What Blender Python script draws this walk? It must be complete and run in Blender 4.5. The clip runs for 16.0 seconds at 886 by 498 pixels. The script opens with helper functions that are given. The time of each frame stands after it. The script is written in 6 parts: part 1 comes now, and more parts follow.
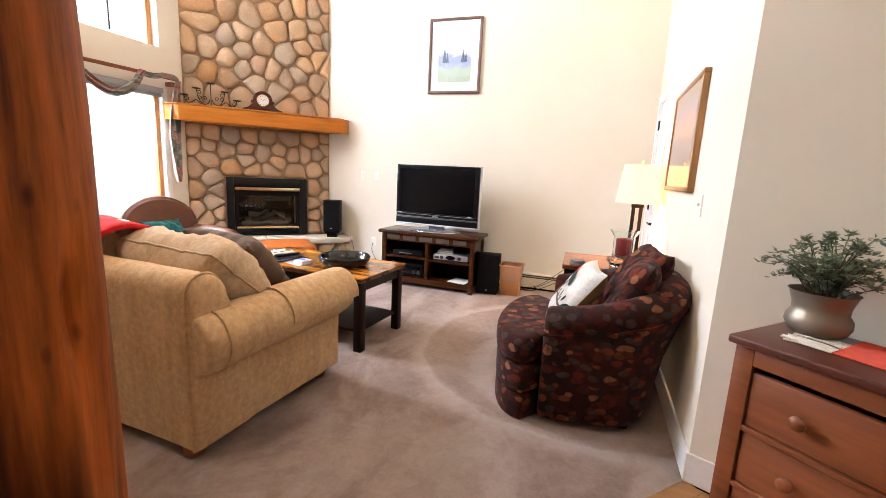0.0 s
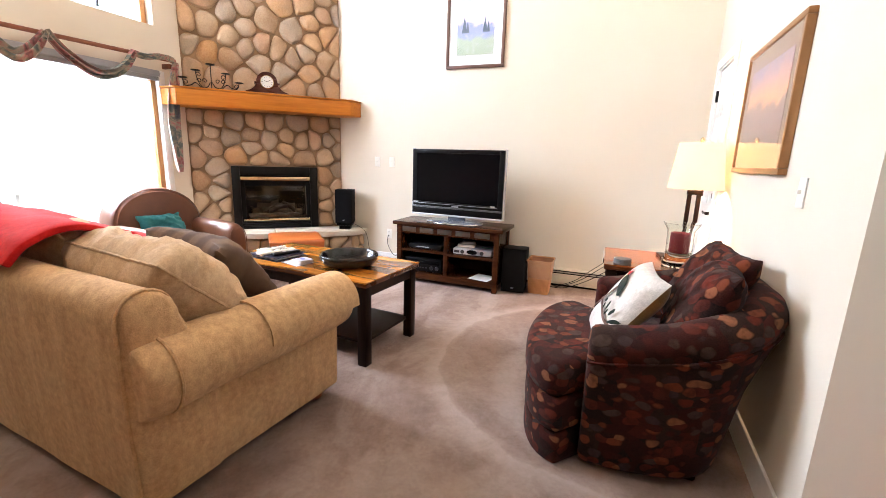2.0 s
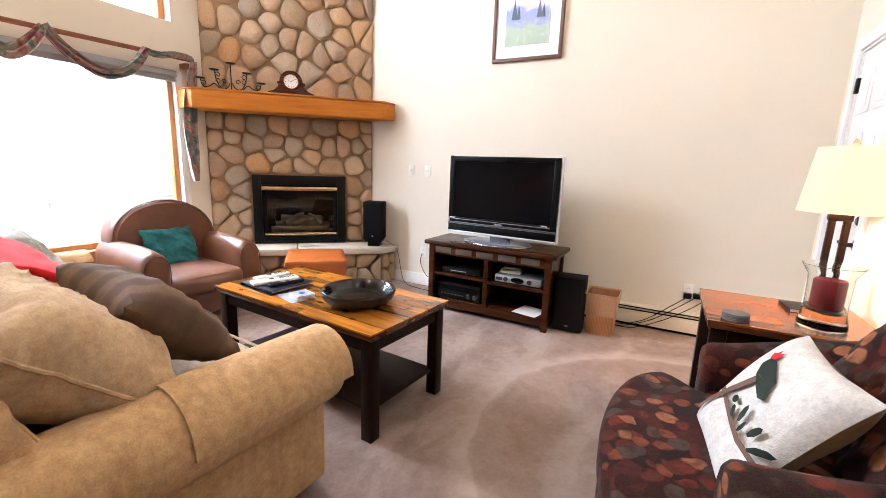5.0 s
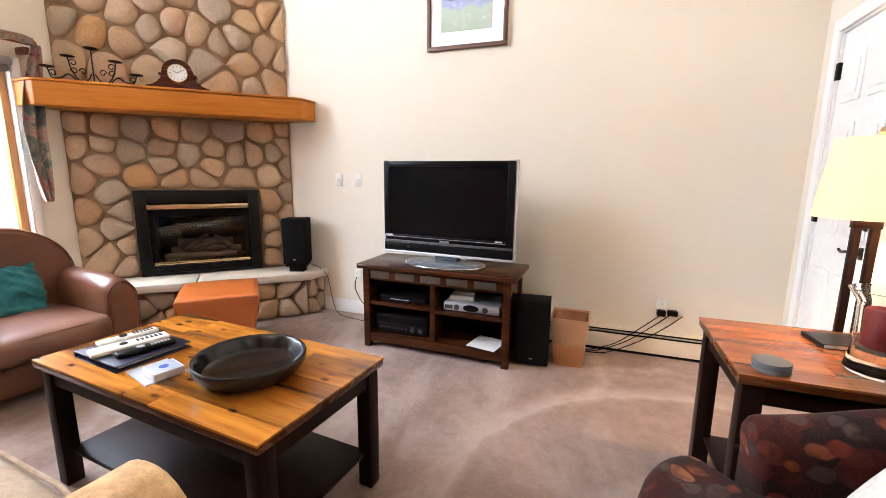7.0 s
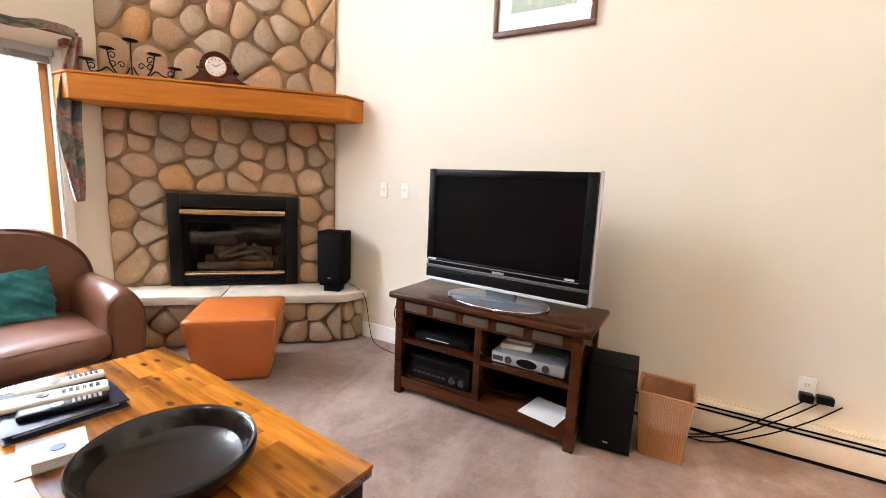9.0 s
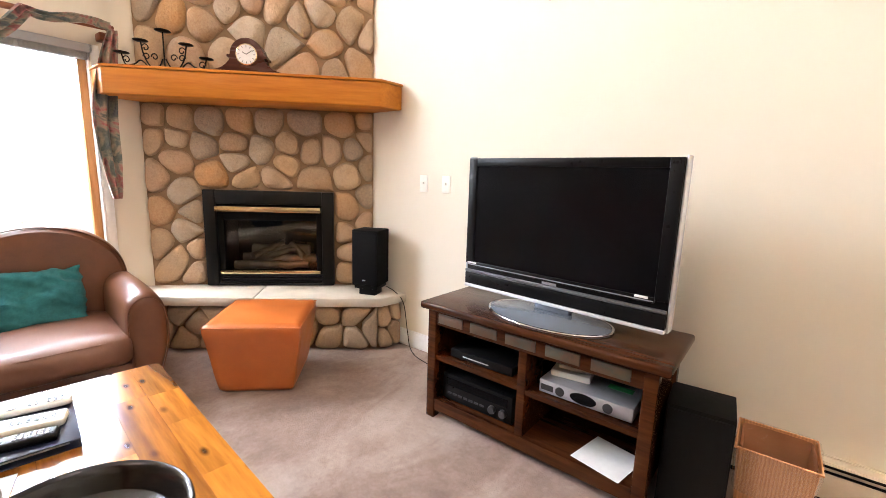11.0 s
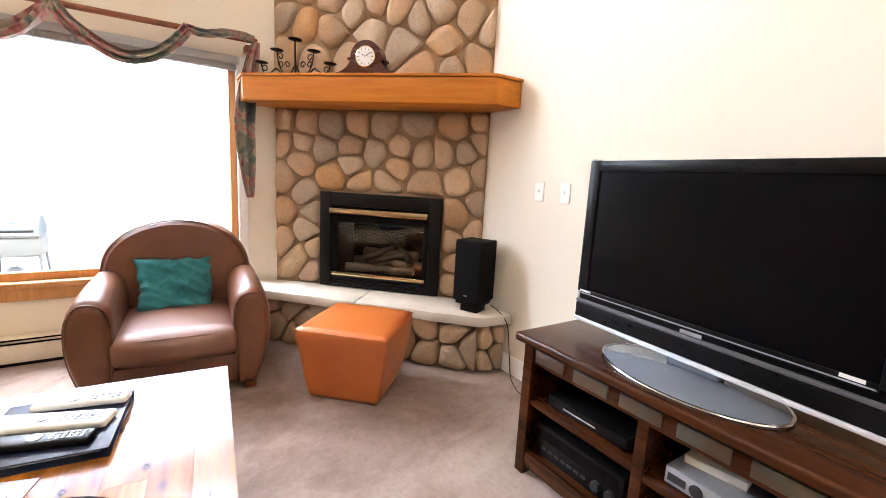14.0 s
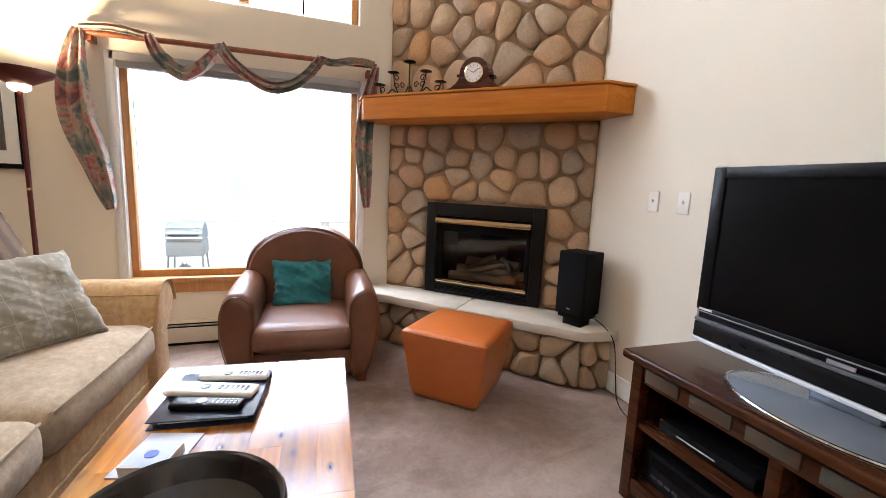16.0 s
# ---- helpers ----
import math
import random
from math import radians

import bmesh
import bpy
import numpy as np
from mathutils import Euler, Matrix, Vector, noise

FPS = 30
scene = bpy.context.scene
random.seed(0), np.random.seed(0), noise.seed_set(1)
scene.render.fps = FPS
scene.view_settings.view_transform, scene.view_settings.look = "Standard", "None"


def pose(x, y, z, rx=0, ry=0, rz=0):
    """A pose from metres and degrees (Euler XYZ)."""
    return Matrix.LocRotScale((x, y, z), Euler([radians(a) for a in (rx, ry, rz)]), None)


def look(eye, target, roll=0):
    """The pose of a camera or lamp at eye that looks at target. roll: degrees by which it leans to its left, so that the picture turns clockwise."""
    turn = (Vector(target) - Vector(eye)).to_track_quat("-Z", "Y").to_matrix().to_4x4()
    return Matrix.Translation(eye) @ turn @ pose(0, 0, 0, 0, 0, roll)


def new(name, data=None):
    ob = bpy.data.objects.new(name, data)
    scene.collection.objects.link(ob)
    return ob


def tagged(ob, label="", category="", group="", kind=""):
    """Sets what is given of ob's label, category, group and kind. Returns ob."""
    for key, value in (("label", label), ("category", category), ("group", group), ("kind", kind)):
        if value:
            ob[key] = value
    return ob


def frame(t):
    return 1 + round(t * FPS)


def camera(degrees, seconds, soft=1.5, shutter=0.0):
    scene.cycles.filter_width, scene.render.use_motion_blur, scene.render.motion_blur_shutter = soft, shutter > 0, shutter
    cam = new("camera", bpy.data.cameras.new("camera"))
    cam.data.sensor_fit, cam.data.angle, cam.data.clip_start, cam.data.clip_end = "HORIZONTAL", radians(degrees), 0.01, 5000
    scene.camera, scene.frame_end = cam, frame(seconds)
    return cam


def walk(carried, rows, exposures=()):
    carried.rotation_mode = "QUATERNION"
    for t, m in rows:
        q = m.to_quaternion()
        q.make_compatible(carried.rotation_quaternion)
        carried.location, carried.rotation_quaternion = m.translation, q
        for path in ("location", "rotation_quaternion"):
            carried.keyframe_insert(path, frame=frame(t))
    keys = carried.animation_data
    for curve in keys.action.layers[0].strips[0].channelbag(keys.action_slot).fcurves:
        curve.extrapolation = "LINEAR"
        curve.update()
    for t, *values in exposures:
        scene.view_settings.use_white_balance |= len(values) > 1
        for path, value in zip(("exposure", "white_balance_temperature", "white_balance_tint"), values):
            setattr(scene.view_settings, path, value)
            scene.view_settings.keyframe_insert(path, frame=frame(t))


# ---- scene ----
cam = camera(92.9, 16.0, soft=0.8)
PATH = [
    (0, (-0.032, -0.021, 1.274), (-0.636, 1.854, 0.924), 2.8),
    (0.5, (-0.044, 0.079, 1.266), (-0.692, 1.939, 0.916), 2.2),
    (1, (-0.07, 0.205, 1.262), (-0.681, 2.077, 0.909), 2.0),
    (1.5, (-0.11, 0.307, 1.252), (-0.737, 2.165, 0.855), 1.6),
    (2, (-0.137, 0.428, 1.262), (-0.845, 2.252, 0.846), 1.8),
    (2.5, (-0.139, 0.56, 1.268), (-0.969, 2.332, 0.855), 2.5),
    (3, (-0.166, 0.661, 1.248), (-1.06, 2.402, 0.838), 2.2),
    (3.5, (-0.222, 0.766, 1.25), (-1.092, 2.523, 0.853), 2.5),
    (6, (-0.437, 1.342, 1.284), (-1.366, 3.071, 0.899), 1.7),
    (6.5, (-0.507, 1.502, 1.28), (-1.288, 3.311, 0.937), 1.5),
    (7, (-0.577, 1.661, 1.273), (-1.251, 3.511, 0.922), 0.5),
    (7.5, (-0.621, 1.835, 1.281), (-1.328, 3.669, 0.913), 0.7),
    (8, (-0.642, 1.993, 1.272), (-1.455, 3.789, 0.937), 1.7),
    (10.5, (-0.808, 2.604, 1.273), (-1.952, 4.213, 0.953), 1.9),
    (11, (-0.815, 2.663, 1.264), (-2.027, 4.218, 0.926), 1.8),
    (11.5, (-0.866, 2.74, 1.259), (-2.123, 4.26, 0.929), 1.8),
    (12, (-0.932, 2.833, 1.25), (-2.232, 4.326, 0.965), 2.1),
    (12.5, (-0.965, 2.915, 1.258), (-2.362, 4.314, 0.956), 1.5),
    (13, (-0.956, 2.977, 1.258), (-2.431, 4.286, 0.924), 2.6),
    (13.5, (-0.952, 3.0, 1.256), (-2.528, 4.186, 0.922), 3.0),
    (14, (-0.942, 3.009, 1.255), (-2.578, 4.113, 0.929), 3.1),
    (14.5, (-0.929, 3.013, 1.255), (-2.619, 4.032, 0.927), 2.8),
    (15, (-0.921, 3.009, 1.256), (-2.673, 3.918, 0.936), 2.7),
    (15.5, (-0.917, 2.993, 1.255), (-2.739, 3.761, 0.958), 2.9),
    (16, (-0.906, 2.981, 1.25), (-2.763, 3.661, 0.953), 2.5),
]
EXPOSURE = [(0, 0.30, 5900, 14), (3.5, 0.22, 5750, 14), (8, 0.0, 5900, 14), (10.5, 0.30, 6100, 13), (14.4, 0.24, 5900, 13), (16, -0.40, 5800, 12)]
walk(cam, [(t, look(eye, target, roll)) for t, eye, target, roll in PATH], EXPOSURE)

# ---- light ----
world = bpy.data.worlds.new("sky")
scene.world = world
world.use_nodes = True
wn = world.node_tree.nodes
sky = wn.new("ShaderNodeTexSky")
sky.sky_type, sky.sun_disc = "NISHITA", False
sky.sun_elevation, sky.sun_rotation = radians(50), radians(120)
wn["Background"].inputs["Strength"].default_value = 0.15
world.node_tree.links.new(sky.outputs["Color"], wn["Background"].inputs["Color"])


def lamp(name, kind, m, power, colour, size=0.1, size_y=None, spread=None):
    data = bpy.data.lights.new(name, kind)
    data.energy, data.color = power, colour
    if kind == "AREA":
        data.shape, data.size, data.size_y = "RECTANGLE", size, size_y or size
        if spread:
            data.spread = radians(spread)
    elif kind == "SPOT":
        data.spot_size, data.spot_blend, data.shadow_soft_size = radians(spread or 120), 0.6, size
    elif kind == "SUN":
        data.angle = radians(size)
    else:
        data.shadow_soft_size = size
    ob = new(name, data)
    ob.matrix_world = m
    return ob


lamp("sun", "SUN", look((10, -6, 14), (0, 0, 0)), 5.0, (1.0, 0.95, 0.88), 0.6)
# open sky above the deck, which lights the room through both windows
lamp("open_sky", "AREA", look((-5.9, 2.3, 3.0), (-3.0, 2.8, 1.0)), 900, (0.88, 0.94, 1.0), 3.4, 2.3)
# fill lamps added on the unseen ceiling, tipped towards the north wall
FILL_LAMPS = ((-2.4, 0.1, (-3.3, 3.6, 1.0), 56), (-1.3, 2.3, (-0.5, 4.9, 0.2), 28), (1.0, 0.1, (-0.2, 4.6, 0.3), 18))
for x, y, goal, power in FILL_LAMPS:
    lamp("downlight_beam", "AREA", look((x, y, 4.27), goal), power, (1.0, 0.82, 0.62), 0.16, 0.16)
# the two lit lamps
lamp("table_lamp_bulb", "POINT", pose(0.398, 3.73, 1.26), 72, (1.0, 0.60, 0.28), 0.04)
lamp("torchiere_bulb", "SPOT", look((-4.06, 1.55, 1.80), (-4.06, 1.55, 4)), 150, (1.0, 0.72, 0.40), 0.05, spread=150)

# ---- materials ----
class Nodes:
    """A small builder for a Principled material."""

    def __init__(self, name, rough=0.5, metal=0.0, colour=(0.5, 0.5, 0.5)):
        self.mat = bpy.data.materials.new(name)
        self.mat.use_nodes = True
        self.tree = self.mat.node_tree
        self.b = self.tree.nodes["Principled BSDF"]
        self.b.inputs["Roughness"].default_value = rough
        self.b.inputs["Metallic"].default_value = metal
        self.b.inputs["Base Color"].default_value = (*colour, 1)
        tc = self.tree.nodes.new("ShaderNodeTexCoord")
        self.co = tc.outputs["Object"]

    def node(self, kind, **inputs):
        n = self.tree.nodes.new(kind)
        for k, v in inputs.items():
            self.put(n, k.replace("_", " "), v)
        return n

    def put(self, n, k, v):
        if isinstance(v, bpy.types.NodeSocket):
            self.tree.links.new(v, n.inputs[k])
        else:
            n.inputs[k].default_value = v

    def scaled(self, s, rot=(0, 0, 0), co=None):
        n = self.node("ShaderNodeMapping", Scale=s, Rotation=rot)
        self.tree.links.new(co or self.co, n.inputs["Vector"])
        return n.outputs["Vector"]

    def noise(self, scale, detail=3.0, rough=0.55, co=None, distort=0.0):
        n = self.node("ShaderNodeTexNoise", Scale=scale, Detail=detail, Roughness=rough, Distortion=distort)
        self.tree.links.new(co or self.co, n.inputs["Vector"])
        return n.outputs["Fac"]

    def ramp(self, fac, stops):
        n = self.tree.nodes.new("ShaderNodeValToRGB")
        self.tree.links.new(fac, n.inputs["Fac"])
        e = n.color_ramp.elements
        while len(e) < len(stops):
            e.new(0.5)
        for el, (p, c) in zip(e, stops):
            el.position, el.color = p, (*c, 1) if len(c) == 3 else c
        return n.outputs["Color"]

    def mix(self, fac, a, b, mode="MIX"):
        n = self.tree.nodes.new("ShaderNodeMix")
        n.data_type, n.blend_type = "RGBA", mode
        for i, v in ((0, fac), (6, a), (7, b)):
            if isinstance(v, bpy.types.NodeSocket):
                self.tree.links.new(v, n.inputs[i])
            else:
                n.inputs[i].default_value = v if i == 0 or len(v) == 4 else (*v, 1)
        return n.outputs[2]

    def base(self, c):
        self.tree.links.new(c, self.b.inputs["Base Color"])
        return self

    def rough(self, fac, lo, hi):
        n = self.node("ShaderNodeMapRange")
        self.tree.links.new(fac, n.inputs["Value"])
        n.inputs["To Min"].default_value, n.inputs["To Max"].default_value = lo, hi
        self.tree.links.new(n.outputs["Result"], self.b.inputs["Roughness"])
        return self

    def bump(self, fac, strength=0.2, dist=0.01):
        n = self.node("ShaderNodeBump", Strength=strength, Distance=dist)
        self.tree.links.new(fac, n.inputs["Height"])
        old = self.b.inputs["Normal"]
        if old.is_linked:
            self.tree.links.new(old.links[0].from_socket, n.inputs["Normal"])
        self.tree.links.new(n.outputs["Normal"], old)
        return self

    def random(self):
        return self.tree.nodes.new("ShaderNodeObjectInfo").outputs["Random"]

    def set(self, **kw):
        for k, v in kw.items():
            self.b.inputs[k.replace("_", " ")].default_value = v
        return self


def scaled_colour(c, k):
    return tuple(min(1.0, v * k) for v in c)


def plain(name, c, rough=0.5, metal=0.0, vary=0.12, grain=40.0, bump=0.05, spec=0.4):
    """A plain surface with slight mottling at two scales."""
    n = Nodes(name, rough, metal, c)
    big, fine = n.noise(3.0, 2), n.noise(grain, 4)
    col = n.ramp(big, [(0.3, scaled_colour(c, 1 - vary)), (0.7, scaled_colour(c, 1 + vary))])
    n.base(n.mix(0.12, col, n.ramp(fine, [(0.3, scaled_colour(c, 0.7)), (0.7, scaled_colour(c, 1.25))])))
    n.rough(fine, max(0.02, rough - 0.08), min(1, rough + 0.08))
    if bump:
        n.bump(fine, bump, 0.004)
    n.set(Specular_IOR_Level=spec)
    return n.mat


def wood(name, light, dark, rough=0.35, axis=0, scale=1.0, per_object=0.0, bump=0.04, spec=0.4, knots=0.0):
    """Long grain along the axis; per_object shifts the tone from board to board."""
    n = Nodes(name, rough)
    s = [14 * scale, 14 * scale, 14 * scale]
    s[axis] = 1.1 * scale
    co = n.scaled(tuple(s))
    if per_object:
        off = n.node("ShaderNodeVectorMath")
        off.operation = "ADD"
        n.tree.links.new(co, off.inputs[0])
        k = n.node("ShaderNodeMath")
        k.operation = "MULTIPLY"
        k.inputs[1].default_value = 37.0
        n.tree.links.new(n.random(), k.inputs[0])
        n.tree.links.new(k.outputs[0], off.inputs[1])
        co = off.outputs[0]
    a = n.noise(1.0, 5, 0.6, co, 0.6)
    fine = n.noise(5.0, 4, 0.6, co)
    col = n.ramp(a, [(0.3, dark), (0.5, tuple((l + d) / 2 for l, d in zip(light, dark))), (0.72, light)])
    col = n.mix(0.25, col, n.ramp(fine, [(0.35, scaled_colour(dark, 0.8)), (0.65, scaled_colour(light, 1.1))]))
    if knots:
        v = n.node("ShaderNodeTexVoronoi", Scale=1.0)
        v.voronoi_dimensions = "2D" if axis == 0 else "3D"
        ks = [15.0, 15.0, 15.0]
        ks[axis] = 7.0
        n.tree.links.new(n.scaled(tuple(ks)), v.inputs["Vector"])
        some = n.ramp(v.outputs["Color"], [(0.42, (0, 0, 0)), (0.60, (1, 1, 1))])
        col = n.mix(n.mix(1.0, some, n.ramp(v.outputs["Distance"], [(0.05, (0.9, 0.9, 0.9)), (0.10, (0.6, 0.6, 0.6)), (0.19, (0, 0, 0))]), "MULTIPLY"), col, scaled_colour(dark, 0.3))
        col = n.mix(n.ramp(n.noise(0.7, 2, 0.5, co), [(0.55, (0, 0, 0)), (0.66, (knots,) * 3)]), col, scaled_colour(dark, 0.55))
    if per_object:
        tone = n.ramp(n.random(), [(0.0, (1 - per_object,) * 3), (1.0, (1, 1, 1))])
        col = n.mix(1.0, col, tone, "MULTIPLY")
    n.base(col).rough(a, rough - 0.06, rough + 0.1).bump(fine, bump, 0.003)
    n.set(Specular_IOR_Level=spec)
    return n.mat


def fabric(name, a, b, weave=260.0, blotch=5.0, rough=0.95, bump=0.35, stretch=(1, 1, 1), fuzz=0.25):
    n = Nodes(name, rough)
    big = n.noise(blotch, 3, 0.6, n.scaled(stretch))
    fine = n.noise(weave, 2, 0.7)
    col = n.ramp(big, [(0.3, a), (0.7, b)])
    mid = n.noise(38, 4, 0.65)
    col = n.mix(0.35, col, n.ramp(mid, [(0.35, scaled_colour(a, 0.6)), (0.65, scaled_colour(b, 1.15))]))
    col = n.mix(0.2, col, n.ramp(fine, [(0.3, scaled_colour(a, 0.5)), (0.7, scaled_colour(b, 1.3))]))
    n.base(col).bump(fine, bump, 0.003).bump(n.noise(14, 3), 0.12, 0.02)
    n.set(Sheen_Weight=fuzz, Sheen_Roughness=0.5, Specular_IOR_Level=0.2)
    return n.mat


def leather(name, a, b, rough=0.38, worn=None):
    n = Nodes(name, rough)
    big, pores = n.noise(4.0, 4, 0.6), n.noise(160, 3, 0.6)
    col = n.ramp(big, [(0.3, a), (0.7, b)])
    if worn:
        col = n.mix(n.ramp(n.noise(2.2, 4), [(0.5, (0, 0, 0)), (0.75, (1, 1, 1))]), col, worn)
    col = n.mix(0.1, col, n.ramp(pores, [(0.3, (0.02, 0.01, 0.01)), (0.7, b)]))
    n.base(col).rough(big, rough - 0.06, rough + 0.12).bump(pores, 0.12, 0.002).bump(n.noise(12, 3), 0.08, 0.01)
    return n.mat


def metal(name, c, rough=0.3):
    n = Nodes(name, rough, 1.0, c)
    f = n.noise(60, 3)
    n.base(n.ramp(n.noise(6, 3), [(0.3, scaled_colour(c, 0.85)), (0.7, scaled_colour(c, 1.1))])).rough(f, rough * 0.8, rough * 1.3)
    return n.mat


def glow(name, c, strength, base=None):
    n = Nodes(name, 0.8, 0, base or c)
    n.set(Emission_Color=(*c, 1), Emission_Strength=strength)
    return n.mat


def glass_mat(name, tint=(1, 1, 1), rough=0.0):
    n = Nodes(name, rough, 0, tint)
    n.set(Transmission_Weight=1.0, IOR=1.45)
    return n.mat


# painted plaster, with roller stipple
n = Nodes("wall_paint", 0.75)
n.base(n.ramp(n.noise(1.3, 3), [(0.3, (0.70, 0.638, 0.525)), (0.7, (0.735, 0.672, 0.556))]))
n.bump(n.noise(180, 3), 0.08, 0.002).bump(n.noise(9, 3), 0.05, 0.01)
WALL = n.mat
CEIL = plain("ceiling_paint", (0.80, 0.78, 0.73), 0.85)
WHITE = plain("white_paint", (0.80, 0.80, 0.78), 0.4, vary=0.03, bump=0.03)

# cut-pile carpet, brushed lighter and darker in broad sweeps
n = Nodes("carpet", 1.0)
sweep = n.noise(2.0, 5, 0.6, n.scaled((1.0, 0.55, 1), (0, 0, 0.6)), 0.9)
pile, tuft = n.noise(420, 2, 0.7), n.noise(55, 3, 0.6)
c = n.ramp(sweep, [(0.34, (0.150, 0.084, 0.056)), (0.45, (0.215, 0.135, 0.100)), (0.50, (0.270, 0.182, 0.140)), (0.545, (0.345, 0.250, 0.200)), (0.68, (0.430, 0.325, 0.268))])
def ring(cx, cy, r, stops):
    """Soft arcs left in the pile by a swung vacuum cleaner."""
    off = n.node("ShaderNodeVectorMath")
    off.operation = "SUBTRACT"
    n.tree.links.new(n.co, off.inputs[0])
    off.inputs[1].default_value = (cx, cy, 0)
    ln = n.node("ShaderNodeVectorMath")
    ln.operation = "LENGTH"
    n.tree.links.new(off.outputs[0], ln.inputs[0])
    wob = n.node("ShaderNodeMath")
    wob.operation = "MULTIPLY_ADD"
    n.tree.links.new(n.noise(3.5, 3), wob.inputs[0])
    wob.inputs[1].default_value = 0.12
    n.tree.links.new(ln.outputs["Value"], wob.inputs[2])
    sc = n.node("ShaderNodeMath")
    sc.operation = "DIVIDE"
    n.tree.links.new(wob.outputs[0], sc.inputs[0])
    sc.inputs[1].default_value = r * 2
    return n.ramp(sc.outputs[0], stops)


G = lambda v: (v, v, v)
c = n.mix(ring(0.05, 3.1, 1.18, [(0.0, G(0)), (0.485, G(0.12)), (0.50, G(0.8)), (0.53, G(0.5)), (0.56, G(0))]), c, (0.52, 0.41, 0.345))
c = n.mix(ring(0.05, 3.1, 1.18, [(0.3, G(0)), (0.42, G(0.4)), (0.50, G(0.45)), (0.505, G(0))]), c, (0.185, 0.115, 0.084))
c = n.mix(ring(0.12, 2.8, 0.78, [(0.44, G(0)), (0.48, G(0.6)), (0.53, G(0.5)), (0.57, G(0))]), c, (0.52, 0.41, 0.345))
c = n.mix(0.22, c, n.ramp(n.noise(13, 4, 0.7, None, 0.4), [(0.38, (0.145, 0.088, 0.062)), (0.62, (0.43, 0.325, 0.27))]))
c = n.mix(0.15, c, n.ramp(tuft, [(0.35, (0.13, 0.08, 0.058)), (0.65, (0.38, 0.28, 0.23))]))
c = n.mix(0.20, c, n.ramp(pile, [(0.3, (0.10, 0.063, 0.045)), (0.7, (0.46, 0.345, 0.285))]))
n.base(n.mix(1.0, c, (0.97, 0.99, 1.01), "MULTIPLY")).bump(pile, 0.6, 0.006).bump(tuft, 0.3, 0.01)
n.set(Sheen_Weight=0.12, Sheen_Roughness=0.6, Specular_IOR_Level=0.05)
CARPET = n.mat

# field stones: each one takes its own tone
n = Nodes("field_stone", 0.85)
rnd = n.random()
tone = n.ramp(rnd, [(0.0, (0.50, 0.27, 0.10)), (0.11, (0.58, 0.42, 0.27)), (0.22, (0.34, 0.185, 0.090)), (0.33, (0.60, 0.47, 0.34)), (0.44, (0.40, 0.29, 0.20)),
                    (0.55, (0.255, 0.225, 0.20)), (0.66, (0.46, 0.40, 0.345)), (0.77, (0.52, 0.30, 0.125)), (0.88, (0.50, 0.34, 0.25)), (1.0, (0.30, 0.21, 0.14))])
blot, grit = n.noise(7, 5, 0.65), n.noise(70, 4, 0.7)
c = n.mix(n.ramp(blot, [(0.45, (0, 0, 0)), (0.75, (0.5, 0.5, 0.5))]), tone, (0.34, 0.22, 0.12), "MIX")
c = n.mix(n.ramp(n.noise(2.6, 3), [(0.48, (0, 0, 0)), (0.62, (0.4, 0.4, 0.4))]), c, (0.33, 0.29, 0.26))
c = n.mix(0.22, c, n.ramp(grit, [(0.3, (0.16, 0.105, 0.06)), (0.7, (0.66, 0.52, 0.37))]))
n.base(n.mix(1.0, c, (0.92, 0.84, 0.71), "MULTIPLY")).bump(blot, 0.6, 0.03).bump(grit, 0.35, 0.006)
STONE = n.mat
MORTAR = plain("mortar", (0.26, 0.165, 0.090), 0.95, vary=0.25, grain=90, bump=0.5)
SLAB = plain("hearth_slab", (0.60, 0.54, 0.45), 0.8, vary=0.18, grain=30, bump=0.35)

OAK = wood("honey_oak", (0.56, 0.205, 0.020), (0.38, 0.115, 0.009), 0.45, axis=0, scale=0.8, spec=0.2)
TRIMWOOD = wood("window_wood", (0.52, 0.26, 0.085), (0.36, 0.155, 0.045), 0.4, axis=2)
LOG = wood("log_wood", (0.50, 0.125, 0.016), (0.060, 0.012, 0.003), 0.5, axis=2, scale=0.9, bump=0.3, knots=0.95, spec=0.15)
ACACIA = wood("acacia_board", (0.68, 0.265, 0.028), (0.14, 0.033, 0.004), 0.15, axis=0, scale=0.8, per_object=0.5, knots=0.85, bump=0.01, spec=0.65)
ENDTOP = wood("end_table_board", (0.36, 0.115, 0.028), (0.13, 0.035, 0.010), 0.18, axis=0, scale=0.9, per_object=0.35, bump=0.015)
DARKWOOD = wood("dark_stained_wood", (0.020, 0.009, 0.006), (0.008, 0.004, 0.003), 0.38, axis=2, spec=0.08)
EDGEWOOD = wood("edge_stain", (0.115, 0.036, 0.010), (0.040, 0.011, 0.004), 0.25, axis=0)
WALNUT = wood("walnut_stain", (0.070, 0.022, 0.007), (0.008, 0.0025, 0.0015), 0.22, axis=0, spec=0.16)
CHERRY = wood("cherry_wood", (0.25, 0.075, 0.024), (0.14, 0.038, 0.012), 0.4, axis=0, scale=0.7)
CHERRYTOP = wood("cherry_top", (0.10, 0.026, 0.016), (0.05, 0.013, 0.009), 0.28, axis=0)
FLOORWOOD = wood("floor_oak", (0.50, 0.26, 0.09), (0.36, 0.16, 0.045), 0.3, axis=0, per_object=0.3)
CLOCKWOOD = wood("mahogany", (0.085, 0.02, 0.010), (0.035, 0.009, 0.005), 0.25, axis=0)

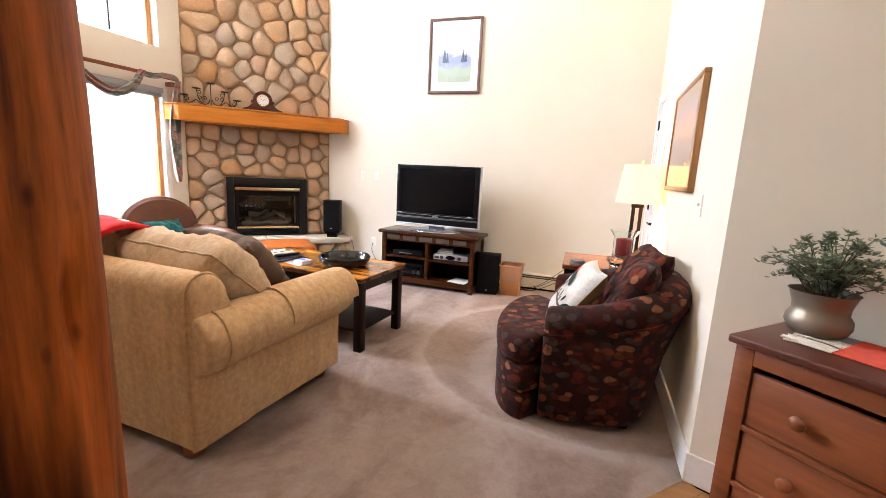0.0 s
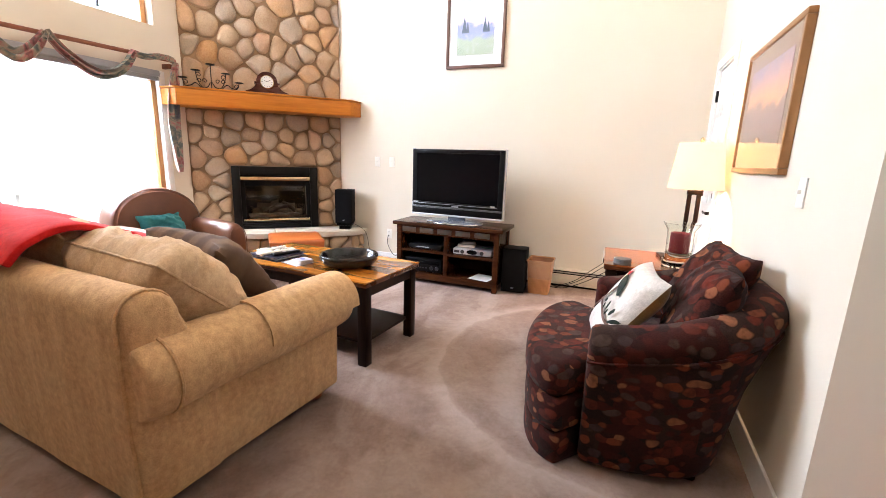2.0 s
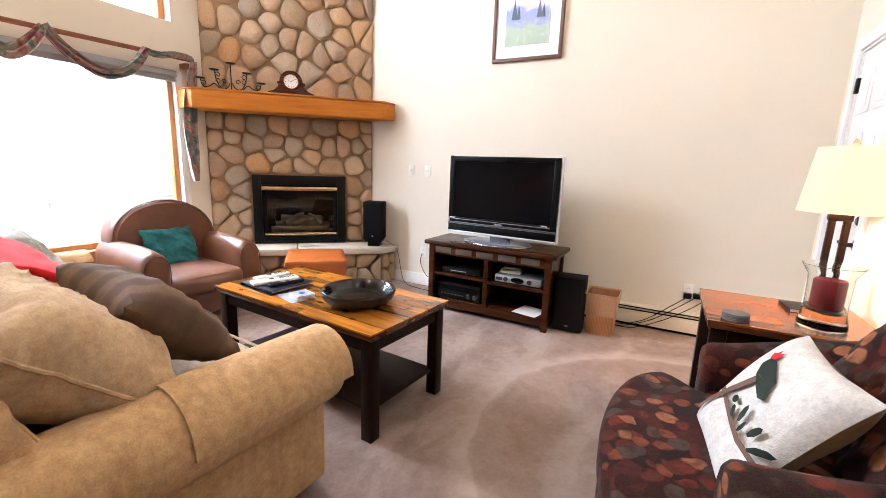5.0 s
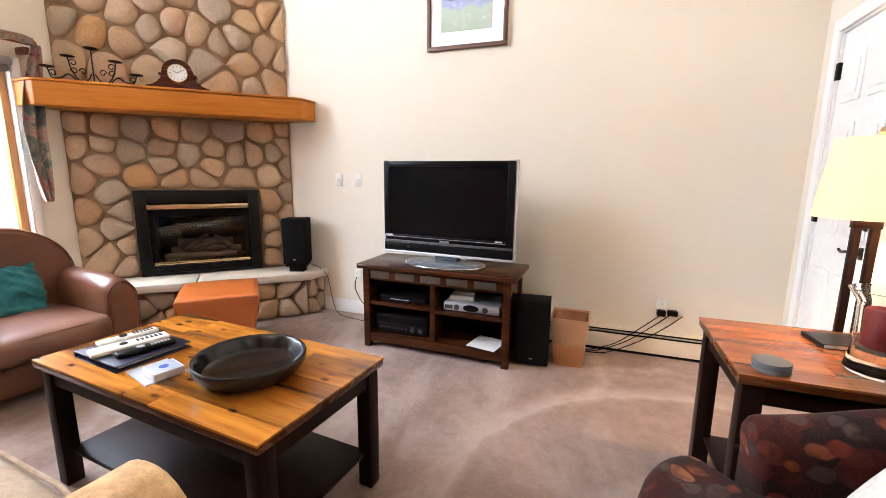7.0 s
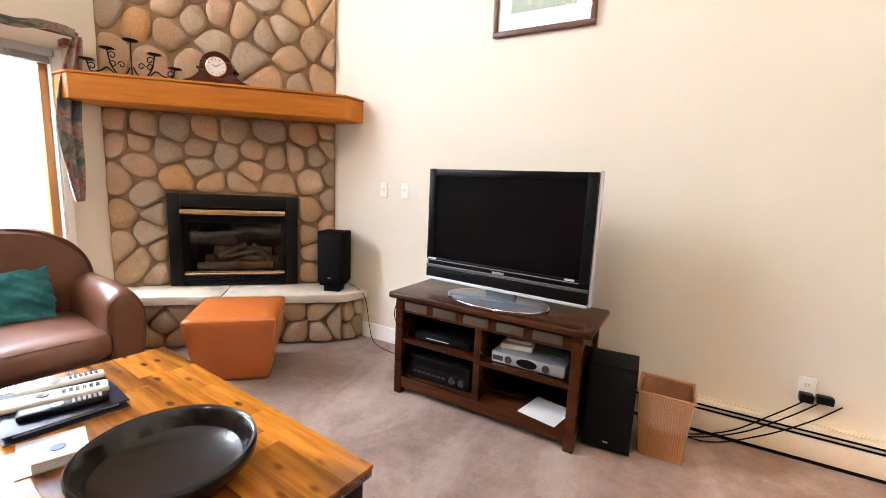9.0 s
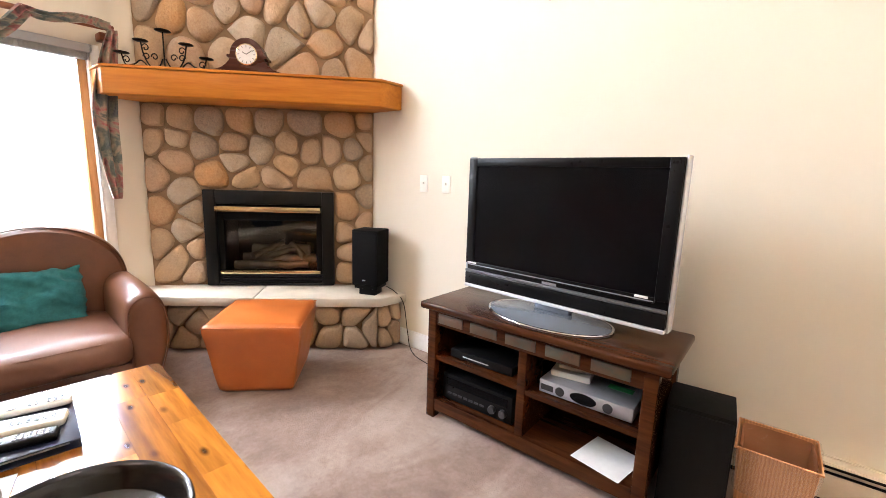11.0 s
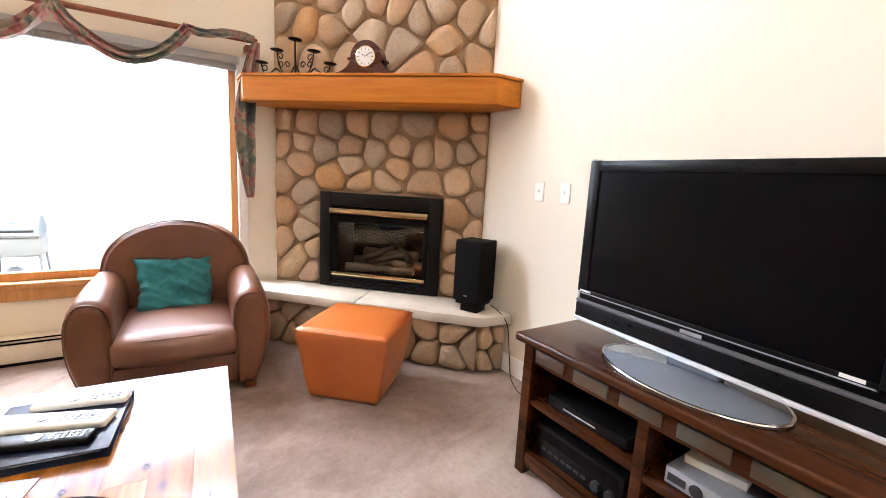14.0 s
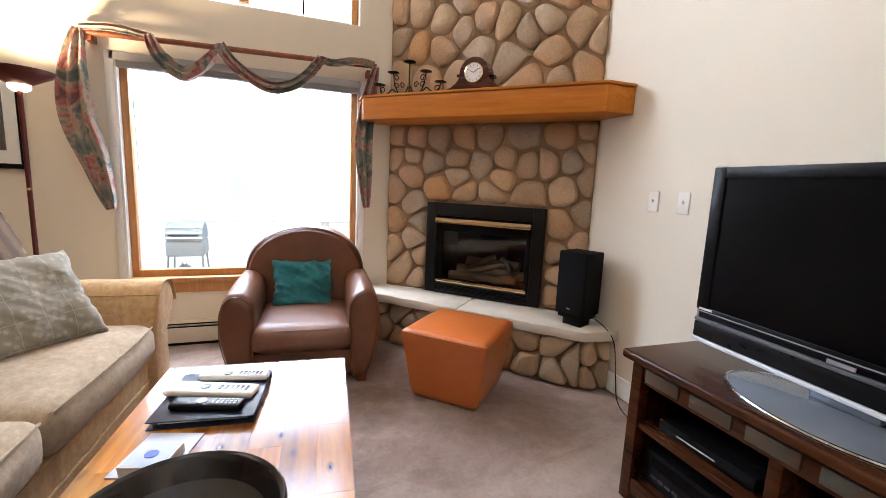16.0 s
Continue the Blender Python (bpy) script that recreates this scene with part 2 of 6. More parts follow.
TAN = fabric("tan_chenille", (0.42, 0.255, 0.115), (0.63, 0.42, 0.215), 200, 6, stretch=(3, 3, 0.5), fuzz=0.06, bump=0.5)
# lit copy of the sofa cloth: window light greys this seat colour
TANLIT = fabric("tan_seat_lit", (0.33, 0.245, 0.160), (0.48, 0.375, 0.265), 200, 6, fuzz=0.06, bump=0.5)
CUSHION = fabric("tan_back_cushion", (0.42, 0.28, 0.150), (0.60, 0.44, 0.27), 200, 6, fuzz=0.06, bump=0.5)
TEAL = fabric("teal_cotton", (0.018, 0.125, 0.14), (0.045, 0.21, 0.23), 300, 4, fuzz=0.1)
RED = fabric("red_fleece", (0.46, 0.008, 0.008), (0.60, 0.02, 0.018), 200, 4, fuzz=0.04)
REDCLOTH = fabric("red_runner_cloth", (0.55, 0.035, 0.008), (0.68, 0.06, 0.012), 300, 4, fuzz=0.1)
FRINGE = fabric("cream_fringe", (0.55, 0.50, 0.40), (0.68, 0.62, 0.52), 200, 8)
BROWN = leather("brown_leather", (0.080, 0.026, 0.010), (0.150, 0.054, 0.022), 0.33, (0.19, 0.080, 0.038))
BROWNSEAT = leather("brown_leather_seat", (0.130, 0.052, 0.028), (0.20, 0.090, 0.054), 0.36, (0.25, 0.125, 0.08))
ORANGE = leather("orange_leather", (0.42, 0.105, 0.020), (0.50, 0.14, 0.028), 0.3)

BLACK = plain("black_plastic", (0.004, 0.004, 0.0045), 0.3, vary=0.1, bump=0.02, spec=0.14)
BLACKMATTE = plain("black_matte", (0.005, 0.005, 0.005), 0.75, vary=0.2, bump=0.1, spec=0.1)
BLACKMETAL = plain("black_iron", (0.006, 0.0055, 0.005), 0.45, 0.1, bump=0.1, spec=0.18)
SCREEN = Nodes("screen_glass", 0.2, 0.0, (0.0022, 0.0022, 0.0027)).set(Specular_IOR_Level=0.09).mat
SILVER = plain("silver_plastic", (0.50, 0.52, 0.56), 0.3, 0.7, vary=0.03, grain=300, bump=0)
DARKSILVER = plain("dark_silver", (0.05, 0.05, 0.053), 0.35, 0.5, vary=0.05, bump=0)
EDGESILVER = plain("bright_silver", (0.66, 0.68, 0.72), 0.25, 0.25, vary=0.02, grain=2, bump=0)
STRIPGREY = plain("strip_grey", (0.11, 0.11, 0.115), 0.35, 0.3, vary=0.05, bump=0)
BRUSHED = plain("satin_silver", (0.25, 0.28, 0.33), 0.24, 0.6, vary=0.03, grain=2, bump=0)
CHROME = metal("polished_steel", (0.62, 0.62, 0.62), 0.15)
BRASS = metal("brass", (0.74, 0.60, 0.36), 0.2)
PEWTER = plain("aged_pewter", (0.26, 0.215, 0.165), 0.46, 0.6, vary=0.3, grain=25, bump=0.1)
BRONZE = plain("oil_rubbed_bronze", (0.03, 0.02, 0.015), 0.35, 0.7, bump=0.05)
IVORY = plain("ivory_plastic", (0.80, 0.78, 0.71), 0.35, vary=0.02, bump=0)
PAPER = plain("paper", (0.75, 0.75, 0.74), 0.7, vary=0.03, bump=0.02)
NAVY = plain("navy_vinyl", (0.008, 0.012, 0.034), 0.35, vary=0.15)
GREY = plain("grey_plastic", (0.36, 0.36, 0.37), 0.4, vary=0.06, bump=0)
HEATER = plain("cream_enamel", (0.66, 0.60, 0.49), 0.4, vary=0.04, bump=0.02)
GLASS = glass_mat("window_glass")
CLEAR = glass_mat("clear_glass", (0.95, 1.0, 0.98))

# ---- building blocks ----
def box(bm, x0, x1, y0, y1, z0, z1, m=None):
    """Adds a box; returns its vertices."""
    vs = bmesh.ops.create_cube(bm, size=1.0)["verts"]
    for v in vs:
        v.co = Vector((x0 + (v.co.x + 0.5) * (x1 - x0), y0 + (v.co.y + 0.5) * (y1 - y0), z0 + (v.co.z + 0.5) * (z1 - z0)))
        if m:
            v.co = m @ v.co
    return vs


def bevelled(bm, width, segments=2, sharp=0.6):
    """Rounds the edges whose faces meet at more than the sharp angle."""
    edges = [e for e in bm.edges if len(e.link_faces) == 2 and e.calc_face_angle(0) > sharp]
    if edges:
        bmesh.ops.bevel(bm, geom=edges, offset=width, segments=segments, profile=0.5, affect="EDGES", clamp_overlap=True)
    return bm


def boxes(*dims, bevel=0.0, segments=2):
    bm = bmesh.new()
    for d in dims:
        box(bm, *d)
    if bevel:
        bevelled(bm, bevel, segments)
    return bm


def prism(points, z0, z1, bevel=0.0, segments=2):
    """An upright prism over a plan."""
    bm = bmesh.new()
    low, high = [bm.verts.new((x, y, z0)) for x, y in points], [bm.verts.new((x, y, z1)) for x, y in points]
    bm.faces.new(high)
    bm.faces.new(low[::-1])
    for i in range(len(points)):
        j = (i + 1) % len(points)
        bm.faces.new((low[i], low[j], high[j], high[i]))
    bmesh.ops.recalc_face_normals(bm, faces=bm.faces)
    if bevel:
        bevelled(bm, bevel, segments)
    return bm


def turned(profile, segments=24, bm=None, at=(0, 0, 0)):
    """A turned shape from (radius, height) pairs."""
    bm = bm or bmesh.new()
    rings = []
    for r, z in profile:
        if r < 1e-5:
            rings.append([bm.verts.new((at[0], at[1], at[2] + z))])
        else:
            rings.append([bm.verts.new((at[0] + r * math.cos(2 * math.pi * i / segments), at[1] + r * math.sin(2 * math.pi * i / segments), at[2] + z)) for i in range(segments)])
    for a, b in zip(rings, rings[1:]):
        for i in range(segments):
            j = (i + 1) % segments
            if len(a) == 1 and len(b) == 1:
                continue
            if len(a) == 1:
                bm.faces.new((a[0], b[i], b[j]))
            elif len(b) == 1:
                bm.faces.new((a[i], b[0], a[j])[::-1] if False else (a[j], a[i], b[0]))
            else:
                bm.faces.new((a[i], b[i], b[j], a[j])[::-1])
    bmesh.ops.recalc_face_normals(bm, faces=bm.faces)
    return bm


def tube(points, radius, sides=8, bm=None, taper=1.0):
    """A round bar along points."""
    bm = bm or bmesh.new()
    points = [Vector(p) for p in points]
    rings, up = [], None
    for i, p in enumerate(points):
        d = (points[min(i + 1, len(points) - 1)] - points[max(i - 1, 0)]).normalized()
        if up is None:
            up = d.orthogonal().normalized()
        up = (up - d * up.dot(d)).normalized()
        side = d.cross(up)
        r = radius * (1 + (taper - 1) * i / max(1, len(points) - 1))
        rings.append([bm.verts.new(p + r * (math.cos(2 * math.pi * k / sides) * up + math.sin(2 * math.pi * k / sides) * side)) for k in range(sides)])
    for a, b in zip(rings, rings[1:]):
        for k in range(sides):
            bm.faces.new((a[k], a[(k + 1) % sides], b[(k + 1) % sides], b[k]))
    bm.faces.new(rings[0][::-1])
    bm.faces.new(rings[-1])
    return bm


def puffy(w, d, h, power=4.0, n=20, pinch=0.0, wobble=0.0, seed=0, sides=(1, -1)):
    """A stuffed cushion lying flat: a square outline with a swollen middle and a thin seam."""
    bm = bmesh.new()
    grid = {}
    for side in sides:
        for i in range(n + 1):
            for j in range(n + 1):
                u, v = -1 + 2 * i / n, -1 + 2 * j / n
                rim = max(0.0, 1 - abs(u) ** power) * max(0.0, 1 - abs(v) ** power)
                z = side * h / 2 * rim ** 0.5
                k = 1 - pinch * (1 - (u * u)) * (v * v) * 0.5
                q = 1 - pinch * (1 - (v * v)) * (u * u) * 0.5
                p = Vector((u * w / 2 * q, v * d / 2 * k, z))
                if wobble:
                    f = noise.noise(Vector((u * 1.7 + seed, v * 1.7, side * 0.7 + seed)))
                    p += Vector((0.3 * f, 0.3 * f, f * rim)) * wobble
                if rim == 0 and side == -1 and 1 in sides:
                    grid[side, i, j] = grid[1, i, j]
                else:
                    grid[side, i, j] = bm.verts.new(p)
    for side in sides:
        for i in range(n):
            for j in range(n):
                q = [grid[side, i, j], grid[side, i + 1, j], grid[side, i + 1, j + 1], grid[side, i, j + 1]]
                bm.faces.new(q if side == 1 else q[::-1])
    return bm


def moved(bm, m):
    bm.transform(m)
    return bm


def smooth_box(w, d, h, r, segments=4, swell=0.0, cuts=6):
    """A padded block with round edges, from the floor of its own box up."""
    bm = bmesh.new()
    box(bm, -w / 2, w / 2, -d / 2, d / 2, 0, h)
    bmesh.ops.subdivide_edges(bm, edges=bm.edges[:], cuts=cuts, use_grid_fill=True)
    for v in bm.verts:
        p = Vector((v.co.x, v.co.y, v.co.z - h / 2))
        half = Vector((w / 2, d / 2, h / 2))
        inner = Vector([max(-(half[i] - r), min(half[i] - r, p[i])) for i in range(3)])
        off = p - inner
        if off.length > 1e-6:
            p = inner + off.normalized() * min(r, max(abs(o) for o in off) if max(abs(o) for o in off) > 0 else r)
        if swell:
            for i in range(3):
                a, b = (i + 1) % 3, (i + 2) % 3
                f = (1 - (p[a] / half[a]) ** 2) * (1 - (p[b] / half[b]) ** 2)
                if abs(off[i]) > 1e-6 or abs(p[i]) > half[i] - r:
                    p[i] += math.copysign(swell * max(0, f), p[i])
        v.co = Vector((p.x, p.y, p.z + h / 2))
    return bm


def part(name, bm, material, parent=None, label="", soft=True, m=None):
    """Links a bmesh as one mesh object under a thing or a part."""
    me = bpy.data.meshes.new(name)
    bm.normal_update()
    bm.to_mesh(me)
    bm.free()
    me.materials.append(material)
    if soft:
        for p in me.polygons:
            p.use_smooth = True
        me.set_sharp_from_angle(angle=radians(40))
    ob = new(name, me)
    if parent:
        ob.parent = parent
    if m:
        ob.matrix_local = m
    if label:
        ob["label"] = label
    return ob


def thing(name, m, label, category, group=""):
    ob = new(name)
    ob.empty_display_size = 0.1
    ob.matrix_world = m
    return tagged(ob, label, category, group)


def structure(name, bm, material, label="", soft=False):
    return tagged(part(name, bm, material, None, label, soft), kind="structure")


# ---- the room ----
W, N, S, TOP = -4.40, 4.90, -3.6, 4.3       # inner faces of the walls, ceiling height
EA, EB = (0.52, 1.90), (0.612, 4.90)        # the east wall's two ends
T = 0.14

# carpet and oak floor meet along a slanting line
edge_a, edge_b = (0.52, 1.90), (-2.2, -0.84)
structure("floor", prism([(W - T, N + T), (W - T, S), (-4.0, S), (-4.0, -2.64), edge_b, edge_a, (0.7, N + T)], -0.06, 0.0), CARPET, "taupe cut-pile carpet with brushed sweeps")
structure("ceiling", boxes((W - T, 2.9, S - T, N + T, TOP, TOP + 0.1)), CEIL, "plain off-white ceiling")

# west wall with the big window and the clerestory window above it
WY0, WY1, WZ0, WZ1 = 1.90, 3.50, 0.50, 2.00
UY0, UY1, UZ0, UZ1 = 1.90, 3.50, 2.44, 3.75
structure("wall_west", boxes(
    (W - T, W, S - T, WY0, 0, TOP), (W - T, W, WY1, N + T, 0, TOP), (W - T, W, WY0, WY1, 0, WZ0),
    (W - T, W, WY0, WY1, WZ1, UZ0), (W - T, W, WY0, WY1, UZ1, TOP)), WALL, "cream painted wall with two windows")
structure("wall_north", boxes((W, 0.8, N, N + T, 0, TOP)), WALL, "cream painted wall behind the television")

# east wall, leaning slightly off the square, with the doorway
ex, ey = EB[0] - EA[0], EB[1] - EA[1]
EL = math.hypot(ex, ey)
EAST = Matrix.Translation((EA[0], EA[1], 0)) @ Matrix.Rotation(math.atan2(ey, ex), 4, "Z")   # local x runs north along the wall, local -y is outside
D0, D1, DTOP = 2.18, 2.80, 2.05
structure("wall_east", moved(boxes((0, D0, -T, 0, 0, TOP), (D1, EL, -T, 0, 0, TOP), (D0, D1, -T, 0, DTOP, TOP)), EAST), WALL, "cream painted wall with a white door")
# the slanting wall beside it
DIAG = Matrix.Translation((EA[0], EA[1], 0)) @ Matrix.Rotation(radians(-25), 4, "Z")          # local x runs east and a little south, local +y is outside
structure("wall_slant", moved(boxes((0, 2.2, 0, T, 0, TOP)), DIAG), WALL, "cream painted slanting wall")
structure("wall_far_east", boxes((2.35, 2.35 + T, S - T, 1.05, 0, TOP)), WALL, "plain cream wall")
structure("wall_south", boxes((W, 2.35, S - T, S, 0, TOP)), WALL, "plain cream wall")

# baseboards
structure("baseboard_east", moved(boxes((-0.012, D0 - 0.075, 0, 0.014, 0, 0.135), bevel=0.004), EAST), WHITE, "white painted baseboard")
structure("baseboard_slant", moved(boxes((0.0, 0.26, -0.014, 0, 0, 0.135), bevel=0.004), DIAG), WHITE, "white painted baseboard")
structure("baseboard_north", boxes((-2.94, -2.2, N - 0.014, N, 0, 0.125), bevel=0.004), WHITE, "white painted baseboard")

# ---- windows: wood frames, white reveals ----
def window(name, y0, y1, z0, z1, mullions, label, apron=True, out=0.0):
    root = new(name)
    tagged(root, label, "window", kind="structure")
    f, x0, x1 = 0.055, W - 0.10 - out, W - 0.045 - out
    part("window_frame", boxes((x0, x1, y0, y0 + f, z0, z1), (x0, x1, y1 - f, y1, z0, z1), (x0, x1, y0 + f, y1 - f, z0, z0 + (f if apron else 0.024)), (x0, x1, y0 + f, y1 - f, z1 - f, z1), bevel=0.006), TRIMWOOD, root, "honey-stained wooden frame")
    if apron:
        part("window_sill", boxes((x1, W + 0.03, y0 - 0.03, y1 + 0.03, z0 - 0.035, z0 + 0.004), bevel=0.008), TRIMWOOD, root, "wooden sill")
        part("apron", boxes((W, W + 0.018, y0 + 0.02, y1 - 0.02, z0 - 0.11, z0 - 0.036), bevel=0.005), TRIMWOOD, root, "wooden apron board")
        for a, b in ((y0 - 0.052, y0 - 0.002), (y1 + 0.002, y1 + 0.052)):
            part("casing", boxes((W, W + 0.012, a, b, z0 + 0.006, z1 + 0.03), bevel=0.003), WHITE, root, "white painted casing strip")
        for a, b in ((y0, y0 + 0.010), (y1 - 0.010, y1)):
            part("reveal", boxes((x1 + 0.001, W + 0.010, a, b, z0 + 0.006, z1)), WHITE, root, "white painted reveal", soft=False)
    edges = [y0 + f] + [v for m in mullions for v in (m - 0.035, m + 0.035)] + [y1 - f]
    for m in mullions:
        part("mullion", boxes((x0, x1 + 0.004, m - 0.035, m + 0.035, z0 + f, z1 - f), bevel=0.006), TRIMWOOD, root)
    for a, b in zip(edges[::2], edges[1::2]):
        g = part("pane", boxes((x0 + 0.024, x0 + 0.03, a, b, z0 + f, z1 - f)), GLASS, root, "clear glass pane")
        g.visible_shadow = False
    return root


window("window_1", WY0, WY1, WZ0, WZ1, [], "large picture window in a honey wood frame with a view of the deck")
up = window("window_2", UY0, UY1, UZ0, UZ1, [2.68], "upper window in a honey wood frame with thin bars", apron=False, out=0.04)
for y in (2.28, 3.09):
    part("bar", boxes((W - 0.128, W - 0.112, y - 0.008, y + 0.008, UZ0 + 0.055, UZ1 - 0.055)), BLACKMETAL, up, "thin dark glazing bar")

# ---- corner fireplace ----
FP = Matrix.Translation((-3.825, 4.325, 0)) @ Matrix.Rotation(radians(45), 4, "Z")   # local x along the stone face, local -y into the room
HALF = 0.813
F0, F1, FZ0, FZ1 = -0.417, 0.512, 0.405, 1.12
fireplace = tagged(new("fireplace"), "corner fireplace faced with rounded tan and grey field stones", "fireplace", kind="structure")
for dims in ((-HALF, F0 + 0.03, 0.004, 0.2, 0, TOP), (F1 - 0.03, HALF, 0.004, 0.2, 0, TOP), (F0 + 0.03, F1 - 0.03, 0.004, 0.2, FZ1 - 0.03, TOP)):
    part("mortar", moved(boxes(dims), FP), MORTAR, fireplace, "brown mortar joints", soft=False)


def cell_of(i, seeds, outline):
    """The part of the outline that lies nearest to seed i."""
    poly = list(outline)
    a = seeds[i]
    for j, b in enumerate(seeds):
        if j == i or (a - b).length > 0.8:
            continue
        mid, d = (a + b) / 2, b - a
        out = []
        for k in range(len(poly)):
            p, q = poly[k], poly[(k + 1) % len(poly)]
            sp, sq = (p - mid).dot(d), (q - mid).dot(d)
            if sp <= 0:
                out.append(p)
            if (sp < 0) != (sq < 0) and sp != sq:
                out.append(p + (q - p) * (sp / (sp - sq)))
        poly = out
        if len(poly) < 3:
            return []
    return poly


def stone_mesh(poly, joint, proud, rng, back=0.05):
    """A rounded stone over a cell, its face domed and uneven; y is depth, towards the viewer negative."""
    centre = sum(poly, Vector((0, 0))) / len(poly)
    pts = poly
    for _ in range(2):
        nxt = []
        for k in range(len(pts)):
            p, q = pts[k], pts[(k + 1) % len(pts)]
            nxt += [p.lerp(q, 0.21), p.lerp(q, 0.79)]
        pts = nxt
    size = min((p - centre).length for p in pts)
    k = max(0.7, 1.0 - joint / max(size, 0.02))
    pts = [centre + (p - centre) * (k - 0.05 * noise.noise(Vector((p.x * 9, p.y * 9, 3)))) for p in pts]
    step = max(1, len(pts) // 18)
    pts = pts[::step]
    bm = bmesh.new()
    rings = []
    tilt = Vector((rng.uniform(-0.08, 0.08), rng.uniform(-0.08, 0.08)))
    for f, y in ((1.0, back), (1.0, 0.45 * proud), (0.955, -0.25 * proud), (0.83, -0.72 * proud), (0.48, -1.0 * proud)):
        ring = []
        for p in pts:
            q = centre + (p - centre) * f
            dy = 0.0 if f == 1.0 else 0.016 * noise.noise(Vector((q.x * 12, q.y * 12, centre.x * 5))) + (q - centre).dot(tilt) * 0.5
            ring.append(bm.verts.new((q.x, y + dy, q.y)))
        rings.append(ring)
    m = len(pts)
    for a, b in zip(rings, rings[1:]):
        for i in range(m):
            bm.faces.new((a[i], a[(i + 1) % m], b[(i + 1) % m], b[i]))
    bm.faces.new(rings[-1])
    bmesh.ops.recalc_face_normals(bm, faces=bm.faces)
    return bm


def scatter(rng, fixed, x0, x1, z0, z1, r):
    """Fills a rectangle with seeds that keep apart from one another and from the fixed ones."""
    out = list(fixed)
    for _ in range(2500):
        p = Vector((rng.uniform(x0, x1), rng.uniform(z0, z1)))
        gap = r * rng.uniform(0.8, 1.35)
        if all((p - q).length > gap for q in out):
            out.append(p)
    return out


def lay_stones(seeds, outline, m, parent, rng, clip=None, joint=0.0045, proud=0.034):
    for i, s in enumerate(seeds):
        poly = cell_of(i, seeds, clip(s, outline) if clip else outline)
        if len(poly) < 3:
            continue
        xs, zs = [p.x for p in poly], [p.y for p in poly]
        if max(xs) - min(xs) < 0.03 or max(zs) - min(zs) < 0.03:
            continue
        part("stone", moved(stone_mesh(poly, joint, proud * rng.uniform(0.8, 1.2), rng), m), STONE, parent)


def rect(x0, x1, z0, z1):
    return [Vector((x0, z0)), Vector((x1, z0)), Vector((x1, z1)), Vector((x0, z1))]


rng = random.Random(5)
LOWER = [(-0.56, 1.6), (-0.35, 1.59), (-0.14, 1.61), (0.05, 1.61), (0.3, 1.62), (0.58, 1.62), (0.77, 1.65), (-0.58, 1.48), (-0.41, 1.44),
         (-0.18, 1.46), (0.0, 1.42), (0.19, 1.46), (0.36, 1.42), (0.5, 1.43), (0.66, 1.44), (0.77, 1.52), (-0.6, 1.33), (-0.34, 1.23),
         (-0.18, 1.32), (-0.11, 1.2), (0.08, 1.21), (0.16, 1.32), (0.37, 1.21), (0.63, 1.26), (0.77, 1.32), (-0.57, 1.09), (-0.49, 0.95),
         (-0.56, 0.82), (-0.62, 0.6), (-0.48, 0.67), (-0.48, 0.51), (-0.74, 1.48), (0.63, 1.0), (0.77, 1.08), (0.58, 0.79), (0.62, 0.67),
         (0.6, 0.5), (0.77, 0.9), (0.78, 0.71), (0.77, 0.54), (-0.74, 1.62), (-0.74, 1.2), (-0.74, 0.95), (-0.74, 0.72)]
UPPER = [(-0.55, 2.99), (-0.35, 3.0), (-0.11, 2.96), (0.12, 3.06), (0.29, 3.13), (0.44, 3.18), (0.62, 3.18), (-0.54, 2.83), (-0.56, 2.56),
         (-0.34, 2.71), (-0.19, 2.77), (0.02, 2.68), (0.19, 2.86), (0.44, 2.9), (0.66, 2.98), (-0.19, 2.58), (-0.33, 2.47), (0.3, 2.61),
         (0.64, 2.82), (0.5, 2.71), (0.67, 2.6), (0.51, 2.53), (-0.02, 2.43), (-0.19, 2.38), (0.13, 2.39), (-0.36, 2.25), (-0.57, 2.28),
         (-0.06, 2.23), (0.28, 2.31), (0.43, 2.38), (0.65, 2.3), (0.48, 2.17), (0.18, 2.17), (0.32, 2.0), (0.54, 1.99), (0.68, 2.04),
         (-0.21, 2.07), (-0.49, 2.05), (-0.72, 2.1), (-0.74, 2.36), (-0.74, 2.55), (0.78, 3.06), (0.78, 2.87), (0.78, 2.23), (0.78, 2.53)]


def round_firebox(s, outline):
    if s.y > FZ1 - 0.06 and F0 - 0.03 < s.x < F1 + 0.03:
        return rect(-HALF, HALF, FZ1 + 0.006, 1.72)
    if s.y < FZ1 + 0.05 and s.x < F0:
        return rect(-HALF, F0 - 0.006, 0.40, 1.72)
    if s.y < FZ1 + 0.05 and s.x > F1:
        return rect(F1 + 0.006, HALF, 0.40, 1.72)
    return outline


lay_stones([Vector(p) for p in LOWER], rect(-HALF, HALF, 0.40, 1.72), FP, fireplace, rng, round_firebox)
lay_stones(scatter(rng, [Vector(p) for p in UPPER], -HALF + 0.04, HALF - 0.04, 3.2, TOP, 0.17), rect(-HALF, HALF, 1.87, TOP), FP, fireplace, rng)

# raised hearth: stone base and two flagstone slabs
HEARTH = [(W, 3.46), (-4.12, 3.56), (-2.92, 4.67), (-2.89, N)]
part("hearth_base", prism([(W, 3.55), (-4.14, 3.65), (-3.0, 4.71), (-2.975, N), (W, N)], 0, 0.335), MORTAR, fireplace, "brown mortar of the hearth base", soft=False)
seam = 0.46
p0, p1 = Vector(HEARTH[1]), Vector(HEARTH[2])
mid = p0.lerp(p1, seam)
back = mid + Vector((-0.707, 0.707)) * 0.44


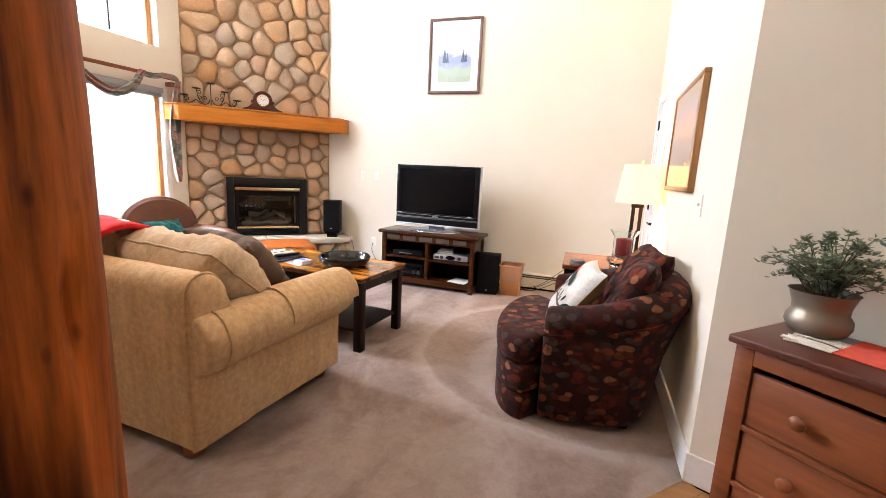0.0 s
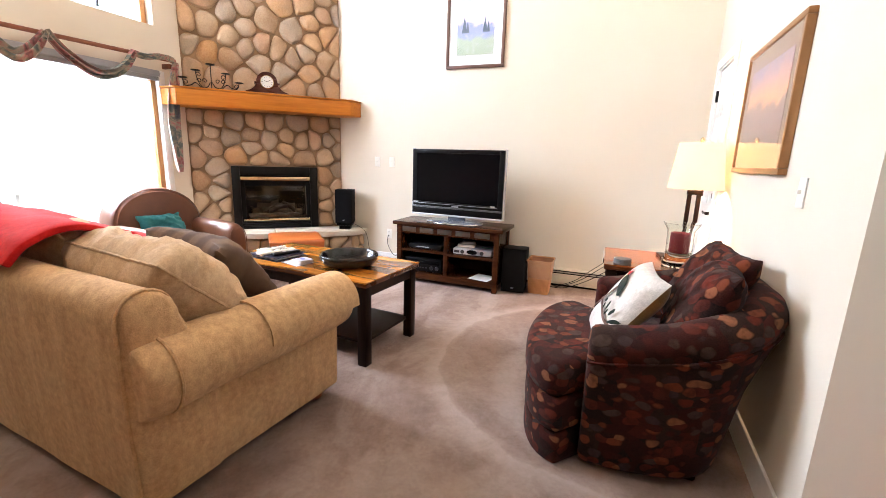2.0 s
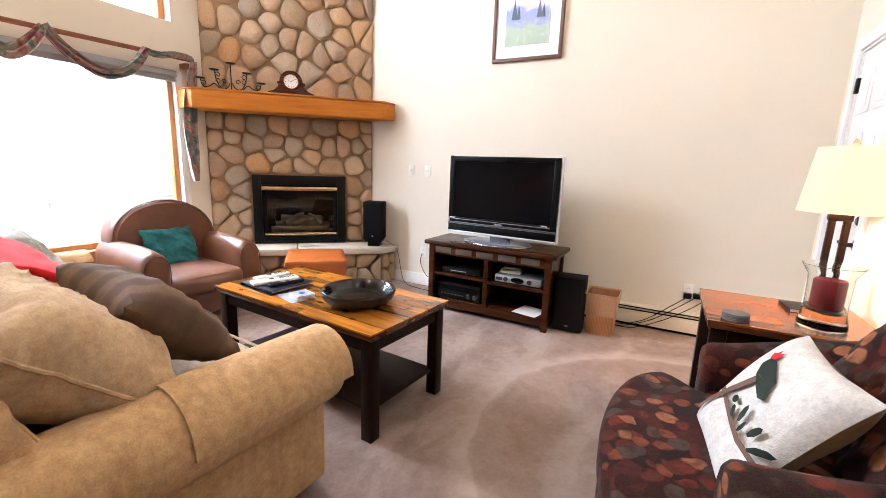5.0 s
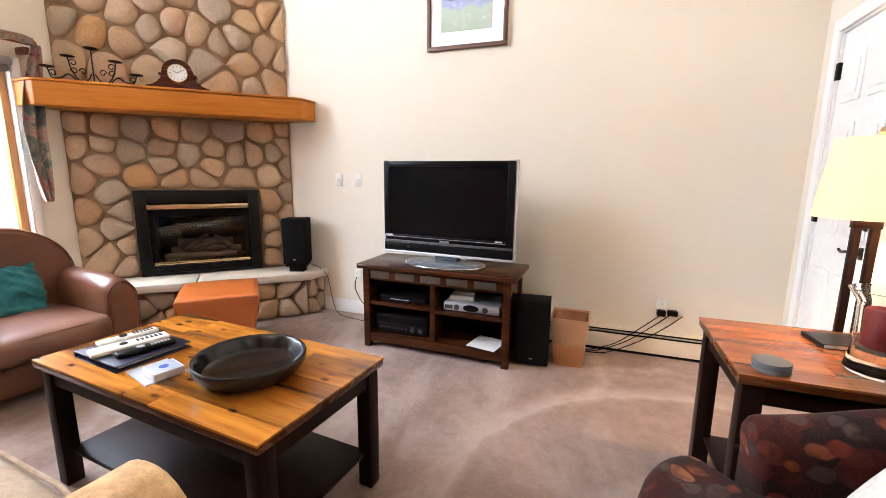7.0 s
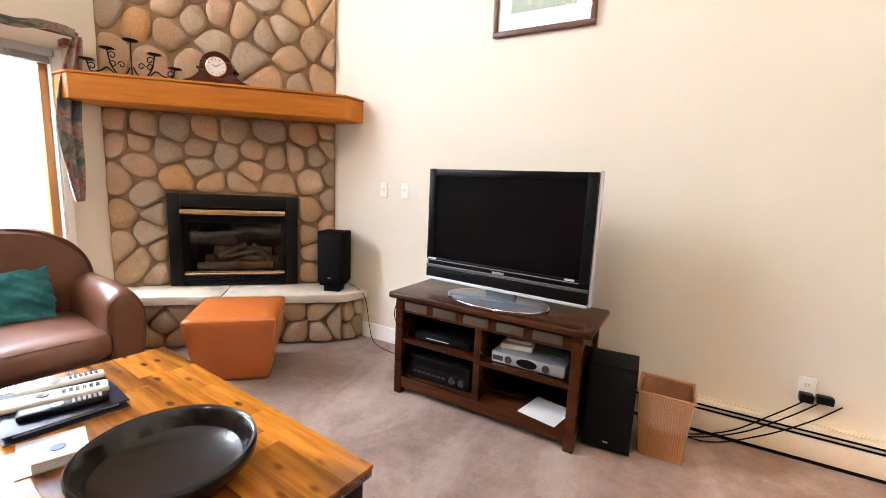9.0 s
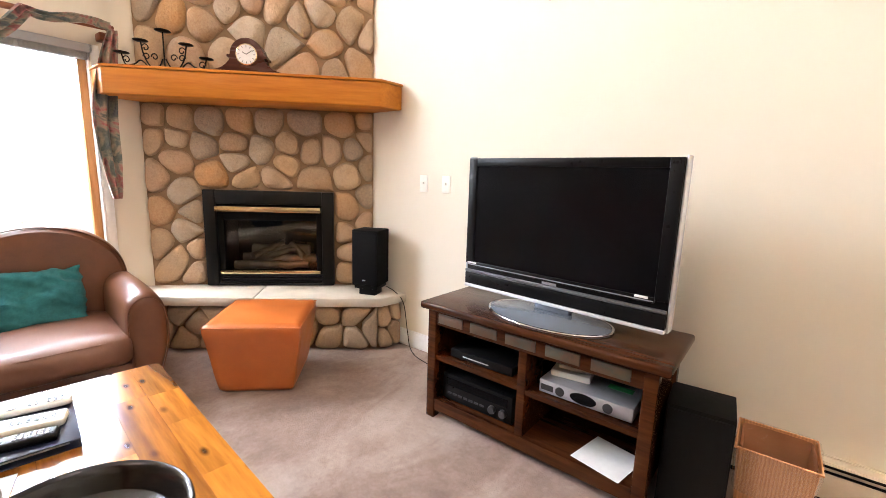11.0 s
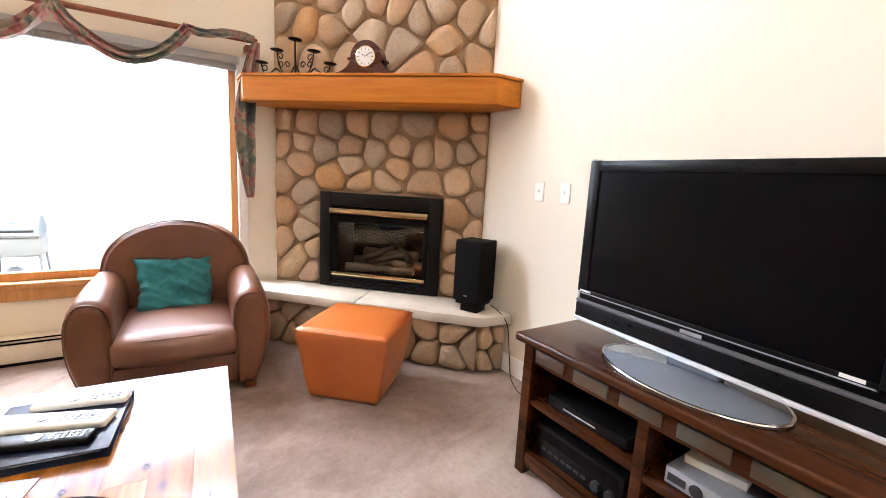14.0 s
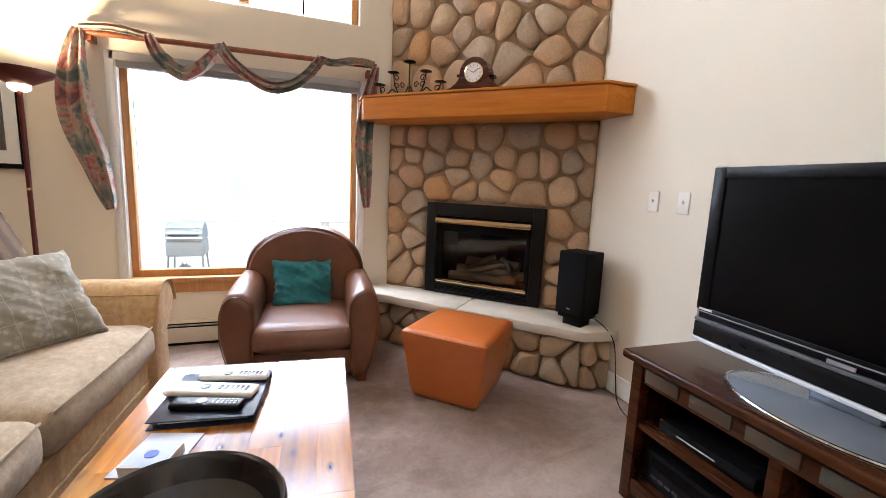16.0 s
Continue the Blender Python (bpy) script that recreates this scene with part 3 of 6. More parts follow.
def rough_line(a, b, count, amp, rng):
    a, b = Vector(a), Vector(b)
    side = Vector((-(b - a).y, (b - a).x)).normalized()
    return [tuple(a.lerp(b, i / count) + side * rng.uniform(-amp, amp)) for i in range(1, count)]


def slab(points):
    bm = prism(points, 0.335, 0.40)
    bevelled(bm, 0.009, 2, 1.0)
    return bm


part("hearth_slab", slab([HEARTH[0], HEARTH[1], *rough_line(p0, mid, 12, 0.008, rng), tuple(mid), tuple(back), (W + 0.01, 3.72)]), SLAB, fireplace, "pale rough-edged flagstone")
mid2, back2 = mid + Vector((0.006, 0.004)), back + Vector((0.006, 0.004))
part("hearth_slab", slab([tuple(mid2), *rough_line(mid2, p1, 14, 0.008, rng), HEARTH[2], HEARTH[3], (-3.22, N - 0.01), tuple(back2)]), SLAB, fireplace, "pale rough-edged flagstone")
part("hearth_slab", boxes((-0.44, 0.54, -0.02, 0.19, 0.335, 0.398)), SLAB, fireplace).matrix_local = FP
# stones of the hearth's front
hd = Vector((-2.975, 4.69)) - Vector((-4.13, 3.62))
HF = Matrix.Translation((-4.13, 3.62, 0)) @ Matrix.Rotation(math.atan2(hd.y, hd.x), 4, "Z")
hseeds = scatter(rng, [Vector((hd.length - 0.06, 0.16)), Vector((hd.length - 0.17, 0.09)), Vector((hd.length - 0.34, 0.10)), Vector((hd.length - 0.36, 0.26)), Vector((hd.length - 0.17, 0.26))], 0.02, hd.length - 0.4, 0.05, 0.30, 0.17)
lay_stones(hseeds, rect(0, hd.length, 0.0, 0.334), HF, fireplace, rng, joint=0.003, proud=0.03)
HR = Matrix.Translation((-2.96, 4.69, 0)) @ Matrix.Rotation(radians(82), 4, "Z")
lay_stones([Vector((0.05, 0.24)), Vector((0.14, 0.12)), Vector((0.04, 0.08)), Vector((0.16, 0.27))], rect(0, 0.2, 0, 0.334), HR, fireplace, rng, joint=0.003, proud=0.025)

# mantel beam with cut-back ends
MANTEL = [(W, 3.50), (-4.19, 3.50), (-2.97, 4.70), (-2.965, N), (-3.28, N), (W, 3.78)]
def fp_local(points):
    return [tuple((FP.inverted() @ Vector((x, y, 0))).xy) for x, y in points]


mantel = thing("mantel_shelf", FP, "thick honey-stained oak mantel beam on the stone fireplace", "mantel")
part("beam", prism(fp_local(MANTEL), 1.715, 1.87, 0.006), OAK, mantel, m=None)
part("top_board", prism(fp_local([(W, 3.49), (-4.185, 3.49), (-2.96, 4.695), (-2.955, N), (-3.28, N), (W, 3.78)]), 1.872, 1.888, 0.004), OAK, mantel, "thin oak top board")

# gas firebox insert
firebox = thing("fireplace_insert", FP, "black gas fireplace insert with brass trim and ceramic logs behind glass", "fireplace insert")
Z0 = FZ0
for dims in ((F0, F0 + 0.085, -0.045, 0.03, Z0, FZ1), (F1 - 0.085, F1, -0.045, 0.03, Z0, FZ1), (F0 + 0.085, F1 - 0.085, -0.045, 0.03, 1.02, FZ1), (F0 + 0.085, F1 - 0.085, -0.045, 0.03, Z0, 0.425)):
    part("surround", boxes(dims, bevel=0.006), BLACKMETAL, firebox, "black steel surround")
part("hood", prism([(F0 + 0.09, -0.03), (F1 - 0.09, -0.03), (F1 - 0.09, -0.075), (F0 + 0.09, -0.075)], 0.965, 1.005, 0.004), BRASS, firebox, "polished brass hood strip")
part("lower_trim", boxes((F0 + 0.10, F1 - 0.10, -0.05, -0.03, 0.495, 0.52), bevel=0.004), BRASS, firebox, "polished brass lower strip")
for z in (0.435, 0.455, 0.475):
    part("louver", boxes((F0 + 0.09, F1 - 0.09, -0.035, 0.02, z - 0.006, z + 0.004), bevel=0.002), BLACKMETAL, firebox)
part("inner_frame", boxes((F0 + 0.085, F0 + 0.13, -0.02, 0.03, 0.485, 1.02), (F1 - 0.13, F1 - 0.085, -0.02, 0.03, 0.485, 1.02), (F0 + 0.13, F1 - 0.13, -0.02, 0.03, 0.90, 1.02), bevel=0.004), BLACKMATTE, firebox)
g = part("glass", boxes((F0 + 0.12, F1 - 0.12, 0.0, 0.005, 0.485, 0.92)), GLASS, firebox, "dark glass front")
part("chamber", boxes((F0 + 0.08, F1 - 0.08, 0.40, 0.42, 0.40, 1.05), (F0 + 0.07, F0 + 0.085, 0.03, 0.42, 0.40, 1.05), (F1 - 0.085, F1 - 0.07, 0.03, 0.42, 0.40, 1.05), (F0 + 0.08, F1 - 0.08, 0.03, 0.42, 1.02, 1.05), (F0 + 0.085, F1 - 0.085, 0.03, 0.40, 0.40, 0.50)), BLACKMATTE, firebox, soft=False)
CERAMIC = plain("ceramic_log", (0.15, 0.12, 0.09), 0.9, vary=0.35, grain=60, bump=0.4)
for (xa, ya, za, xb, yb, zb, r) in ((-0.26, 0.10, 0.535, 0.30, 0.09, 0.54, 0.035), (-0.22, 0.18, 0.575, 0.34, 0.17, 0.58, 0.042), (-0.17, 0.27, 0.62, 0.27, 0.28, 0.63, 0.05), (-0.13, 0.12, 0.60, 0.06, 0.28, 0.685, 0.028), (0.27, 0.11, 0.585, 0.13, 0.27, 0.68, 0.028), (-0.05, 0.11, 0.59, 0.20, 0.22, 0.655, 0.026)):
    pts = [Vector((xa, ya, za)).lerp(Vector((xb, yb, zb)), i / 7) + Vector((0, rng.uniform(-1, 1), rng.uniform(-1, 1))) * 0.008 for i in range(8)]
    part("ceramic_log", tube(pts, r, 10, taper=0.8), CERAMIC, firebox, "grey-brown ceramic log")

# ---- log post ----
post = bmesh.new()
rings = []
for i in range(130):
    z = TOP * i / 129
    ring = []
    for k in range(72):
        a = 2 * math.pi * k / 72
        r = 0.172 + 0.010 * noise.noise(Vector((math.cos(a) * 1.3, math.sin(a) * 1.3, z * 1.5))) + 0.006 * noise.noise(Vector((math.cos(a) * 4, math.sin(a) * 4, z * 2.5)))
        r -= 0.034 * math.exp(-(((a - radians(13)) * 0.17) ** 2) / 0.00022 - ((z - 1.0) / 0.11) ** 2) + 0.02 * math.exp(-(((a - radians(5)) * 0.17) ** 2) / 0.0002 - ((z - 1.62) / 0.05) ** 2)
        ring.append(post.verts.new((r * math.cos(a), r * math.sin(a), z)))
    rings.append(ring)
for a, b in zip(rings, rings[1:]):
    for k in range(72):
        post.faces.new((a[k], a[(k + 1) % 72], b[(k + 1) % 72], b[k]))
log_post = tagged(part("log_post", post, LOG, None, "varnished red-brown peeled log post with knots and cracks"), category="post", kind="structure")
log_post.matrix_world = pose(-1.05, 0.427, 0)

# ---- television corner ----
def tv_stand():
    o = thing("tv_stand", pose(-1.60, 4.47, 0, 0, 0, -1), "dark walnut television stand with slate tile frieze and open shelves", "tv stand")
    h, d = 0.54, 0.21
    part("top", boxes((-0.585, 0.585, -0.235, 0.235, 0.595, 0.632), bevel=0.012, segments=3), WALNUT, o, "walnut top with rounded edge")
    for x in (-0.545, 0.495):
        for y in (-d, d - 0.05):
            part("post", boxes((x, x + 0.05, y, y + 0.05, 0, 0.595), bevel=0.004), WALNUT, o)
        part("side_panel", boxes((x + 0.012, x + 0.036, -d + 0.05, d - 0.05, 0.06, 0.595)), WALNUT, o)
    part("back_panel", boxes((-0.495, 0.495, d - 0.02, d - 0.008, 0.06, 0.595)), DARKWOOD, o)
    part("frieze", boxes((-0.495, 0.495, -d + 0.008, -d + 0.03, 0.515, 0.595), bevel=0.003), WALNUT, o)
    slate = Nodes("slate_tile", 0.6)
    slate.base(slate.ramp(slate.noise(9, 4), [(0.3, (0.018, 0.020, 0.014)), (0.46, (0.060, 0.027, 0.009)), (0.58, (0.042, 0.040, 0.026)), (0.72, (0.085, 0.052, 0.022))])).bump(slate.noise(40, 4), 0.4, 0.004)
    for i in range(5):
        x = -0.48 + i * 0.195
        part("slate_tile", boxes((x, x + 0.15, -d + 0.002, -d + 0.012, 0.53, 0.58), bevel=0.003), slate.mat, o, "mottled slate tile")
    part("divider", boxes((-0.02, 0.02, -d + 0.01, d - 0.02, 0.11, 0.515), bevel=0.003), WALNUT, o)
    part("bottom_shelf", boxes((-0.495, 0.495, -d + 0.012, d - 0.02, 0.085, 0.11), bevel=0.003), WALNUT, o)
    part("lower_rail", boxes((-0.495, 0.495, -d + 0.004, -d + 0.026, 0.045, 0.11), bevel=0.004), WALNUT, o)
    part("shelf", boxes((-0.495, -0.02, -d + 0.012, d - 0.02, 0.325, 0.35), bevel=0.003), WALNUT, o)
    part("shelf", boxes((0.02, 0.495, -d + 0.012, d - 0.02, 0.315, 0.34), bevel=0.003), WALNUT, o)
    return o


tv_stand()

tv = thing("television", pose(-1.580, 4.490, 0.632, 0, 0, -4.5) @ Matrix.Diagonal((1.015, 1, 1, 1)), "black flat-screen television with a silver edge on an oval silver foot", "television")
part("casing", boxes((-0.49, 0.49, -0.03, 0.05, 0.075, 0.73), (-0.3, 0.3, 0.05, 0.10, 0.15, 0.62), bevel=0.008, segments=3), BLACK, tv)
part("silver_edge", boxes((-0.50, -0.49, -0.028, 0.03, 0.06, 0.738), (0.49, 0.50, -0.028, 0.03, 0.06, 0.738), (-0.49, 0.49, -0.048, 0.03, 0.058, 0.074), bevel=0.005), EDGESILVER, tv, "silver edge band")
part("bezel", boxes((-0.49, -0.442, -0.043, -0.03, 0.185, 0.73), (0.442, 0.49, -0.043, -0.03, 0.185, 0.73), (-0.442, 0.442, -0.043, -0.03, 0.69, 0.73), (-0.442, 0.442, -0.043, -0.03, 0.172, 0.195), (-0.49, 0.49, -0.043, -0.03, 0.075, 0.136), bevel=0.003), BLACK, tv, "glossy black bezel")
part("screen", boxes((-0.442, 0.442, -0.036, -0.03, 0.195, 0.69)), SCREEN, tv, "dark switched-off screen")
part("speaker_strip", boxes((-0.49, 0.49, -0.045, -0.03, 0.138, 0.152), bevel=0.003), STRIPGREY, tv, "grey strip")
part("light_line", boxes((-0.47, 0.44, -0.0455, -0.043, 0.178, 0.182)), SILVER, tv)
part("badge", boxes((-0.035, 0.035, -0.0465, -0.043, 0.157, 0.169)), SILVER, tv, "silver maker's badge")
part("sticker", boxes((-0.475, -0.42, -0.0455, -0.043, 0.186, 0.194)), WHITE, tv, "small white sticker")
part("sticker", boxes((0.37, 0.42, -0.0455, -0.043, 0.186, 0.196)), WHITE, tv, "small white sticker")
foot = turned([(0, 0.0), (0.30, 0.0), (0.302, 0.006), (0.28, 0.014), (0.12, 0.022), (0, 0.024)], 48)
part("foot", moved(foot, Matrix.Translation((0, -0.04, 0)) @ Matrix.Diagonal((1, 0.62, 1, 1))), BRUSHED, tv, "oval brushed silver foot")
rim = [(0.297 * math.cos(2 * math.pi * k / 64), -0.04 + 0.297 * 0.62 * math.sin(2 * math.pi * k / 64), 0.0075) for k in range(65)]
part("foot_rim", tube(rim, 0.006, 8), CHROME, tv, "polished rim of the foot")
part("neck", boxes((-0.09, 0.09, -0.01, 0.04, 0.018, 0.08), bevel=0.012, segments=3), BRUSHED, tv, "satin silver neck")


def shelf_box(name, x0, x1, y0, y1, z0, z1, mat, label, cat):
    o = thing(name, pose((x0 + x1) / 2, (y0 + y1) / 2, z0), label, cat)
    w, d, h = (x1 - x0) / 2, (y1 - y0) / 2, z1 - z0
    part("case", boxes((-w, w, -d, d, 0.006, h), bevel=0.004), mat, o)
    for sx in (-1, 1):
        for sy in (-1, 1):
            part("foot", turned([(0.012, 0), (0.012, 0.008)], 10, at=(sx * (w - 0.03), sy * (d - 0.03), 0)), BLACK, o)
    return o, w, d, h


o, w, d, h = shelf_box("dvd_player", -2.03, -1.67, 4.31, 4.60, 0.351, 0.40, BLACK, "slim black disc player on a shelf", "disc player")
part("tray_line", boxes((-0.10, 0.05, -d - 0.002, -d, 0.022, 0.027)), GREY, o)
o, w, d, h = shelf_box("receiver", -2.07, -1.66, 4.31, 4.62, 0.111, 0.255, BLACK, "black stereo receiver with knobs and small buttons", "receiver")
part("display", boxes((-0.18, 0.18, -d - 0.003, -d, 0.085, 0.125)), SCREEN, o)
for x in (0.10, 0.16):
    part("knob", moved(turned([(0.02, 0), (0.018, 0.018), (0, 0.018)], 16), pose(x, -d, 0.05, 90)), DARKSILVER, o)
for i in range(7):
    part("button", boxes((-0.17 + i * 0.033, -0.148 + i * 0.033, -d - 0.004, -d, 0.04, 0.05)), DARKSILVER, o)
o, w, d, h = shelf_box("cable_box", -1.53, -1.14, 4.30, 4.58, 0.341, 0.405, SILVER, "silver cable box with an oval dark window", "cable box")
part("window", moved(turned([(0.055, 0), (0.055, 0.003), (0, 0.003)], 28), pose(0.0, -d, 0.035, 90) @ Matrix.Diagonal((1, 0.42, 1, 1))), SCREEN, o, "oval dark window")
for x in (-0.1, 0.1):
    part("dial", moved(turned([(0.02, 0), (0.02, 0.003), (0.012, 0.004), (0, 0.004)], 18), pose(x, -d, 0.033, 90)), DARKSILVER, o)
part("label_bar", boxes((-0.185, -0.13, -d - 0.002, -d, 0.02, 0.045)), DARKSILVER, o)
part("display", boxes((0.06, 0.16, -0.02, 0.02, h, h + 0.001)), plain("green_label", (0.05, 0.35, 0.12), 0.5), o, "small green label")
o = thing("router", pose(-1.43, 4.43, 0.406, 0, 0, 8), "small white plastic box lying on the cable box", "router")
part("case", boxes((-0.085, 0.085, -0.06, 0.06, 0, 0.03), bevel=0.006), IVORY, o)
part("upper_case", boxes((-0.06, 0.08, -0.03, 0.05, 0.03, 0.048), bevel=0.005), IVORY, o)
o = thing("paper_stack", pose(-1.24, 4.37, 0.111, 0, 0, -12), "white printed sheets on the lower shelf", "papers")
for i in range(3):
    part("sheet", boxes((-0.105 + i * 0.004, 0.105 + i * 0.002, -0.10, 0.12 - i * 0.003, i * 0.0015, i * 0.0015 + 0.001)), PAPER, o)


def loudspeaker(name, m, w, d, h, label, pedestal):
    o = thing(name, m, label, "loudspeaker", "loudspeakers")
    z = 0.0
    if pedestal:
        part("pedestal", boxes((-w * 0.32, w * 0.32, -d * 0.3, d * 0.3, 0, 0.05), (-w * 0.45, w * 0.45, -d * 0.42, d * 0.42, 0.05, 0.075), bevel=0.003), BLACK, o)
        z = 0.076
    part("cabinet", boxes((-w / 2, w / 2, -d / 2, d / 2, z, z + h), bevel=0.004), BLACKMATTE, o)
    part("grille", boxes((-w / 2 + 0.006, w / 2 - 0.006, -d / 2 - 0.014, -d / 2, z + h * 0.03, z + h * 0.97), bevel=0.006), plain("grille_cloth", (0.008, 0.008, 0.009), 0.95, grain=300, bump=0.4, spec=0.08), o, "black cloth grille")
    part("badge", boxes((-0.012, 0.012, -d / 2 - 0.016, -d / 2 - 0.014, z + h * 0.1, z + h * 0.115)), SILVER, o)
    return o


loudspeaker("floor_speaker", pose(-0.940, 4.50, 0, 0, 0, 4) @ pose(0, 0, 0, -3), 0.225, 0.25, 0.43, "black floor loudspeaker beside the television stand", False)
loudspeaker("hearth_speaker", pose(-3.085, 4.72, 0.40, 0, 0, 22), 0.20, 0.19, 0.40, "black bookshelf loudspeaker on a small pedestal on the hearth", True)

# wastebasket with a clear liner
basket = thing("wastebasket", pose(-0.695, 4.55, 0) @ Matrix.Diagonal((0.96, 0.96, 0.92, 1)), "woven tan wastebasket with a clear plastic liner", "wastebasket")


def frustum(a, b, h, z0, flare=0.0, n=10, wob=0.0, seed=0.0):
    bm = bmesh.new()
    rings = []
    for i in range(n + 1):
        f = i / n
        s = a + (b - a) * f
        ring = []
        for k in range(32):
            t = k / 8
            side, u = int(t), (t % 1) * 2 - 1
            p = [(u, -1), (1, u), (-u, 1), (-1, -u)][side]
            q = Vector((p[0], p[1])) * s
            q *= 1 - 0.06 * max(0, abs(u) - 0.7) / 0.3
            if wob:
                q *= 1 + wob * (noise.noise(Vector((q.x * 34 + seed, q.y * 34, f * 3))) + 0.6 * noise.noise(Vector((q.x * 60, q.y * 60 + seed, f * 14))))
            ring.append(bm.verts.new((q.x, q.y, z0 + h * f)))
        rings.append(ring)
    for r, s in zip(rings, rings[1:]):
        for k in range(32):
            bm.faces.new((r[k], r[(k + 1) % 32], s[(k + 1) % 32], s[k]))
    return bm, rings


WICKER = Nodes("wicker", 0.6)
wv = WICKER.node("ShaderNodeTexWave", Scale=28.0, Distortion=2.0, Detail=2.0)
WICKER.tree.links.new(WICKER.co, wv.inputs["Vector"])
WICKER.base(WICKER.mix(WICKER.noise(30, 3), WICKER.ramp(wv.outputs["Fac"], [(0.2, (0.46, 0.20, 0.07)), (0.8, (0.70, 0.35, 0.14))]), (0.60, 0.29, 0.115))).bump(wv.outputs["Fac"], 0.3, 0.004)
bm, r = frustum(0.102, 0.125, 0.36, 0.0)
bm.faces.new(r[0][::-1])
bmesh.ops.solidify(bm, geom=bm.faces[:], thickness=0.006)
part("basket", bm, WICKER.mat, basket)
bm, r = frustum(0.1195, 0.133, 0.195, 0.172, n=26, wob=0.05)
LINER = Nodes("liner_film", 0.1, 0, (0.88, 0.62, 0.46))
LINER.set(Alpha=0.20)
rim = [(0.125 * x, 0.125 * y, 0.36) for x, y in ((-1, -1), (1, -1), (1, 1), (-1, 1), (-1, -1))]
part("rim", tube(rim, 0.005, 8), WICKER.mat, basket)
part("inside", frustum(0.098, 0.115, 0.345, 0.01, n=16, wob=0.05, seed=4.0)[0], plain("basket_inside", (0.36, 0.175, 0.095), 0.25, vary=0.4, grain=22, bump=0.4), basket)
part("liner", bm, LINER.mat, basket, "crinkled clear liner folded over the rim")

# ---- small fixtures ----
def wall_plate(name, m, kind, label):
    o = thing(name, m, label, "outlet" if kind == "outlet" else "switch")
    part("plate", boxes((-0.035, 0.035, -0.007, 0, -0.057, 0.057), bevel=0.003), IVORY, o)
    if kind == "outlet":
        for z in (-0.022, 0.022):
            part("socket", boxes((-0.016, 0.016, -0.010, -0.007, z - 0.014, z + 0.014), bevel=0.004), IVORY, o)
            for x in (-0.006, 0.006):
                part("slot", boxes((x - 0.0012, x + 0.0012, -0.0105, -0.0095, z - 0.004, z + 0.006)), BLACK, o)
    else:
        part("toggle", boxes((-0.005, 0.005, -0.018, -0.007, -0.004, 0.012), bevel=0.002), IVORY, o)
    return o


wall_plate("light_switch", pose(-2.742, N, 1.213), "switch", "ivory toggle switch on the cream wall")
wall_plate("light_switch", pose(-2.547, N, 1.213), "switch", "ivory toggle switch on the cream wall")
wall_plate("outlet", pose(-2.575, N, 0.36), "outlet", "ivory outlet with a plugged cord")
wall_plate("outlet", pose(-0.10, N, 0.355), "outlet", "ivory outlet above the baseboard heater")


def on_east(y, z):
    return EAST @ pose((y - EA[1]) * EL / ey, 0, z, 0, 0, 180)


wall_plate("light_switch", on_east(2.40, 1.18), "switch", "white toggle switch beside the framed picture")


def heater(name, m, length, label):
    o = thing(name, m, label, "heater", "baseboard heaters")
    L = length / 2
    part("back_plate", boxes((-L, L, -0.012, 0, 0.02, 0.185)), HEATER, o)
    part("front_cover", boxes((-L, L, -0.066, -0.058, 0.022, 0.135), bevel=0.002), HEATER, o)
    part("top_cover", boxes((-L, L, -0.060, -0.012, 0.172, 0.180), (-L, L, -0.066, -0.058, 0.150, 0.176), bevel=0.002), HEATER, o)
    part("fins", boxes((-L + 0.02, L - 0.02, -0.052, -0.016, 0.06, 0.12)), BLACKMATTE, o, "dark inside")
    # black strips laid in for the shade of the vents and toe gap
    for z in (0.137, 0.160):
        part("slot", boxes((-L + 0.022, L - 0.022, -0.0685, -0.0655, z, z + 0.010)), BLACKMATTE, o, "black strip standing for shade in the vent slot")
    part("toe_gap", boxes((-L + 0.022, L - 0.022, -0.058, -0.05, 0.0, 0.021)), BLACKMATTE, o, "black strip standing for shade above the carpet")
    for x in (-L, L - 0.02):
        part("end_cap", boxes((x, x + 0.02, -0.068, 0, 0.0, 0.186), bevel=0.003), HEATER, o)
    return o


heater("baseboard_heater", pose(-0.22, N, 0), 1.62, "cream baseboard heater under the outlet")
heater("baseboard_heater", pose(W, 2.42, 0, 0, 0, 90), 1.9, "cream baseboard heater under the window")


def cable(name, pts, r, label):
    c = tube(pts, r, 6)
    return tagged(part(name, c, BLACKMATTE, None, label), category="cable")


def curve_points(anchors, n=10):
    """A smooth line through the anchors."""
    a = [Vector(p) for p in anchors]
    a = [a[0]] + a + [a[-1]]
    out = []
    for i in range(1, len(a) - 2):
        for k in range(n):
            t = k / n
            p0, p1, p2, p3 = a[i - 1:i + 3]
            out.append(0.5 * ((2 * p1) + (p2 - p0) * t + (2 * p0 - 5 * p1 + 4 * p2 - p3) * t * t + (3 * p1 - p0 - 3 * p2 + p3) * t ** 3))
    return out + [a[-2]]


adapter = thing("power_adapter", pose(-0.075, N - 0.012, 0.33), "black power adapters plugged into the outlet", "adapter")
part("block", boxes((-0.055, 0.0, -0.05, 0, -0.03, 0.012), bevel=0.006), BLACK, adapter)
part("block", boxes((0.01, 0.075, -0.045, 0, -0.022, 0.016), bevel=0.006), BLACK, adapter)
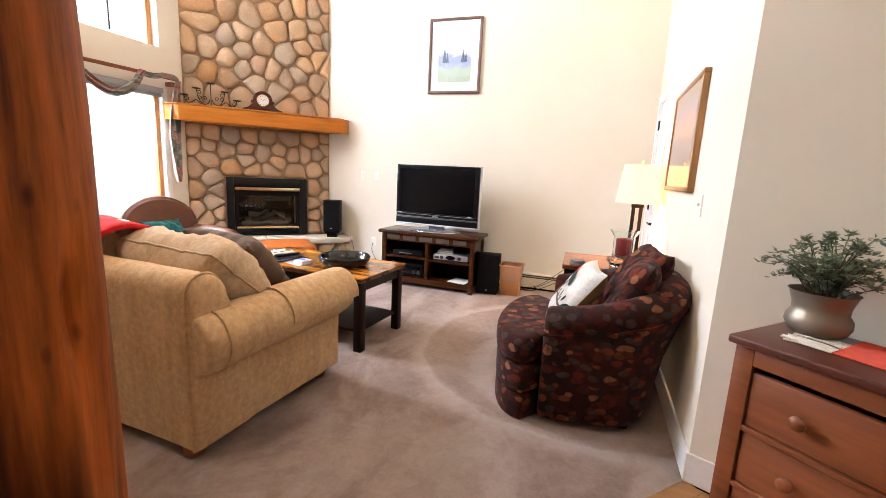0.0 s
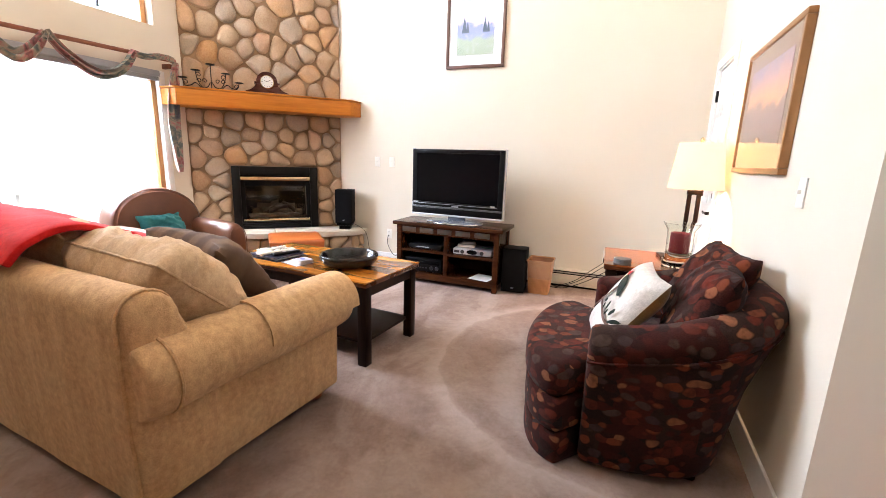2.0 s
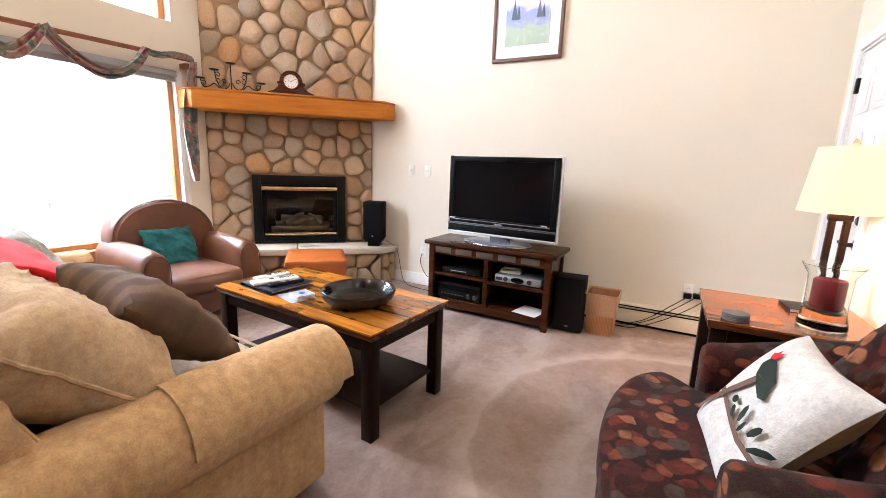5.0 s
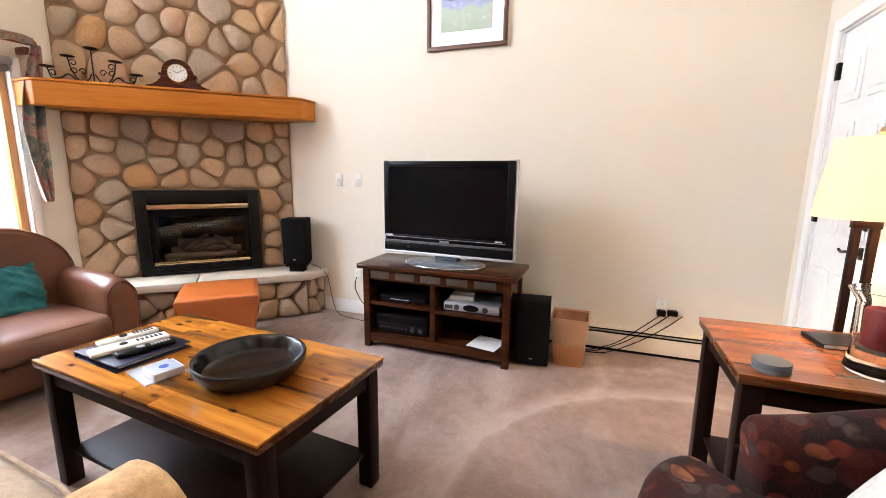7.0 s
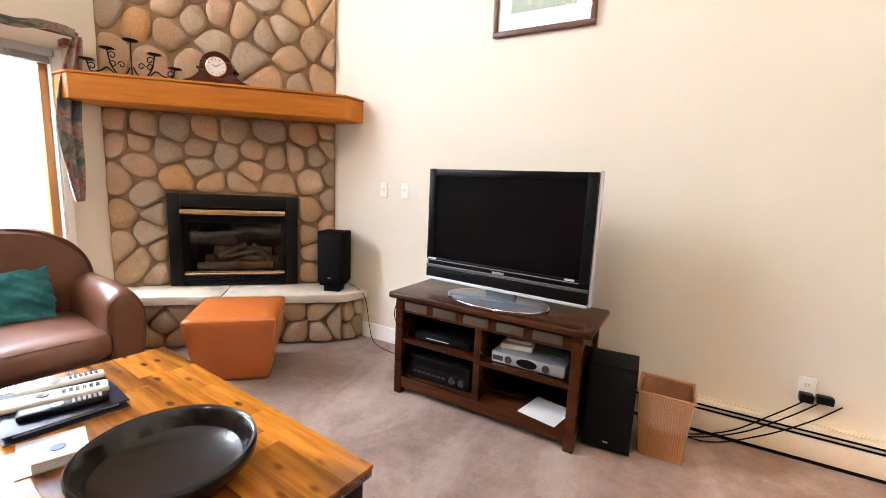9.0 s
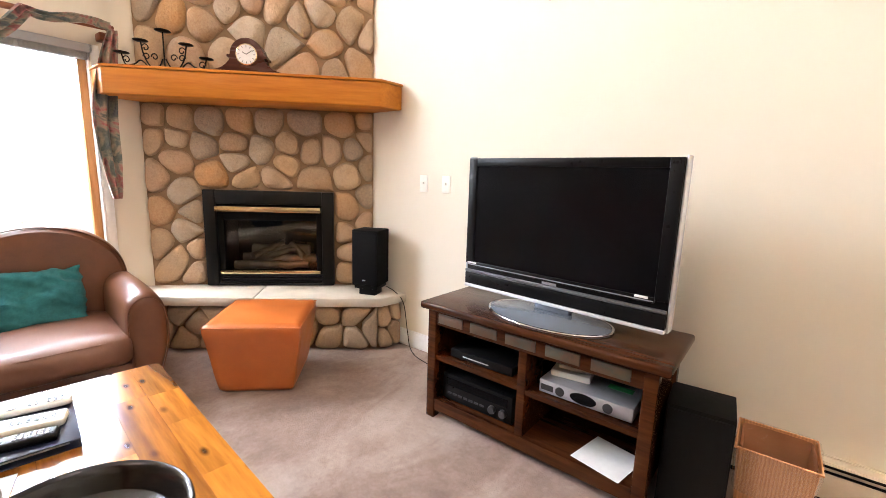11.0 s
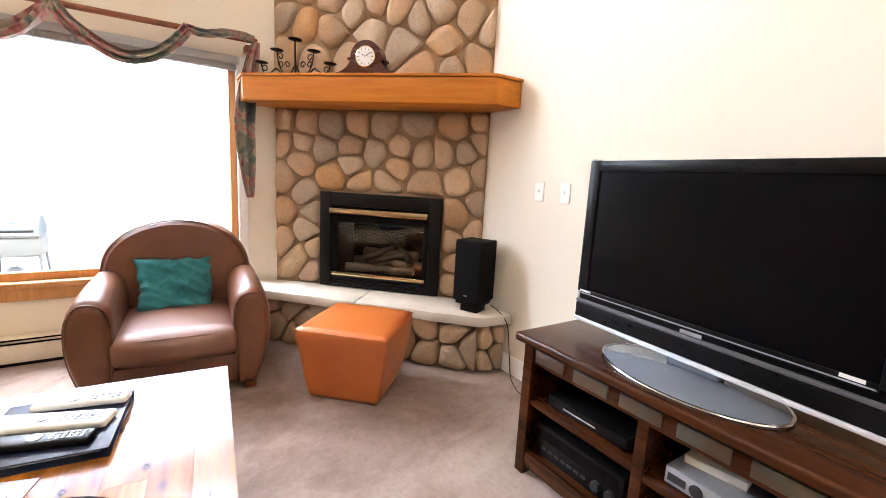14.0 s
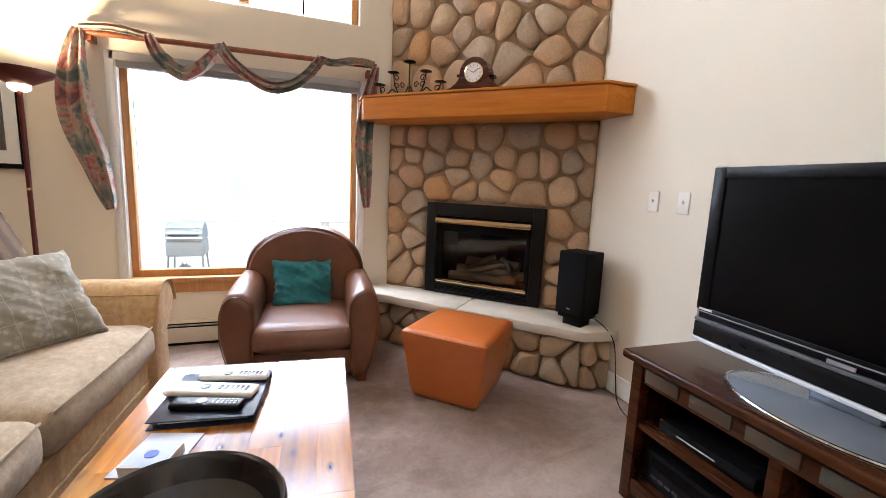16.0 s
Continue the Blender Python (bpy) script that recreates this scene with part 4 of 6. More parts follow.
for k, (x, dz) in enumerate(((-0.10, 0.0), (-0.05, 0.01), (0.03, 0.02))):
    cable("power_cable", curve_points([(x, N - 0.05, 0.315), (x - 0.12, N - 0.09, 0.22), (x - 0.30, N - 0.12, 0.08 + dz), (x - 0.52, N - 0.16, 0.012), (-0.74, N - 0.13, 0.008 + dz * 0.3)]), 0.0035, "black power cord drooping to the floor")
cable("power_cable", curve_points([(-2.575, N - 0.03, 0.35), (-2.57, N - 0.06, 0.25), (-2.48, N - 0.07, 0.12), (-2.36, N - 0.1, 0.16), (-2.2, N - 0.12, 0.2)]), 0.004, "black cord from the outlet")
cable("speaker_wire", curve_points([(-3.0, 4.80, 0.45), (-2.93, 4.83, 0.41), (-2.87, 4.85, 0.33), (-2.82, 4.84, 0.14), (-2.74, 4.80, 0.02), (-2.55, 4.74, 0.006), (-2.2, 4.70, 0.006)]), 0.003, "thin dark speaker wire")

# ---- seating ----
def loft(sections, closed=True, caps=True):
    """Skins a row of rings with equal counts."""
    bm = bmesh.new()
    rings = [[bm.verts.new(p) for p in s] for s in sections]
    for a, b in zip(rings, rings[1:]):
        n = len(a)
        for k in range(n if closed else n - 1):
            bm.faces.new((a[k], a[(k + 1) % n], b[(k + 1) % n], b[k]))
    if caps and closed:
        bm.faces.new(rings[0][::-1])
        bm.faces.new(rings[-1])
    bmesh.ops.recalc_face_normals(bm, faces=bm.faces)
    return bm


def soft_noise(bm, amp, scale=6.0, seed=0.0):
    """Dents and folds of stuffed cloth."""
    bm.normal_update()
    for v in bm.verts:
        v.co += v.normal * amp * noise.noise(v.co * scale + Vector((seed, 0, 0)))
    return bm


def round_rect(w, h, r, n=6, cx=0.0, cz=0.0):
    pts = []
    for sx, sz, a0 in ((1, 1, 0), (-1, 1, 90), (-1, -1, 180), (1, -1, 270)):
        for i in range(n + 1):
            a = radians(a0 + 90 * i / n)
            pts.append((cx + sx * (w / 2 - r) + r * math.cos(a), cz + sz * (h / 2 - r) + r * math.sin(a)))
    return pts


def sofa():
    m = pose(-2.547, 1.289, 0, 0, 0, -4)
    o = thing("sofa", m, "tan chenille three-seat sofa with rolled arms", "sofa")
    # rolled arms: a vertical panel under a fat roll that leans outwards
    def arm_section(sx, y, k=1.0):
        c, r = 1.065, 0.135 * k
        pts = [(1.085, 0.06), (1.09, 0.40)]
        for i in range(17):
            a = radians(-60 + 250 * i / 16)
            pts.append((c + 0.01 + r * math.cos(a), 0.535 + r * math.sin(a)))
        pts += [(0.90, 0.44), (0.88, 0.06)]
        return [(sx * x, y, z) for x, z in pts]
    for sx, lab in ((1, "rolled arm"), (-1, "rolled arm")):
        secs = [arm_section(sx, -0.02 + 0.985 * i / 12, 1.0 if 0 < i < 12 else 0.95) for i in range(13)]
        bm = loft(secs)
        bevelled(bm, 0.018, 3, 1.0)
        part("arm", soft_noise(bm, 0.006, 5), TAN, o, lab)
        # cloth cap laid over the front half of the arm
        cap = []
        for i in range(9):
            y = 0.42 + 0.555 * i / 8
            ring = []
            for k in range(13):
                a = radians(-5 + 150 * k / 12)
                ring.append((sx * (1.075 + 0.1405 * math.cos(a)), y, 0.536 + 0.1405 * math.sin(a)))
            cap.append(ring)
        bm = loft(cap, closed=False)
        bmesh.ops.solidify(bm, geom=bm.faces[:], thickness=-0.006 * sx)
        part("arm_cap", soft_noise(bm, 0.003, 9), TAN, o, "loose tan arm cover")
        part("welt", tube([Vector(p) + Vector((0.004 * sx, 0, 0.002)) for p in secs[1][1:20]], 0.006, 6), TAN, o)
    # back: a padded slab with a rounded top
    prof = [(-0.02, 0.06), (-0.03, 0.35), (-0.035, 0.66)] + [(0.055 - 0.09 * math.cos(radians(a)), 0.735 + 0.09 * math.sin(radians(a))) for a in range(0, 181, 18)] + [(0.20, 0.62), (0.26, 0.40), (0.26, 0.06)]
    secs = []
    for x, k in [(-1.105, 0.80), (-1.095, 0.93), (-1.07, 1.0)] + [(-1.07 + 2.14 * i / 24, 1.0) for i in range(1, 24)] + [(1.07, 1.0), (1.095, 0.93), (1.105, 0.80)]:
        secs.append([(x, 0.10 + (y - 0.10) * k, 0.42 + (z - 0.42) * (0.5 + 0.5 * k)) for y, z in prof])
    bm = loft(secs)
    for ring in (secs[2], secs[-3]):
        part("welt", tube([Vector(p) + Vector((0, -0.003, 0.003)) for p in ring[:-2]], 0.007, 6), TAN, o)
    part("backrest", soft_noise(bm, 0.006, 4, 3), TAN, o, "tan upholstered back")
    part("seat_frame", moved(smooth_box(1.80, 0.72, 0.26, 0.03, swell=0.0), Matrix.Translation((0, 0.575, 0.06))), TAN, o)
    for i in (-0.5, 0.5):
        bm = smooth_box(0.895, 0.71, 0.19, 0.065, swell=0.035, cuts=18)
        part("seat_cushion", moved(soft_noise(bm, 0.006, 7, i), Matrix.Translation((i * 0.90, 0.615, 0.305))), TANLIT, o, "tan seat cushion with piped edge")
        part("piping", tube([(i * 0.90 - 0.42, 0.962, 0.470), (i * 0.90 - 0.2, 0.982, 0.480), (i * 0.90 + 0.2, 0.982, 0.480), (i * 0.90 + 0.42, 0.962, 0.470)], 0.006, 6), TANLIT, o)
    for z in (0.185, 0.30):
        part("rail_seam", tube([(-0.89, 0.938, z), (0, 0.942, z), (0.89, 0.938, z)], 0.006, 6), TAN, o)
    for sx in (-1, 1):
        for y in (0.03, 0.86):
            part("bun_foot", turned([(0.03, 0), (0.045, 0.015), (0.048, 0.04), (0.035, 0.065)], 16, at=(sx * 1.0, y, 0)), CHERRY, o, "cherry bun foot")
    return o, m


_, SOFA = sofa()


def creased(bm, amp, seed):
    """Soft pulled folds across a stuffed cover."""
    bm.normal_update()
    for v in bm.verts:
        p = v.co
        a = noise.noise(Vector((p.x * 5 + p.y * 3 + seed, p.y * 19 + 2 * math.sin(p.x * 7), p.z * 4)))
        b = noise.noise(Vector((p.x * 16 - p.y * 9, p.y * 7 + seed * 3.1, p.z * 6)))
        c = noise.noise(p * 34 + Vector((seed, 0, 0)))
        v.co = p + v.normal * amp * ((1 - 2.2 * abs(a)) + 0.6 * (1 - 2 * abs(b)) + 0.35 * c - 0.5)
    return bm


def pillow(name, m, w, d, h, mat, label, seed=0, pinch=0.12, wobble=0.02, seam=None, power=4.0, crease=0.006):
    o = thing(name, m, label, "cushion", "")
    n = 40
    bm = creased(puffy(w, d, h, power, n, pinch, wobble, seed), crease, seed)
    if seam:
        bm.verts.ensure_lookup_table()
        k = n + 1
        order = [i * k for i in range(n)] + [n * k + j for j in range(n)] + [i * k + n for i in range(n, 0, -1)] + list(range(n, -1, -1))
        part("piping", tube([bm.verts[q].co.copy() for q in order], 0.006, 6), seam, o)
    part("cover", bm, mat, o)
    return o


# big loose back cushions of the sofa
for i, (x, tilt, lean) in enumerate(((0.69, -42, 0), (-0.04, -50, 0), (-0.74, -52, 0))):
    o = pillow("back_cushion", SOFA @ pose(x, 0.315, 0.735, tilt, lean, -4 + 3 * i), 0.74, 0.45, 0.27, CUSHION, "plump tan sofa back cushion", i + 2, 0.06, 0.05, CUSHION, 5.0, 0.013)
plaid = Nodes("brown_plaid", 0.95)
wa = plaid.node("ShaderNodeTexWave", Scale=3.2, Distortion=1.5, Detail=2.0)
plaid.tree.links.new(plaid.co, wa.inputs["Vector"])
plaid.base(plaid.mix(plaid.noise(180, 2), plaid.ramp(wa.outputs["Fac"], [(0.2, (0.060, 0.033, 0.019)), (0.5, (0.115, 0.066, 0.037)), (0.8, (0.20, 0.125, 0.072))]), (0.10, 0.058, 0.033))).bump(plaid.noise(220, 2), 0.3, 0.003)
PLAID = plaid.mat
pillow("throw_pillow", SOFA @ pose(0.70, 0.575, 0.755, -40, 6, 2), 0.46, 0.44, 0.17, PLAID, "brown woven throw pillow leaning on the sofa arm", 8, 0.2, 0.03)
damask = Nodes("grey_medallion", 0.95)
br = damask.node("ShaderNodeTexBrick", Scale=7.0)
br.offset = 0.0
br.inputs["Color1"].default_value, br.inputs["Color2"].default_value, br.inputs["Mortar"].default_value = (0.27, 0.25, 0.20, 1), (0.31, 0.28, 0.22, 1), (0.45, 0.42, 0.35, 1)
br.inputs["Mortar Size"].default_value = 0.009
br.inputs["Brick Width"].default_value = br.inputs["Row Height"].default_value = 0.7
damask.tree.links.new(damask.co, br.inputs["Vector"])
vo = damask.node("ShaderNodeTexVoronoi", Scale=34.0)
damask.tree.links.new(damask.co, vo.inputs["Vector"])
damask.base(damask.mix(damask.ramp(vo.outputs["Distance"], [(0.25, (0.6, 0.6, 0.6)), (0.45, (0, 0, 0))]), br.outputs["Color"], (0.47, 0.44, 0.37))).bump(damask.noise(200, 2), 0.3, 0.003)
pillow("throw_pillow", SOFA @ pose(-0.60, 0.60, 0.68, -55, 0, -32), 0.48, 0.46, 0.16, damask.mat, "grey-beige medallion-pattern throw pillow", 11, 0.2, 0.02)
pillow("throw_pillow", SOFA @ pose(-0.78, 0.33, 0.86, -62, 0, -12), 0.46, 0.42, 0.15, PLAID, "brown woven throw pillow on the sofa back", 14, 0.2, 0.02)
pillow("throw_pillow", SOFA @ pose(0.02, 0.60, 0.64, -28, 0, 10), 0.40, 0.38, 0.13, plain("dark_print", (0.02, 0.022, 0.035), 0.9, vary=0.5, grain=25), "dark printed throw pillow", 15, 0.2, 0.02)

# red throw folded over the back
def draped(x0, x1, n=26):
    secs = []
    for i in range(n + 1):
        x = x0 + (x1 - x0) * i / n
        ring = []
        for k in range(25):
            s = k / 24
            y = -0.06 + 0.56 * s
            z = 0.888 + 0.075 * math.sin(min(1, s * 1.15) * math.pi) + 0.02 * (x1 - x) - 0.45 * max(0, 0.10 - s)
            z += 0.016 * noise.noise(Vector((x * 6, s * 4, 1))) + 0.008 * noise.noise(Vector((x * 15, s * 6, 4))) - 0.10 * max(0, s - 0.8)
            ring.append((x + 0.05 * s, y + 0.05 * noise.noise(Vector((x * 2, 5, s))), z))
        secs.append(ring)
    bm = loft(secs, closed=False)
    bmesh.ops.solidify(bm, geom=bm.faces[:], thickness=0.03)
    bevelled(bm, 0.010, 2, 1.0)
    return bm


throw = thing("throw_blanket", SOFA, "folded red fleece throw over the sofa back", "blanket")
part("blanket", draped(-0.66, 0.40), RED, throw)

# ---- floral barrel chair ----
fl = Nodes("floral_tapestry", 0.95)
wig = fl.node("ShaderNodeTexNoise", Scale=9.0, Detail=2.0)
fl.tree.links.new(fl.co, wig.inputs["Vector"])
push = fl.node("ShaderNodeVectorMath")
push.operation = "MULTIPLY_ADD"
fl.tree.links.new(wig.outputs["Color"], push.inputs[0])
push.inputs[1].default_value = (0.07, 0.07, 0.07)
fl.tree.links.new(fl.scaled((1, 1, 1.5)), push.inputs[2])
wv = push.outputs[0]
v1 = fl.node("ShaderNodeTexVoronoi", Scale=16.5, Randomness=1.0)
fl.tree.links.new(wv, v1.inputs["Vector"])
v2 = fl.node("ShaderNodeTexVoronoi", Scale=9.0, Randomness=1.0)
fl.tree.links.new(fl.scaled((1.3, 1, 1), (0.5, 0.4, 0.8)), v2.inputs["Vector"])
sep = fl.node("ShaderNodeSeparateColor")
fl.tree.links.new(v1.outputs["Color"], sep.inputs["Color"])
sep2 = fl.node("ShaderNodeSeparateColor")
fl.tree.links.new(v2.outputs["Color"], sep2.inputs["Color"])
leafa = fl.ramp(sep.outputs["Red"], [(0.0, (0.030, 0.010, 0.010)), (0.14, (0.17, 0.028, 0.016)), (0.27, (0.060, 0.046, 0.046)), (0.40, (0.24, 0.068, 0.028)), (0.54, (0.060, 0.012, 0.010)), (0.64, (0.36, 0.155, 0.068)), (0.75, (0.12, 0.024, 0.016)), (0.88, (0.085, 0.064, 0.050))])
leafb = fl.ramp(sep2.outputs["Green"], [(0.0, (0.040, 0.008, 0.008)), (0.35, (0.012, 0.009, 0.011)), (0.6, (0.075, 0.014, 0.011)), (0.85, (0.030, 0.019, 0.016))])
for r in (leafa, leafb):
    r.node.color_ramp.interpolation = "CONSTANT"
mask = fl.ramp(v1.outputs["Distance"], [(0.44, (1, 1, 1)), (0.56, (0, 0, 0))])
c = fl.mix(mask, leafb, leafa)
c = fl.mix(fl.ramp(fl.noise(26, 3), [(0.45, (0, 0, 0)), (0.66, (0.55, 0.55, 0.55))]), c, (0.022, 0.010, 0.010))
c = fl.mix(1.0, c, (0.58, 0.52, 0.52), "MULTIPLY")
c = fl.mix(0.08, c, fl.ramp(fl.noise(240, 2), [(0.3, (0.008, 0.004, 0.004)), (0.7, (0.22, 0.09, 0.05))]))
fl.base(c).bump(fl.noise(240, 2), 0.35, 0.003).bump(fl.noise(10, 3), 0.1, 0.02)
fl.set(Sheen_Weight=0.03, Specular_IOR_Level=0.12)
FLORAL = fl.mat


def barrel_chair():
    # local x: depth, -x is the open front; local y: width
    o = thing("barrel_chair", pose(0.05, 2.535, 0, 0, 0, 0), "dark floral tapestry barrel chair with a wrap-around back", "armchair")
    hw, back, front = 0.465, 0.44, -0.20
    path = []
    r = 0.36
    for i in range(9):
        path.append((front + (back - r - front) * i / 8, -hw, 0))
    for i in range(1, 9):
        a = radians(-90 + 90 * i / 8)
        path.append((back - r + r * math.cos(a), -hw + r + r * math.sin(a), 0))
    for i in range(1, 5):
        path.append((back, -hw + r + (2 * hw - 2 * r) * i / 4, 0))
    for i in range(1, 9):
        a = radians(90 * i / 8)
        path.append((back - r + r * math.cos(a), hw - r + r * math.sin(a), 0))
    for i in range(1, 9):
        path.append((back - r - (back - r - front) * i / 8, hw, 0))
    secs = []
    for i, (x, y, _) in enumerate(path):
        a, b = Vector(path[max(0, i - 1)]), Vector(path[min(len(path) - 1, i + 1)])
        d = (b - a).normalized()
        out = Vector((d.y, -d.x, 0))
        f = (x - front) / (back - front)
        top = 0.625 + 0.17 * max(0, f) ** 1.3
        lean = 0.065 * max(0, f)
        p = Vector((x, y, 0))
        prof = [(-0.075 * max(0.3, f), 0.03), (-0.02 * max(0.3, f), top * 0.5)]
        for k in range(9):
            ang = radians(-30 + 210 * k / 8)
            prof.append((lean - 0.075 + 0.085 * math.cos(ang), top - 0.075 + 0.08 * math.sin(ang)))
        prof += [(-0.16, top * 0.55), (-0.16, 0.03)]
        secs.append([p + out * u + Vector((0, 0, z)) for u, z in prof])
    bm = loft(secs)
    bevelled(bm, 0.03, 3, 1.1)
    part("shell", soft_noise(bm, 0.005, 5), FLORAL, o, "wrap-around back and arms")
    welt = [p[2] + Vector((0, 0, -0.012)) for p in secs]
    part("welt", tube(welt, 0.006, 6), FLORAL, o)
    # D-shaped seat, rounded towards the front
    plan = [(0.26, -0.34), (-0.19, -0.345)] + [(-0.19 - 0.31 * max(0, math.cos(radians(a))) ** 0.6, 0.48 * math.sin(radians(a))) for a in range(-80, 81, 8)] + [(-0.19, 0.345), (0.26, 0.34)]
    bm = prism(plan, 0.30, 0.455)
    bevelled(bm, 0.045, 4, 0.8)
    for v in bm.verts:
        if v.co.z > 0.425:
            v.co.z += 0.025 * max(0, 1 - (v.co.x / 0.5) ** 2) * max(0, 1 - (v.co.y / 0.5) ** 2)
    part("seat_cushion", bm, FLORAL, o, "rounded seat cushion")
    bm = prism([(x * 0.99 + 0.004, y * 0.99) for x, y in plan], 0.15, 0.305)
    bevelled(bm, 0.02, 3, 0.8)
    part("front_rail", bm, FLORAL, o)
    bm = prism([(x * 0.985 + 0.006, y * 0.985) for x, y in plan], 0.0, 0.145)
    bevelled(bm, 0.015, 3, 0.8)
    part("skirt", bm, FLORAL, o)
    return o


barrel_chair()
pillow("throw_pillow", pose(0.31, 2.62, 0.71, 0, -60, 6) , 0.46, 0.48, 0.16, FLORAL, "matching dark floral throw pillow", 21, 0.15, 0.03)
pillow("throw_pillow", pose(0.26, 2.38, 0.68, 0, -62, -10), 0.46, 0.46, 0.16, FLORAL, "matching dark floral throw pillow", 22, 0.15, 0.03)
boucle = fabric("white_boucle", (0.56, 0.53, 0.48), (0.68, 0.65, 0.60), 120, 6, bump=0.9)
bird = thing("bird_pillow", pose(-0.015, 2.46, 0.625, 0, -54, 5) @ Matrix.Scale(0.90, 4), "white nubby pillow with a dark woodpecker on a pine branch", "cushion")
part("cover", puffy(0.48, 0.48, 0.15, 4.0, 26, 0.15, 0.015, 4, (1,)), boucle, bird, "nubby white front")
INK = plain("dark_applique", (0.012, 0.022, 0.016), 0.95)
BRANCH = plain("brown_yarn", (0.13, 0.075, 0.055), 0.95)
GOLD = fabric("gold_backing", (0.24, 0.13, 0.03), (0.32, 0.18, 0.05), 200, 6)
part("backing", puffy(0.48, 0.48, 0.15, 4.0, 26, 0.15, 0.015, 4, (-1,)), GOLD, bird, "ochre backing")


def applique(name, outline, mat, parent, lift=0.004):
    """A flat patch of cloth that follows the swell of the pillow's upper face."""
    bm = bmesh.new()
    f = bm.faces.new([bm.verts.new((1.08 * x, 1.08 * (y - 0.04), 0)) for x, y in outline])
    bmesh.ops.triangulate(bm, faces=[f])
    bmesh.ops.subdivide_edges(bm, edges=bm.edges[:], cuts=3, use_grid_fill=True)
    for v in bm.verts:
        u, w = v.co.x / 0.24, v.co.y / 0.24
        rim = max(0, 1 - abs(u) ** 4) * max(0, 1 - abs(w) ** 4)
        v.co.z = 0.075 * rim ** 0.5 + lift + 0.008
    return part(name, bm, mat, parent)


def oval(cx, cy, a, b, rot=0, n=18):
    c, s = math.cos(radians(rot)), math.sin(radians(rot))
    return [(cx + a * math.cos(2 * math.pi * i / n) * c - b * math.sin(2 * math.pi * i / n) * s, cy + a * math.cos(2 * math.pi * i / n) * s + b * math.sin(2 * math.pi * i / n) * c) for i in range(n)]


applique("bird_body", [(0.115, 0.125), (0.085, 0.13), (0.055, 0.10), (0.035, 0.05), (0.02, -0.01), (0.03, -0.04), (0.05, -0.02), (0.085, 0.0), (0.105, 0.05), (0.12, 0.09)], INK, bird)
applique("bird_head", [(0.118, 0.10), (0.15, 0.105), (0.138, 0.118), (0.155, 0.128), (0.135, 0.132), (0.13, 0.145), (0.112, 0.13)], plain("red_felt", (0.5, 0.02, 0.02), 0.9), bird)
applique("branch", [(-0.10, -0.19), (-0.085, -0.19), (-0.045, 0.15), (-0.06, 0.15)], BRANCH, bird)
applique("trunk", [(0.06, 0.085), (-0.16, 0.19), (-0.16, 0.17), (0.06, 0.05)], BRANCH, bird)
for k in range(6):
    applique("pine_tuft", oval(-0.055 + 0.022 * (k % 2), -0.16 + k * 0.042, 0.030 - 0.006 * (k % 3), 0.009 + 0.003 * (k % 2), 25 * k - 40, 7), INK, bird, 0.005)

